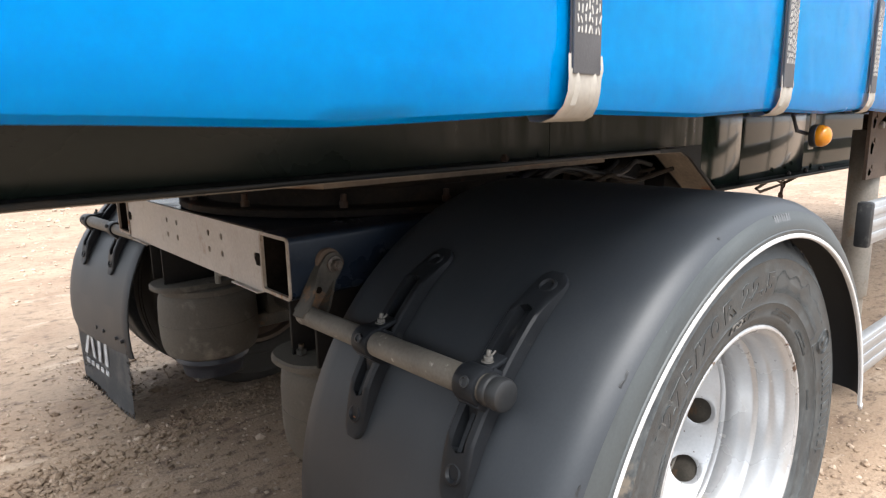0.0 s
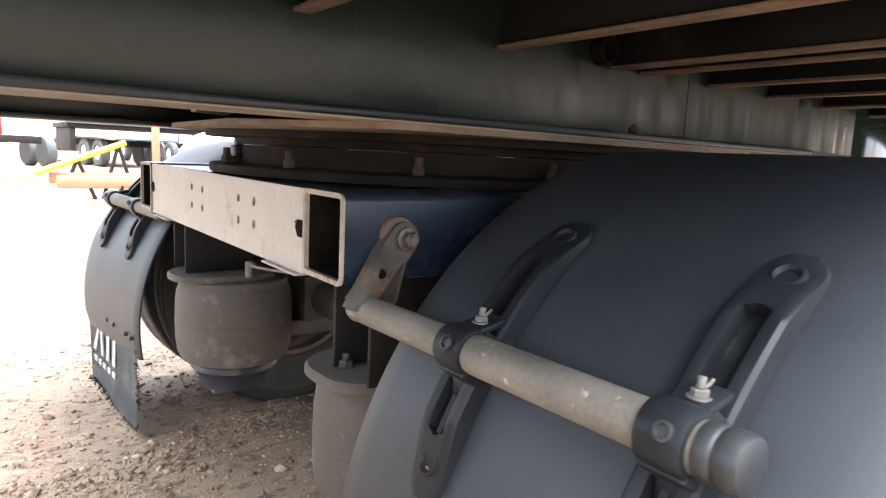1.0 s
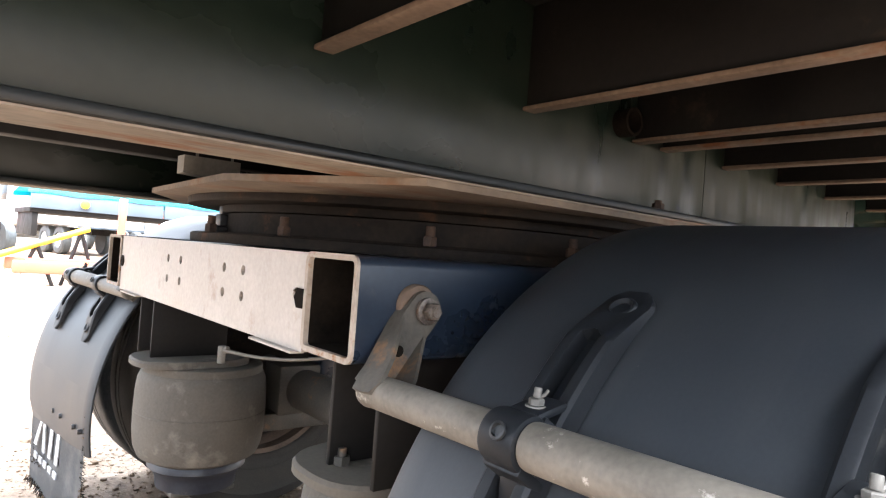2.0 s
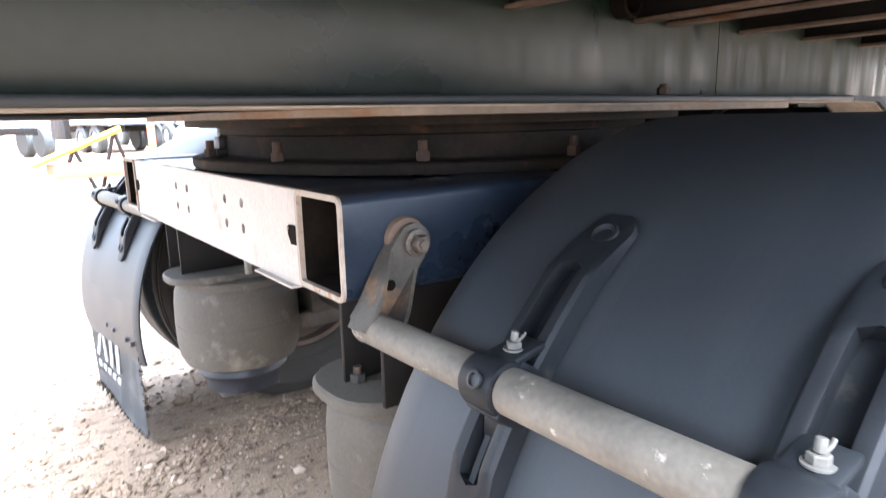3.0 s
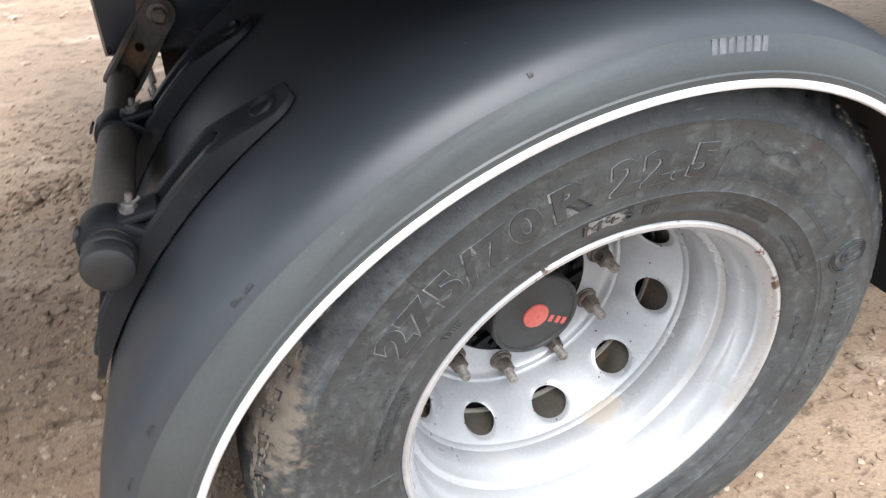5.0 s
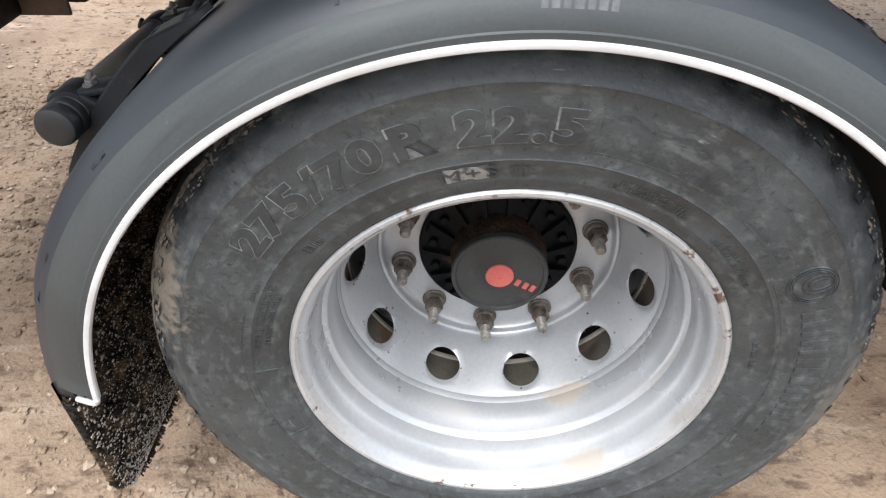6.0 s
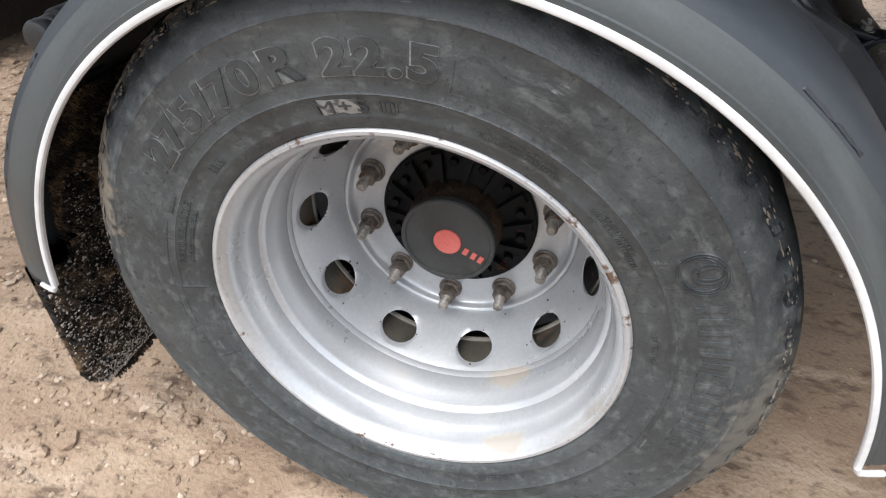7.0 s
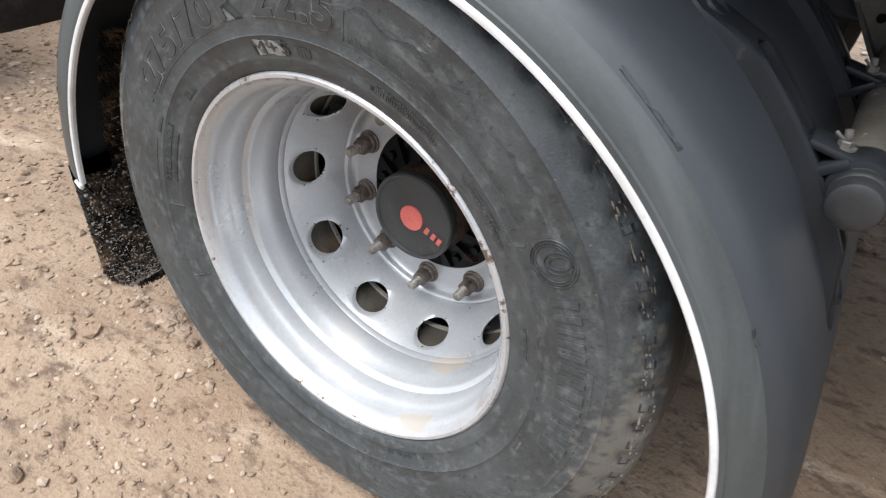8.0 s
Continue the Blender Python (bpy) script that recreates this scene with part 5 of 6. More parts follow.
def clamp(sup, x, z, yc, rr, mx):
    bm = bm_new()
    spin(bm, (x, yc + 0.026, z), (x, 0, z), [(rr, 0.003), (rr + 0.0055, 0.004), (rr + 0.007, 0.008), (rr + 0.007, 0.044), (rr + 0.0055, 0.048), (rr, 0.049)], 36)
    # ears towards the strap, above and below
    inw = Vector((-x, 0, FZ - z)).normalized()
    tan = Vector((inw.z, 0, -inw.x))
    rot = Matrix.Rotation(math.atan2(inw.x, inw.z), 4, "Y")
    c = Vector((x, yc, z))
    ob = part("clamp", bm, M_CLIP, sup, "black moulded pipe clamp")
    for sgn in (-1, 1):
        bm = bm_new()
        box(bm, -0.006, 0.006, -0.024, 0.024, -0.02, 0.032, 0.003, Matrix.Translation(c - tan * sgn * (rr + 0.004) + inw * 0.02) @ rot)
        part("ear", bm, M_CLIP, ob)
    bm = bm_new()
    box(bm, -0.03, 0.026, -0.02, 0.02, -0.005, 0.005, 0.004, Matrix.Translation(c + Vector((mx * 0.028, 0, 0.026))) @ pose(0, 0, 0, 0, -12 * mx, 0))
    part("bolt_lug", bm, M_CLIP, ob)
    bm = bm_new()
    box(bm, -0.012, 0.012, -0.016, 0.016, -0.02, 0.02, 0.003, Matrix.Translation(c + Vector((0.012 * mx, 0, -0.045))))
    part("hinge_lug", bm, M_CLIP, ob)
    bm = bm_new()
    b = c + Vector((mx * 0.026, -0.002, 0.031))
    hexnut(bm, b, b + Vector((0, 0, 0.007)), 0.0135)
    rod(bm, b + Vector((0, 0, 0.007)), b + Vector((0.002 * mx, 0, 0.017)), 0.004, 12, 0.001)
    spin(bm, b - Vector((0, 0, 0.0015)), b + Vector((0, 0, 1)), [(0.011, 0), (0.011, 0.0018), (0.008, 0.002)], 20, False, True)
    sweep(bm, [b + Vector((mx * 0.004 * k, -0.003 * k + 0.0006 * k * k, 0.006 + 0.0014 * k + 0.0004 * k * k)) for k in range(4)], 0.0018, 8)
    part("clamp_bolt", bm, M_ZINC, ob, "pale zinc clamp bolt")
    # A shallow dark cup stands for the hole in the clamp's face.
    bm = bm_new()
    e = c + Vector((-0.029 * mx, -0.006, 0.014))
    spin(bm, e, e + Vector((-1 * mx, 0, 0.45)), [(0.009, -0.002), (0.009, 0.0012), (0.0065, 0.0018), (0.0055, -0.0015)], 18, False, True)
    part("clamp_hole", bm, M_CAP, ob)


for FAR[0] in (False, True):
    make_mudguard()
    make_flap()
    make_support(-0.565, 0.77, 1)
    make_support(0.572, 0.77, -1)
FAR[0] = False


# ---- the dolly frame under the trailer ----
dolly = empty("dolly_frame", (0, MID, 0.86))
tagged(dolly, "dark blue painted steel dolly frame with a pale drilled cross plate", "dolly frame")


def tube_beam(y0, y1):
    z0, z1, x0, x1, w = 0.795, 0.935, -0.58, 0.585, 0.008
    bm = bm_new()
    n = 5
    def loop(o, r, x):
        pts = []
        for cy, cz, a0 in ((y1 - o - r, z1 - o - r, 0), (y0 + o + r, z1 - o - r, 90), (y0 + o + r, z0 + o + r, 180), (y1 - o - r, z0 + o + r, 270)):
            for k in range(n):
                a = radians(a0 + 90 * k / (n - 1))
                pts.append(bm.verts.new((x, cy + r * math.cos(a), cz + r * math.sin(a))))
        return pts
    out = [loop(0, 0.014, x) for x in (x0, x1)]
    k = len(out[0])
    for i in range(k):
        j = (i + 1) % k
        bm.faces.new((out[0][i], out[0][j], out[1][j], out[1][i]))
    beam = part("box_beam", bm, M_DOLLY, dolly, "glossy dark blue box beam with open ends")
    bm = bm_new()
    a0, a1 = loop(0, 0.014, x0 + 0.0), loop(0.0, 0.014, x0 - 0.004)
    b0, b1 = loop(w, 0.006, x0 + 0.004), loop(w, 0.006, x0 - 0.004)
    for p, q in ((a0, a1), (a1, b1), (b1, b0)):
        for i in range(k):
            j = (i + 1) % k
            bm.faces.new((p[i], p[j], q[j], q[i]))
    part("cut_edge", bm, M_EDGE, beam, "weathered bare cut edge")
    # Lining coloured near-black to hold the shade inside the beam.
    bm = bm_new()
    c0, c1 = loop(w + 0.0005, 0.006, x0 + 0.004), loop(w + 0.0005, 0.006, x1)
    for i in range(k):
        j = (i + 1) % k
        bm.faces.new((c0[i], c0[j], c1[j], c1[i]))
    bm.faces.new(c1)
    part("inside", bm, M_INSIDE, beam, "dirty inside of the beam, blackened for its shade")


tube_beam(0.92, 1.058)
tube_beam(2 * MID - 1.058, 2 * MID - 0.92)

bm = bm_new()
ya, yb = 1.06, 2 * MID - 1.06
cols = [ya, ya + 0.012, ya + 0.042, 1.272, 1.308, 1.359, 1.395, 1.606, 1.642, 1.692, 1.728, yb - 0.042, yb - 0.012, yb]
rows_z = [0.79, 0.83, 0.866, 0.8745, 0.9105, 0.933]
holes = {(c, r): 0.0088 for c in (3, 5, 7, 9) for r in (1, 3)}
holes[(1, 2)] = 0.0105
plate_holes(bm, cols, rows_z, holes, lambda u, v, d: (-0.58 + d, u, v), 0.012)
part("cross_plate", bm, M_PLATE, dolly, "pale dusty steel cross plate with drilled holes")
for y0 in (1.075, yb - 0.2):
    bm = bm_new()
    box(bm, -0.59, -0.566, y0, y0 + 0.15, 0.7855, 0.7895, 0.0015)
    part("lip", bm, M_PLATE, dolly)
# Black sheet added so that the drilled holes look shaded.
bm = bm_new()
box(bm, -0.5, -0.494, 1.062, 2 * MID - 1.062, 0.792, 0.914)
part("hole_backing", bm, M_INSIDE, dolly, "black backing added behind the drilled plate to shade its holes")
# raised black hexagon for the shade in the notch at the beam's corner
for y0 in (1.062, yb - 0.026):
    bm = bm_new()
    spin(bm, (-0.58, y0 + 0.012, 0.866), (-1, y0 + 0.012, 0.866), [(0.0165, -0.001), (0.0165, 0.0025)], 6, False, True)
    part("notch", bm, M_INSIDE, dolly)
bm = bm_new()
box(bm, -0.566, 0.585, 1.061, 2 * MID - 1.061, 0.915, 0.931)
box(bm, 0.57, 0.58, 1.061, 2 * MID - 1.061, 0.79, 0.912)
part("top_plate", bm, M_DOLLY, dolly, "dark dusty top plate")
for yy in (1.015, 2 * MID - 1.015):
    for off in (-0.04, 0.085):
        bm = bm_new()
        o = yy + (off if yy < MID else -off)
        box(bm, -0.5, -0.29, o - 0.005, o + 0.005, 0.606, 0.796, 0.002)
        part("hanger_plate", bm, M_CROSS, dolly, "dark upright hanger plate")
    bm = bm_new()
    box(bm, -0.395, -0.385, min(yy - 0.035, yy + 0.035) , yy + 0.035, 0.606, 0.796, 0.002)
    part("hanger_rib", bm, M_CROSS, dolly)
    bm = bm_new()
    box(bm, 0.05, 0.3, yy - 0.05, yy + 0.05, 0.4, 0.796, 0.01)
    part("arm_hanger", bm, M_DOLLY, dolly, "dark hanger bracket of the trailing arm")
    # rounded plate over each air bag
    bm = bm_new()
    k = 40
    outl = []
    yc = 1.09 if yy < MID else 2 * MID - 1.09
    for i in range(k):
        a = 2 * math.pi * i / k
        ex = 2.8
        c, s = math.cos(a), math.sin(a)
        q = (abs(c) ** ex + abs(s) ** ex) ** (-1 / ex)
        outl.append((-0.385 + 0.158 * c * q, yc + 0.118 * s * q))
    lo = [bm.verts.new((x, y, 0.588)) for x, y in outl]
    hi = [bm.verts.new((x, y, 0.6)) for x, y in outl]
    ti = [bm.verts.new((-0.385 + (x + 0.385) * 0.97, yc + (y - yc) * 0.97, 0.606)) for x, y in outl]
    for p, q in ((lo, hi), (hi, ti)):
        for i in range(k):
            bm.faces.new((p[i], p[(i + 1) % k], q[(i + 1) % k], q[i]))
    bm.faces.new(ti)
    bm.faces.new(lo)
    part("spring_plate", bm, M_AIR, dolly, "dusty rounded spring plate")
    for bx in (-0.48, -0.31):
        bm = bm_new()
        hexnut(bm, (bx, yc, 0.606), (bx, yc, 0.62), 0.024)
        rod(bm, (bx, yc, 0.618), (bx, yc, 0.632), 0.007, 12)
        part("plate_bolt", bm, M_ARM, dolly)


AX = -0.345


def air_spring(y):
    sp = empty("air_spring", (AX, y, 0.4))
    tagged(sp, "dusty brown rubber air spring under the dolly frame", "air spring", "air springs")
    bm = bm_new()
    prof = [(0.0, 0.588), (0.16, 0.587), (0.1635, 0.584), (0.1635, 0.566), (0.168, 0.562), (0.1745, 0.545), (0.1785, 0.51), (0.18, 0.458), (0.1785, 0.456), (0.18, 0.454), (0.179, 0.4), (0.174, 0.36), (0.163, 0.333), (0.135, 0.318), (0.11, 0.314), (0.0, 0.314)]
    spin(bm, (AX, y, 0), (AX, y, 1), prof, 64)
    bmesh.ops.remove_doubles(bm, verts=bm.verts, dist=1e-5)
    part("bellows", bm, M_AIR, sp)
    bm = bm_new()
    spin(bm, (AX, y, 0), (AX, y, 1), [(0.0, 0.33), (0.12, 0.33), (0.132, 0.312), (0.134, 0.298), (0.122, 0.288), (0.112, 0.27), (0.108, 0.24), (0.0, 0.24)], 48)
    bmesh.ops.remove_doubles(bm, verts=bm.verts, dist=1e-5)
    part("piston", bm, M_PISTON, sp, "dark smooth piston")
    bm = bm_new()
    box(bm, AX - 0.09, AX + 0.09, y - 0.07, y + 0.07, 0.225, 0.242, 0.006)
    part("foot_plate", bm, M_ARM, sp)


air_spring(1.09)
air_spring(2 * MID - 1.09)

hose = empty("air_hose", (-0.5, 1.8, 0.63))
tagged(hose, "pale air hose with a fitting on the spring plate", "air hose")
bm = bm_new()
pts = []
for i in range(25):
    t = i / 24
    pts.append((-0.345 + 0.22 * t, 1.953 - 0.3 * t, 0.64 - 0.012 * math.sin(math.pi * t) + 0.03 * t * t))
sweep(bm, pts, 0.0045)
part("hose_line", bm, M_HOSE, hose)
bm = bm_new()
rod(bm, (-0.345, 1.966, 0.603), (-0.345, 1.966, 0.65), 0.011, 12, 0.002)
hexnut(bm, (-0.345, 1.975, 0.641), (-0.335, 1.95, 0.64), 0.02)
part("fitting", bm, M_HOSE, hose)

bm = bm_new()
diaphragm = axle
spin(bm, (-0.16, 1.42, 0.42), (-0.34, 1.42, 0.42), [(0.0, 0.0), (0.06, 0.0), (0.07, 0.02), (0.075, 0.06), (0.083, 0.063), (0.083, 0.08), (0.075, 0.083), (0.07, 0.13), (0.05, 0.15), (0.0, 0.15)], 32)
bmesh.ops.remove_doubles(bm, verts=bm.verts, dist=1e-5)
rod(bm, (-0.17, 1.42, 0.42), (0.0, 1.42, HUB), 0.03, 16)
part("brake_chamber", bm, M_BROWN, diaphragm, "brown dusty brake chamber")

for tx in (0.9, 1.28):
    tank_a = empty("air_tank", (tx, MID, 0.9))
    tagged(tank_a, "dark dusty air tank strapped across the chassis", "air tank", "air tanks")
    bm = bm_new()
    spin(bm, (tx, 1.04, 0.9), (tx, 3, 0.9), [(0.0, 0), (0.07, 0.01), (0.12, 0.04), (0.135, 0.08), (0.135, 0.92), (0.12, 0.96), (0.07, 0.99), (0.0, 1.0)], 36)
    bmesh.ops.remove_doubles(bm, verts=bm.verts, dist=1e-5)
    part("tank_shell", bm, M_CROSS, tank_a)
    for yy in (1.25, 1.85):
        bm = bm_new()
        spin(bm, (tx, yy, 0.9), (tx, yy + 1, 0.9), [(0.1355, 0), (0.139, 0), (0.139, 0.03), (0.1355, 0.03)], 36)
        box(bm, tx - 0.02, tx + 0.02, yy, yy + 0.03, 1.038, 1.12, 0.002)
        part("tank_strap", bm, M_BROWN, tank_a)
rnd = random.Random(4)
hoses = empty("hose_bundle", (0.6, 1.1, 0.98))
tagged(hoses, "tangled dusty black brake hoses under the chassis rail", "hoses")
for k in range(11):
    bm = bm_new()
    y0, z0, ph = 0.985 + 0.02 * k, 0.965 + rnd.uniform(-0.015, 0.03), rnd.uniform(0, 6)
    sweep(bm, [(0.2 + 0.058 * i, y0 + 0.03 * math.sin(i * 0.7 + ph), z0 + 0.018 * math.sin(i * 0.9 + 2 * ph)) for i in range(15)], rnd.uniform(0.006, 0.011), 8)
    part("hose", bm, M_BLACK if k % 4 else M_RING, hoses)

# ---- turntable ----
ring = empty("turntable", (0, 1.53, 0.96))
tagged(ring, "greasy dark steel turntable ring with rusty bolts", "turntable")
CY = 1.53


def zlathe(bm, prof, n=96):
    spin(bm, (0, CY, 0), (0, CY, 1), prof, n)


bm = bm_new()
zlathe(bm, [(0.4, 0.936), (0.565, 0.936), (0.567, 0.94), (0.567, 0.953), (0.563, 0.956), (0.5, 0.957), (0.497, 0.96), (0.495, 1.0), (0.4, 1.0), (0.4, 0.936)])
part("lower_ring", bm, M_RING, ring)
bm = bm_new()
zlathe(bm, [(0.4, 1.002), (0.505, 1.002), (0.507, 1.006), (0.507, 1.017), (0.575, 1.018), (0.577, 1.022), (0.577, 1.032), (0.4, 1.032), (0.4, 1.002)])
part("upper_ring", bm, M_RING, ring)
for k in range(12):
    a = radians(30 * k + 22.5)
    x, y = 0.535 * math.cos(a), CY + 0.535 * math.sin(a)
    bm = bm_new()
    hexnut(bm, (x, y, 0.957), (x, y, 0.974), 0.022)
    rod(bm, (x, y, 0.972), (x, y, 0.992), 0.0085, 12, 0.002)
    part("ring_bolt", bm, M_BOLT, ring, "dull rusty bolt")
bm = bm_new()
box(bm, -0.512, -0.464, 1.616, 1.664, 0.957, 0.972, 0.004)
box(bm, -0.503, -0.473, 1.625, 1.655, 0.972, 0.998, 0.003)
box(bm, -0.498, -0.478, 1.63, 1.65, 0.998, 1.017, 0.003)
part("stop_block", bm, M_BLACK, ring, "small black stop block")

# ---- the trailer ----
trailer = empty("trailer", (0, MID, 1.3))
tagged(trailer, "curtain-sided trailer with blue tarpaulin over a dark steel chassis", "trailer")
X0, X1 = -1.3, 7.0
RAIL_Y = 0.95


def rail(mirror):
    def yy(v):
        return 2 * MID - v if mirror else v
    def bx(bm, x0, x1, y0, y1, z0, z1, b=0.003):
        a, c = sorted((yy(y0), yy(y1)))
        box(bm, x0, x1, a, c, z0, z1, b)
    web = None
    for a, b in ((X0, 0.295), (0.295, 1.2), (1.2, 1.53), (1.53, 2.2), (2.2, X1)):
        bm = bm_new()
        bx(bm, a + 0.0012, b - 0.0012, RAIL_Y, RAIL_Y + 0.01, 1.059 if a < 1 else 0.89, 1.37, 0.001)
        made = part("main_rail", bm, M_RAIL if a < 1 else M_RAILGLOSS, trailer, "glossy dark green chassis rail with welded joints")
        web = web or made
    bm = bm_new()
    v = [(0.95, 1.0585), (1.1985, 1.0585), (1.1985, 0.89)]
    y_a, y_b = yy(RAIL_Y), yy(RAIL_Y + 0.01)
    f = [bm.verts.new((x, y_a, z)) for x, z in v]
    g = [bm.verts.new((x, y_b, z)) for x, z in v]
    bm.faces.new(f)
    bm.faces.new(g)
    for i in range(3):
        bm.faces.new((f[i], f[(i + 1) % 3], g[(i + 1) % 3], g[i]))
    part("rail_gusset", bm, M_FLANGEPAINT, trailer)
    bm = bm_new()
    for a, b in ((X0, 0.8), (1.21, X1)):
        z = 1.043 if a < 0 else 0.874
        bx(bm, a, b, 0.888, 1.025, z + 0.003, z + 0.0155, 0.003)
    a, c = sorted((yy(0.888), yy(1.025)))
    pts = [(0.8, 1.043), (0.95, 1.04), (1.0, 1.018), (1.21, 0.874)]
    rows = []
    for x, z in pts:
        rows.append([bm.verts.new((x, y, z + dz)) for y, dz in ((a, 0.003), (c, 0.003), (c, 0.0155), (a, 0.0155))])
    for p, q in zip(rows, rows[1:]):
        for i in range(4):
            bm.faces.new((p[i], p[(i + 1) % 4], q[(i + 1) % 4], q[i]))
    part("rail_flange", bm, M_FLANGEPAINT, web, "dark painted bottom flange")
    bm = bm_new()
    rows = []
    for x, z in [(X0, 1.043)] + pts + [(X1, 0.874)]:
        rows.append([bm.verts.new((x, y, z + dz)) for y, dz in ((a + 0.009, 0), (c - 0.009, 0), (c - 0.009, 0.0025), (a + 0.009, 0.0025))])
    for p, q in zip(rows, rows[1:]):
        for i in range(4):
            bm.faces.new((p[i], p[(i + 1) % 4], q[(i + 1) % 4], q[i]))
    part("dusty_underside", bm, M_FLANGE, web, "dusty underside with rust spots")
    bm = bm_new()
    bx(bm, X0, X1, 0.9, 1.01, 1.37, 1.382, 0.003)
    part("top_flange", bm, M_RAIL, web)
    for x in (0.068, 1.95, 2.15, 2.35):
        z = 1.0585 if x < 1 else 0.89
        bm = bm_new()
        hexnut(bm, (x, yy(0.915), z), (x, yy(0.915), z + 0.014), 0.02)
        rod(bm, (x, yy(0.915), z + 0.013), (x, yy(0.915), z + 0.02), 0.007, 12, 0.002)
        part("flange_bolt", bm, M_BOLT if x < 1 else M_BLACK, web)


rail(False)
rail(True)


# the trailer's side stands slightly askew to the dolly
def skew(x):
    return -0.045 + 0.087 * (x + 0.3)


def skewed(bm):
    for v in bm.verts:
        v.co.y += skew(v.co.x)
    return bm


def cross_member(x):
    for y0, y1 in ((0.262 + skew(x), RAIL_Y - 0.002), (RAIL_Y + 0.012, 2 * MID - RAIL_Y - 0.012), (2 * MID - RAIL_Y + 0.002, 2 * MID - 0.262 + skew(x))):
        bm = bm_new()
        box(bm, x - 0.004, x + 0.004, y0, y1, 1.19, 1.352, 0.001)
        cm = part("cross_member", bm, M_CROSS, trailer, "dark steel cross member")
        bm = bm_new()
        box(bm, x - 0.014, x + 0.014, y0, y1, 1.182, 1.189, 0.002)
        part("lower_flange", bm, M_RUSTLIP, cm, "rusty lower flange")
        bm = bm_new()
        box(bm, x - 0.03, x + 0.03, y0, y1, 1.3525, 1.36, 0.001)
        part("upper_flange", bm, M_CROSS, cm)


for x in (-1.2, -1.02, -0.64, -0.27, 0.03, 0.125, 0.375, 0.65, 0.96, 1.3, 1.65, 2.0, 2.4, 2.8, 3.2, 3.6, 4.0, 4.5, 5.0, 5.5, 6.0, 6.5):
    cross_member(x)
bm = bm_new()
spin(bm, (-0.02, RAIL_Y - 0.001, 1.212), (-0.02, 0, 1.212), [(0.026, 0), (0.026, 0.03), (0.02, 0.03), (0.02, 0.002)], 24, False, True)
part("pipe_stub", bm, M_INSIDE, trailer, "dark open pipe end")
# floor boards above the cross members, laid along the trailer
nb = 14
wide = (2 * MID - 0.52) / nb
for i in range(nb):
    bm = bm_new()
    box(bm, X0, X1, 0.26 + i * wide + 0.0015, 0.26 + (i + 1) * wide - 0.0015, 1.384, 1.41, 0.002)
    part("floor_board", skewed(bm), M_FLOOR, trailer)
bm = bm_new()
outline = [(-0.66, 1.2), (-0.5, 0.9), (0.5, 0.9), (0.66, 1.2), (0.66, 1.72), (0.46, 2.02), (-0.46, 2.02), (-0.625, 1.71)]
lo = [bm.verts.new((x, y, 1.0325)) for x, y in outline]
hi = [bm.verts.new((x, y, 1.0428)) for x, y in outline]
bm.faces.new(lo)
bm.faces.new(hi)
for i in range(8):
    bm.faces.new((lo[i], lo[(i + 1) % 8], hi[(i + 1) % 8], hi[i]))
part("turntable_plate", bm, M_PLATETOP, trailer, "dusty pale plate over the turntable")
for yy in (1.3, 1.8):
    bm = bm_new()
    box(bm, X0, X1, yy - 0.03, yy + 0.03, 1.12, 1.178, 0.004)
    part("inner_longitudinal", bm, M_CROSS, trailer)

# small hanger bracket on two thin rods beside the turntable
bm = bm_new()
rows = [[bm.verts.new((x, y, z)) for y, z in ((1.49, z0), (1.53, z0), (1.53, z1), (1.49, z1))] for x, z0, z1 in ((-0.63, 1.064, 1.098), (-0.57, 1.06, 1.098), (-0.52, 1.075, 1.098))]
for p, q in zip(rows, rows[1:]):
    for k in range(4):
        bm.faces.new((p[k], p[(k + 1) % 4], q[(k + 1) % 4], q[k]))
bm.faces.new(rows[0])
bm.faces.new(rows[-1])
for x in (-0.6, -0.53):
    rod(bm, (x, 1.51, 1.09), (x, 1.51, 1.2), 0.003, 8)
part("hanger_bracket", bm, M_LEG, trailer, "small grey hanger bracket")

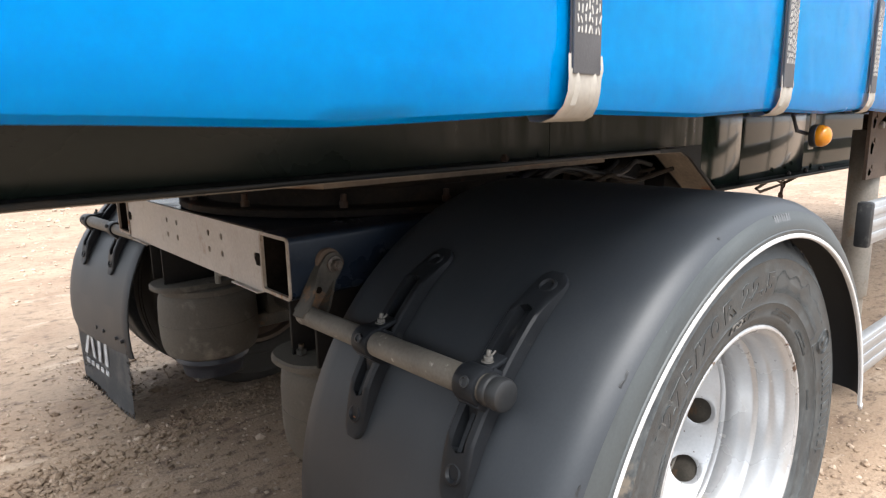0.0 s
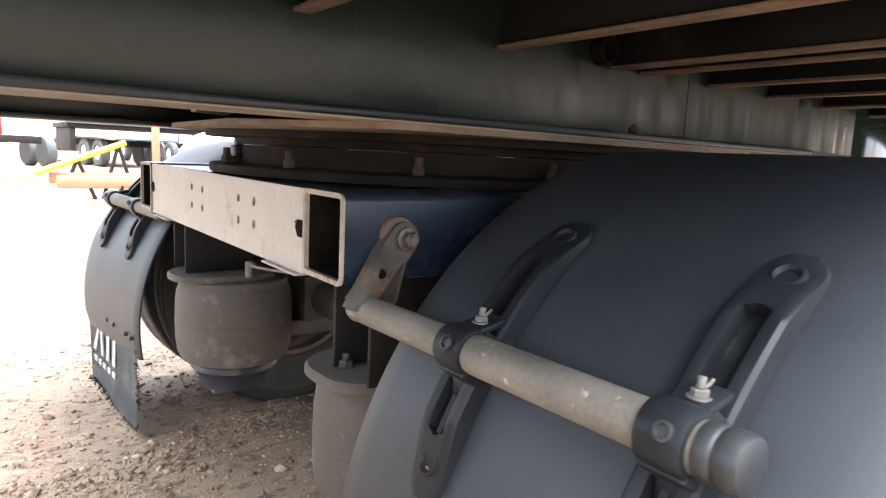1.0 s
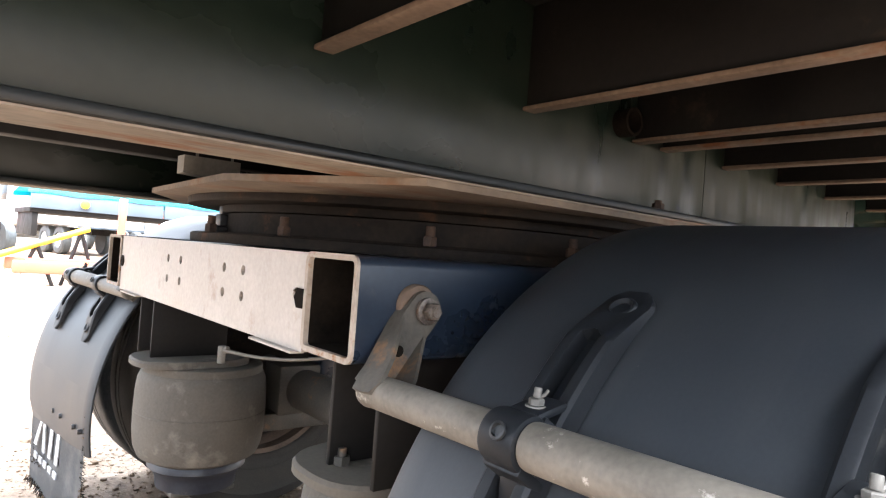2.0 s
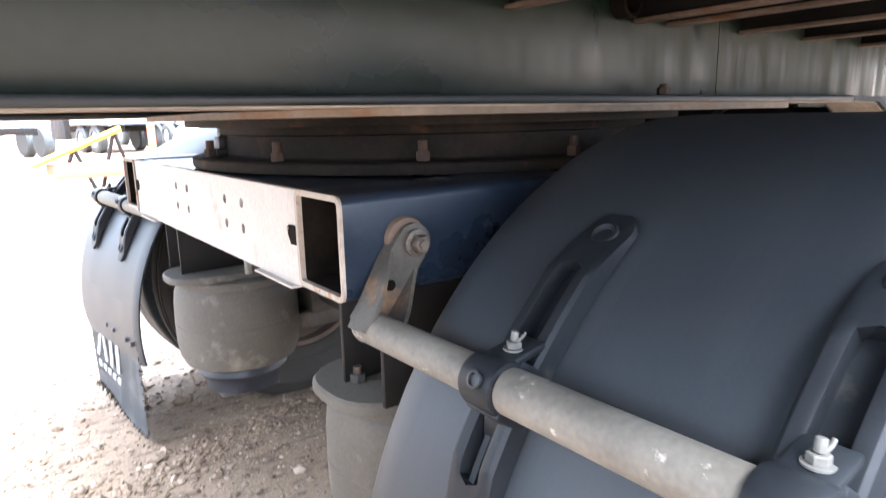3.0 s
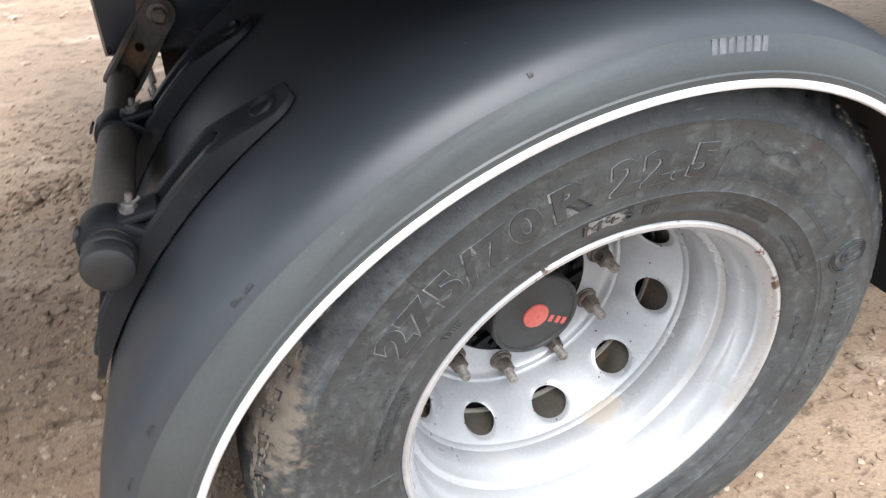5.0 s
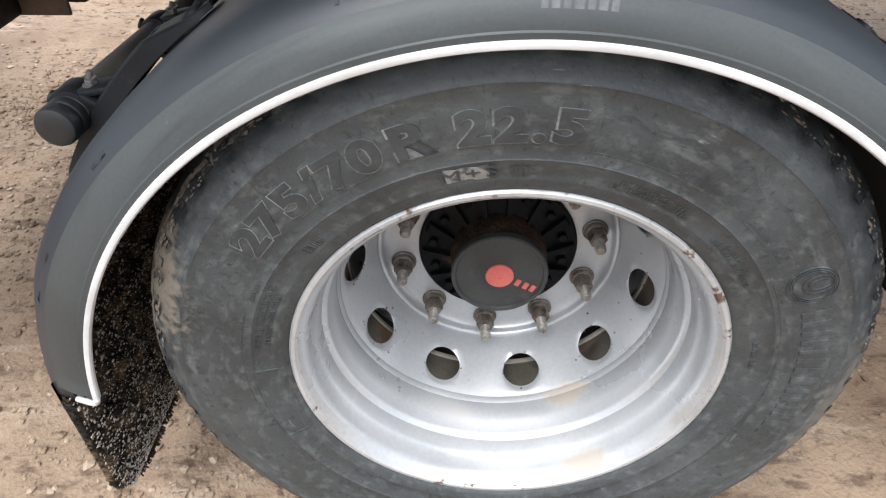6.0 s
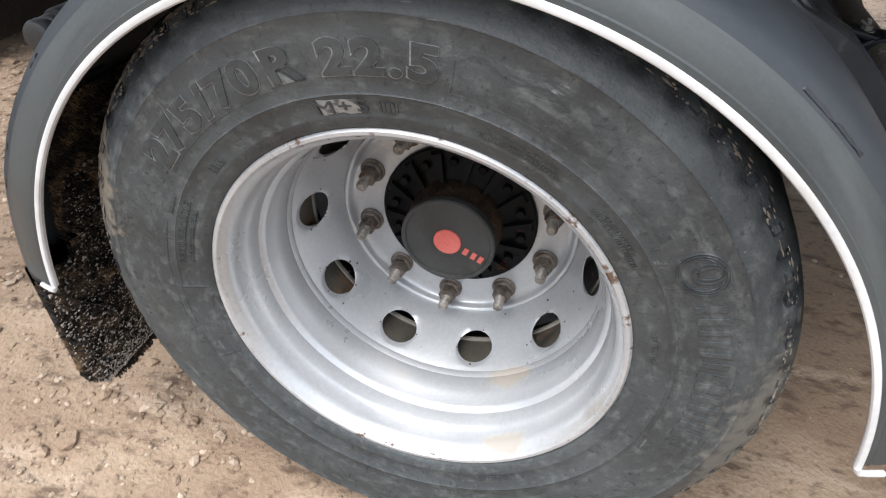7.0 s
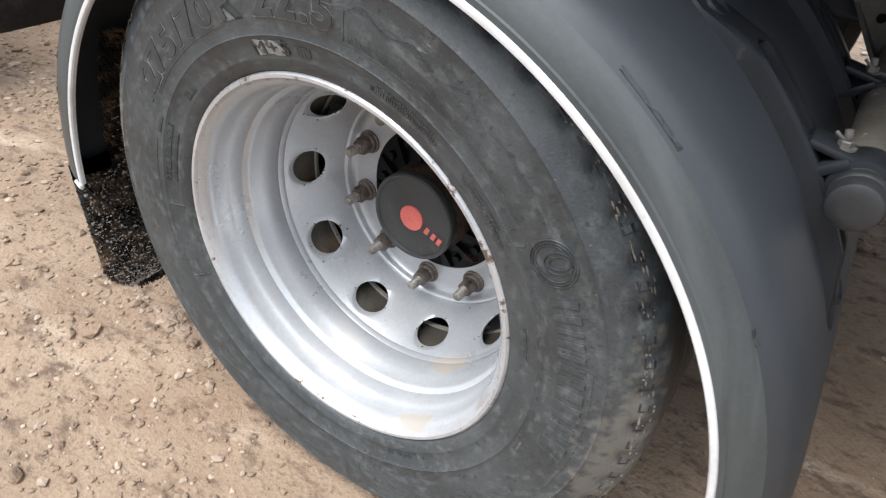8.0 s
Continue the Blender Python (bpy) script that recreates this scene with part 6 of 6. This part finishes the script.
# side sill, curtain, straps
for side in (0, 1):
    def sy(v):
        return 2 * MID - v if side else v
    bm = bm_new()
    a, b = sorted((sy(0.232), sy(0.258)))
    box(bm, X0, X1, a, b, 1.2, 1.41, 0.004)
    a, b = sorted((sy(0.212), sy(0.26)))
    part("side_sill", skewed(bm), M_CROSS, trailer, "dark side sill")
    bm = bm_new()
    lift = 0.006
    prof = [(0.236, 1.196), (0.234, 1.18), (0.226, 1.171), (0.214, 1.169), (0.205, 1.174), (0.2, 1.186), (0.1985, 1.21)] + [(0.198, 1.24 + 0.06 * i) for i in range(25)]
    xs = [X0 + (X1 - X0) * i / 310 for i in range(311)]
    rows = []
    for x in xs:
        ph = (x + 0.65) / 0.622
        near = abs(ph - round(ph)) * 2
        puff = 0.01 * (1 - (1 - near) ** 2)
        row = []
        for y, z in prof:
            k = min(1, max(0, (z - 1.165) / 0.08))
            yv = y - puff * (0.45 + 0.55 * k) + 0.005 * noise.noise((x * 2.2, z * 3, 4)) * k
            zv = z + lift - (0.007 * near if z < 1.2 else 0) + 0.002 * noise.noise((x * 4, 1, 2))
            row.append(bm.verts.new((x, sy(yv), zv)))
        rows.append(row)
    for p, q in zip(rows, rows[1:]):
        for i in range(len(prof) - 1):
            bm.faces.new((p[i], p[i + 1], q[i + 1], q[i]))
    bmesh.ops.solidify(bm, geom=bm.faces[:], thickness=0.0015)
    part("side_curtain", skewed(bm), M_CURTAIN, trailer, "glossy blue tarpaulin side curtain")
    n = -3
    while -0.65 + 0.622 * n < X1 - 0.2:
        x = -0.65 + 0.622 * n
        n += 1
        if x < -0.7:
            continue
        if side and n % 3:
            continue
        bm = bm_new()
        a, b = sorted((sy(0.1885), sy(0.1915)))
        box(bm, x - 0.024, x + 0.024, a, b, 1.213, 2.6, 0.0008)
        a, b = sorted((sy(0.1845), sy(0.188)))
        box(bm, x - 0.0245, x + 0.0245, a, b, 1.213, 1.42, 0.0012)
        st = part("strap", skewed(bm), M_WEB, trailer, "dark grey webbing strap with pale stitching")
        if not side:
            bm = bm_new()
            rnd = random.Random(n)
            for k in range(7):
                u = x - 0.019 + 0.0063 * k
                z = 1.252
                while z < 1.4:
                    h = rnd.uniform(0.005, 0.009)
                    box(bm, u - 0.0008, u + 0.0008, 0.1836, 0.1846, z, z + h, 0, Matrix.Translation((u, 0, z)) @ pose(0, 0, 0, 0, rnd.uniform(-25, 25), 0) @ Matrix.Translation((-u, 0, -z)))
                    z += h + 0.003
            part("stitching", skewed(bm), M_STITCH, st, "pale zigzag stitching")
        bm = bm_new()
        hook = [(0.187, 1.222), (0.186, 1.208), (0.187, 1.199), (0.188, 1.186), (0.192, 1.173), (0.201, 1.162), (0.214, 1.157), (0.23, 1.158), (0.238, 1.166)]
        ws = [0.031, 0.032, 0.03, 0.03, 0.032, 0.036, 0.039, 0.039, 0.036]
        us = [-1, -0.85, -0.62, -0.5, -0.36, 0, 0.36, 0.5, 0.62, 0.85, 1]
        emb = [0.0, 0.0, 0.0, -0.004, 0.0, 0.0, 0.0, -0.004, 0.0, 0.0, 0.0]
        rows = []
        for i, ((y, z), w) in enumerate(zip(hook, ws)):
            rows.append([bm.verts.new((x + w * u, sy(y + (e if 2 <= i <= 4 else 0)), z + 0.01)) for u, e in zip(us, emb)])
        for i, (p, q) in enumerate(zip(rows, rows[1:])):
            for k in range(10):
                if i == 0 and 1 <= k <= 8:
                    continue
                bm.faces.new((p[k], p[k + 1], q[k + 1], q[k]))
        bmesh.ops.solidify(bm, geom=bm.faces[:], thickness=-0.0045)
        bmesh.ops.remove_doubles(bm, verts=bm.verts, dist=1e-5)
        part("hook", skewed(bm), M_BUCKLE, st, "worn grey steel hook under the sill")

# roof and end walls that close the load space
bm = bm_new()
box(bm, X0, X1, 0.24, 2 * MID - 0.24, 2.69, 2.72, 0.005)
part("roof", skewed(bm), M_PAINTWHITE, trailer, "white tarpaulin roof")
for x in (X0 - 0.035, X1 + 0.003):
    bm = bm_new()
    box(bm, x, x + 0.03, 0.27, 2 * MID - 0.27, 1.2, 2.685, 0.004)
    part("end_wall", skewed(bm), M_PAINTWHITE, trailer)

# side marker lamp on a small bracket under the sill
lamp = empty("side_marker_lamp", (0.385, 0.255, 1.12))
tagged(lamp, "amber side marker lamp hanging under the trailer sill", "marker lamp")
lx, ly, lz = 0.385, 0.255, 1.12
bm = bm_new()
box(bm, lx - 0.012, lx + 0.012, ly + 0.012, ly + 0.016, lz - 0.03, lz + 0.09, 0.001)
part("bracket", bm, M_LEG, lamp)
bm = bm_new()
spin(bm, (lx, ly + 0.012, lz), (lx, 0, lz), [(0.014, 0), (0.024, 0.0), (0.025, 0.003), (0.025, 0.012), (0.023, 0.014)], 32, False, True)
part("housing", bm, M_BLACK, lamp)
bm = bm_new()
spin(bm, (lx, ly - 0.001, lz), (lx, 0, lz), [(0.0235, 0), (0.024, 0.006), (0.023, 0.012), (0.02, 0.018), (0.014, 0.023), (0.006, 0.025)], 32, True, True)
part("lens", bm, M_AMBER, lamp, "amber lens")
bm = bm_new()
sweep(bm, [(lx - 0.01, ly + 0.02, lz + 0.005), (lx - 0.04, ly + 0.03, lz + 0.012), (lx - 0.055, ly + 0.035, lz + 0.045), (lx - 0.035, ly + 0.035, lz + 0.075), (lx - 0.01, ly + 0.04, lz + 0.09)], 0.0045)
part("cable", bm, M_BLACK, lamp)

# landing leg with its mounting plate
leg = empty("landing_leg", (1.78, 0.56, 0.1))
tagged(leg, "dirty grey landing leg bolted to a brown rusty plate", "landing leg")
bm = bm_new()
rod(bm, (1.78, 0.56, 0.42), (1.78, 0.56, 1.1), 0.055, 28, 0.004)
part("outer_tube", bm, M_LEG, leg)
bm = bm_new()
rod(bm, (1.78, 0.56, 0.16), (1.78, 0.56, 0.43), 0.044, 24)
part("inner_tube", bm, M_LEG, leg)
bm = bm_new()
box(bm, 1.65, 1.91, 0.46, 0.66, 0.13, 0.16, 0.008)
part("foot", bm, M_BROWN, leg)
bm = bm_new()
plate_holes(bm, [1.56, 1.6, 1.63, 1.72, 1.75, 1.84, 1.87, 1.92], [0.92, 0.95, 0.98, 1.05, 1.08, 1.14, 1.17, 1.2], {(1, 1): 0.009, (1, 3): 0.009, (3, 5): 0.009, (5, 1): 0.009, (1, 5): 0.009}, lambda u, v, d: (u, 0.49 + d, v), 0.012)
box(bm, 1.9, 1.912, 0.503, 0.62, 0.96, 1.16, 0.002)
part("mounting_plate", bm, M_BROWN, leg, "brown rusty mounting plate")
for hx, hz in ((1.8, 0.965), (1.87, 1.06), (1.66, 1.12)):
    bm = bm_new()
    hexnut(bm, (hx, 0.49, hz), (hx, 0.476, hz), 0.026)
    part("plate_bolt", bm, M_LEG, leg)

# side guard rails
guard = empty("side_guard", (2.5, 0.28, 0.7))
tagged(guard, "dull aluminium side guard rails with black end caps", "side guard")
for z in (0.86, 0.45):
    bm = bm_new()
    box(bm, 0.865, 6.5, 0.265, 0.297, z - 0.06, z + 0.06, 0.006)
    for k in (-0.035, 0.0, 0.035):
        box(bm, 0.865, 6.5, 0.261, 0.266, z + k - 0.011, z + k + 0.011, 0.003)
    rl = part("guard_rail", bm, M_ALU, guard)
    bm = bm_new()
    box(bm, 0.84, 0.867, 0.26, 0.3, z - 0.065, z + 0.065, 0.008)
    part("end_cap", bm, M_CAP, rl, "dark plastic end cap")
for x in (1.5, 3.2, 5.0):
    bm = bm_new()
    box(bm, x - 0.03, x + 0.03, 0.298, 0.34, 0.38, 1.2, 0.006)
    part("guard_post", bm, M_LEG, guard)

# pulling hook with a short chain behind the leg
chain = trailer
bm = bm_new()
sweep(bm, [(2.42, 0.99, 0.88), (2.42, 1.12, 0.8), (2.3, 1.12, 0.84), (2.1, 1.12, 0.8), (2.15, 1.12, 0.78), (2.42, 1.12, 0.8), (2.36, 1.12, 0.5)], 0.008, 8)
part("hook_rod", bm, M_BROWN, chain)
for k in range(9):
    bm = bm_new()
    z = 0.8 - 0.03 * k
    sweep(bm, [(2.4 - 0.01 * k + (0.01 * math.cos(a) if k % 2 else 0), 1.11 + (0 if k % 2 else 0.01 * math.cos(a)), z + 0.02 * math.sin(a)) for a in [i * math.pi / 5 for i in range(11)]], 0.004, 6)
    part("link", bm, M_BROWN, chain)


# ---- the yard beyond ----
def lorry(x, y, turn, paint, length=7.0, label="", box_paint=None):
    """A parked lorry: cab with windows, chassis, wheels, and a body or bare frame behind."""
    lo = empty("lorry", (0, 0, 0))
    tagged(lo, label, "lorry", "parked lorries")
    def P(name, bm, m, lb=""):
        return part(name, bm, m, lo, lb)
    bm = bm_new()
    box(bm, -1.22, 1.22, 0, 2.1, 0.9, 3.3, 0.14, None, 3)
    box(bm, -1.2, 1.2, -0.12, 0.3, 0.4, 0.95, 0.06)
    P("cab", bm, paint)
    bm = bm_new()
    box(bm, -1.08, 1.08, -0.012, 0.05, 1.95, 2.85, 0.03)
    P("windscreen", bm, M_GLASS)
    for s in (-1, 1):
        bm = bm_new()
        box(bm, s * 1.2 - 0.03, s * 1.2 + 0.03, 0.45, 1.45, 1.9, 2.75, 0.02)
        P("side_window", bm, M_GLASS)
        bm = bm_new()
        box(bm, s * 0.95 - 0.14, s * 0.95 + 0.14, -0.16, -0.1, 0.6, 0.8, 0.02)
        P("headlight", bm, M_PAINTWHITE)
        bm = bm_new()
        box(bm, s * 0.45 - 0.06, s * 0.45 + 0.06, 0.6, length, 0.75, 0.98, 0.01)
        P("chassis_rail", bm, M_CROSS)
        for wy in (0.95, length - 2.2, length - 0.9):
            bm = bm_new()
            spin(bm, (s * 0.85, wy, 0.5), (s * 2, wy, 0.5), [(0.2, 0), (0.45, 0.0), (0.5, 0.05), (0.5, 0.25), (0.45, 0.3), (0.29, 0.31), (0.26, 0.26), (0.1, 0.24)], 28, True, True)
            P("wheel", bm, M_TYRE)
            bm = bm_new()
            spin(bm, (s * 1.09, wy, 0.5), (s * 2, wy, 0.5), [(0.25, 0), (0.25, 0.03), (0.12, 0.04), (0.1, 0.08)], 20, True, True)
            part("wheel_hub", bm, M_PAINTWHITE, lo)
    if box_paint:
        bm = bm_new()
        box(bm, -1.25, 1.25, 2.3, length + 0.4, 1.05, 3.7, 0.03)
        P("load_body", bm, box_paint)
    lo.matrix_basis = Matrix.Translation((x, y, 0)) @ pose(0, 0, 0, 0, 0, turn)
    return lo


lorry(-1.6, 30, 197, M_PAINTRED, 7.0, "red lorry cab parked far across the yard")
lorry(2.6, 33, 192, M_PAINTWHITE, 7.5, "white lorry parked far across the yard", M_PAINTWHITE)
lorry(6.2, 36, 190, M_STEELBLUE, 7.0, "grey lorry parked far across the yard")
lorry(-6.5, 31, 196, M_PAINTWHITE, 7.0, "white lorry with bare chassis parked far off")
lorry(10.5, 38, 186, M_PAINTRED, 7.0, "red and white lorry parked far off", M_PAINTWHITE)

flat = empty("flatbed_trailer", (4.6, 15.5, 0))
tagged(flat, "flatbed trailer with a turquoise cover on blue-grey side boards", "flatbed trailer")
for k in range(4):
    bm = bm_new()
    box(bm, 0.6 + k * 2.4, 2.97 + k * 2.4, 14.4, 14.46, 1.28, 1.56, 0.01)
    part("side_board", bm, M_STEELBLUE, flat)
bm = bm_new()
box(bm, 0.6, 10.2, 14.46, 16.9, 1.2, 1.3, 0.01)
part("deck", bm, M_CROSS, flat)
bm = bm_new()
rows = []
for i in range(41):
    x = 0.55 + 9.7 * i / 40
    rows.append([bm.verts.new((x, y, z + 0.02 * math.sin(i * 1.3))) for y, z in ((14.38, 1.57), (14.42, 1.66), (15.6, 1.74), (16.9, 1.66), (16.95, 1.57))])
for p, q in zip(rows, rows[1:]):
    for k in range(4):
        bm.faces.new((p[k], p[k + 1], q[k + 1], q[k]))
bmesh.ops.solidify(bm, geom=bm.faces[:], thickness=0.01)
part("cover", bm, M_TURQ, flat, "turquoise tarpaulin cover")
for x in (7.6, 8.9):
    for y in (14.5, 16.6):
        bm = bm_new()
        spin(bm, (x, y, 0.48), (x, y + 0.3, 0.48), [(0.1, 0), (0.4, 0.0), (0.48, 0.05), (0.48, 0.25), (0.4, 0.3), (0.1, 0.3)], 28, True, True)
        part("wheel", bm, M_TYRE, flat)
bm = bm_new()
box(bm, 0.65, 0.75, 14.5, 16.8, 0.75, 1.2, 0.01)
part("rear_beam", bm, M_CROSS, flat)
bm = bm_new()
spin(bm, (1.5, 14.36, 1.42), (1.5, 14, 1.42), [(0.08, 0), (0.08, 0.02), (0.05, 0.03)], 20, True, True)
part("reflector", bm, M_PAINTYELLOW, flat, "yellow reflector")

boom = empty("yellow_boom", (0.5, 12, 0))
tagged(boom, "yellow painted steel boom lying on trestles", "boom")
bm = bm_new()
rod(bm, (-0.15, 11.9, 0.42), (1.2, 12.2, 0.95), 0.05, 20)
part("boom_tube", bm, M_PAINTYELLOW, boom)
for t in (0.45, 0.92):
    bm = bm_new()
    x, y, z = -0.15 + 1.35 * t, 11.9 + 0.3 * t, 0.42 + 0.53 * t
    for s in (-1, 1):
        rod(bm, (x + 0.25 * s, y, 0), (x, y, z), 0.03, 10)
    part("trestle", bm, M_CROSS, boom)

frame_thing = empty("red_steel_frame", (1.2, 11, 0))
tagged(frame_thing, "orange-red painted steel frame standing on low blocks", "steel frame")
bm = bm_new()
box(bm, 0.05, 2.2, 10.9, 11.02, 0.26, 0.44, 0.02)
box(bm, 0.05, 2.2, 12.0, 12.12, 0.26, 0.44, 0.02)
part("long_beam", bm, M_PAINTORANGE, frame_thing)
bm = bm_new()
box(bm, 0.3, 0.42, 11.02, 12.0, 0.28, 0.42, 0.01)
box(bm, 1.9, 2.02, 11.02, 12.0, 0.28, 0.42, 0.01)
part("cross_beam", bm, M_PAINTORANGE, frame_thing)
bm = bm_new()
box(bm, 1.36, 1.46, 10.9, 11.0, 0.44, 1.45, 0.01)
part("upright", bm, M_PAINTORANGE, frame_thing)
for x in (0.15, 1.7):
    bm = bm_new()
    box(bm, x, x + 0.3, 10.85, 11.1, -0.02, 0.26, 0.02)
    part("block", bm, M_LEG, frame_thing)
    bm = bm_new()
    box(bm, x, x + 0.3, 11.9, 12.2, -0.02, 0.26, 0.02)
    part("block", bm, M_LEG, frame_thing)

tank = empty("white_tank", (2.4, 9.4, 0))
tagged(tank, "white rounded tank lying behind the dolly", "tank")
bm = bm_new()
spin(bm, (1.3, 8.8, 0.72), (3.6, 10.0, 0.72), [(0.0, 0), (0.3, 0.1), (0.42, 0.3), (0.5, 0.6), (0.54, 1.0), (0.54, 2.3), (0.5, 2.47), (0.35, 2.56), (0.0, 2.6)], 40)
bmesh.ops.remove_doubles(bm, verts=bm.verts, dist=1e-4)
part("shell", bm, M_PAINTWHITE, tank)
for t in (0.9, 2.0):
    bm = bm_new()
    box(bm, 1.3 + 0.887 * t - 0.1, 1.3 + 0.887 * t + 0.1, 8.8 + 0.46 * t - 0.4, 8.8 + 0.46 * t + 0.4, -0.02, 0.32, 0.02)
    part("cradle", bm, M_CROSS, tank)

bm = bm_new()
for i in range(420):
    rx, ry = random.uniform(-8, 6), random.uniform(14.5, 18)
    for _ in range(6):
        a, h = random.uniform(0, 6.28), random.uniform(0.05, 0.22)
        p = Vector((rx + random.uniform(-0.2, 0.2), ry + random.uniform(-0.2, 0.2), -0.01))
        d = Vector((math.cos(a), math.sin(a), 0)) * 0.02
        bm.faces.new([bm.verts.new(q) for q in (p - d, p + d, p + Vector((math.cos(a) * 0.06, math.sin(a) * 0.06, h)))])
tagged(part("dry_grass", bm, M_GRASS, None, "tufts of dry green grass at the yard's edge", kind="stuff"), category="grass")

# rear end of another lorry, close behind the dolly
tow = empty("parked_lorry_rear", (-3.0, 1.1, 0.5))
tagged(tow, "dark rear end of a parked lorry with dusty tyres", "lorry")
for yy in (0.05, 0.4, 1.56, 1.9):
    bm = bm_new()
    spin(bm, (-2.75, yy, 0.5), (-2.75, yy + 1, 0.5), [(0.1, 0.0), (0.29, 0.0), (0.3, 0.03), (0.42, 0.0), (0.48, 0.03), (0.5, 0.08), (0.5, 0.22), (0.48, 0.27), (0.42, 0.3), (0.3, 0.27), (0.1, 0.27)], 40, True, True)
    part("tyre", bm, M_TYRE, tow)
for yy in (0.7, 1.5):
    bm = bm_new()
    box(bm, -7.5, -1.95, yy - 0.04, yy + 0.04, 0.76, 1.0, 0.01)
    part("chassis_rail", bm, M_CROSS, tow)
    bm = bm_new()
    box(bm, -1.99, -1.93, yy - 0.05, yy + 0.05, 0.42, 0.8, 0.005)
    part("bar_bracket", bm, M_CROSS, tow)
slant = Matrix.Translation((-1.35, 1.5, 0)) @ pose(0, 0, 0, 0, 0, 4)
bm = bm_new()
box(bm, -0.13, 0.0, -1.1, 0.0, 0.5, 0.615, 0.016, slant)
box(bm, -0.14, -0.018, -1.09, -0.03, 0.615, 0.9, 0.02, slant)
bar = part("underrun_bar", bm, M_TAIL, tow, "muddy black underrun bar across the lorry's tail")
for k, (z, d) in enumerate(((0.65, 0.006), (0.7, 0.008), (0.8, 0.006))):
    bm = bm_new()
    box(bm, -0.02, -0.018 + d, -1.05, -0.1, z, z + 0.014, 0.003, slant)
    part("rib", bm, M_TAIL, bar)
bm = bm_new()
box(bm, -0.03, 0.135, -0.012, 0.004, 0.5, 0.9, 0.004, slant)
part("bar_end", bm, M_BROWN, bar, "brown rusty end plate")
bm = bm_new()
box(bm, 0.12, 0.185, 0.006, 0.05, 0.53, 0.62, 0.012, slant)
box(bm, 0.13, 0.2, 0.006, 0.04, 0.6, 0.9, 0.006, slant)
part("bracket", bm, M_TAIL, bar)
for yy in (-0.84, -0.07):
    bm = bm_new()
    box(bm, -0.75, -0.1, yy - 0.04, yy + 0.04, 0.62, 0.86, 0.006, slant)
    part("bar_arm", bm, M_CROSS, tow)
bm = bm_new()
box(bm, -9.0, -3.3, -0.15, 2.25, 1.02, 1.2, 0.02)
part("load_floor", bm, M_CROSS, tow)

# shallow puddle on the yard
bm = bm_new()
ring_v = []
for i in range(40):
    a = 2 * math.pi * i / 40
    r = 0.3 * (1 + 0.35 * noise.noise((math.cos(a) * 1.5, math.sin(a) * 1.5, 8)))
    ring_v.append(bm.verts.new((-2.42 + 0.75 * r * math.cos(a), 2.33 + 0.42 * r * math.sin(a), 0.014)))
bm.faces.new(ring_v)
tagged(part("puddle", bm, M_WATER, None, "shallow muddy puddle reflecting the white sky", kind="structure"), category="puddle")
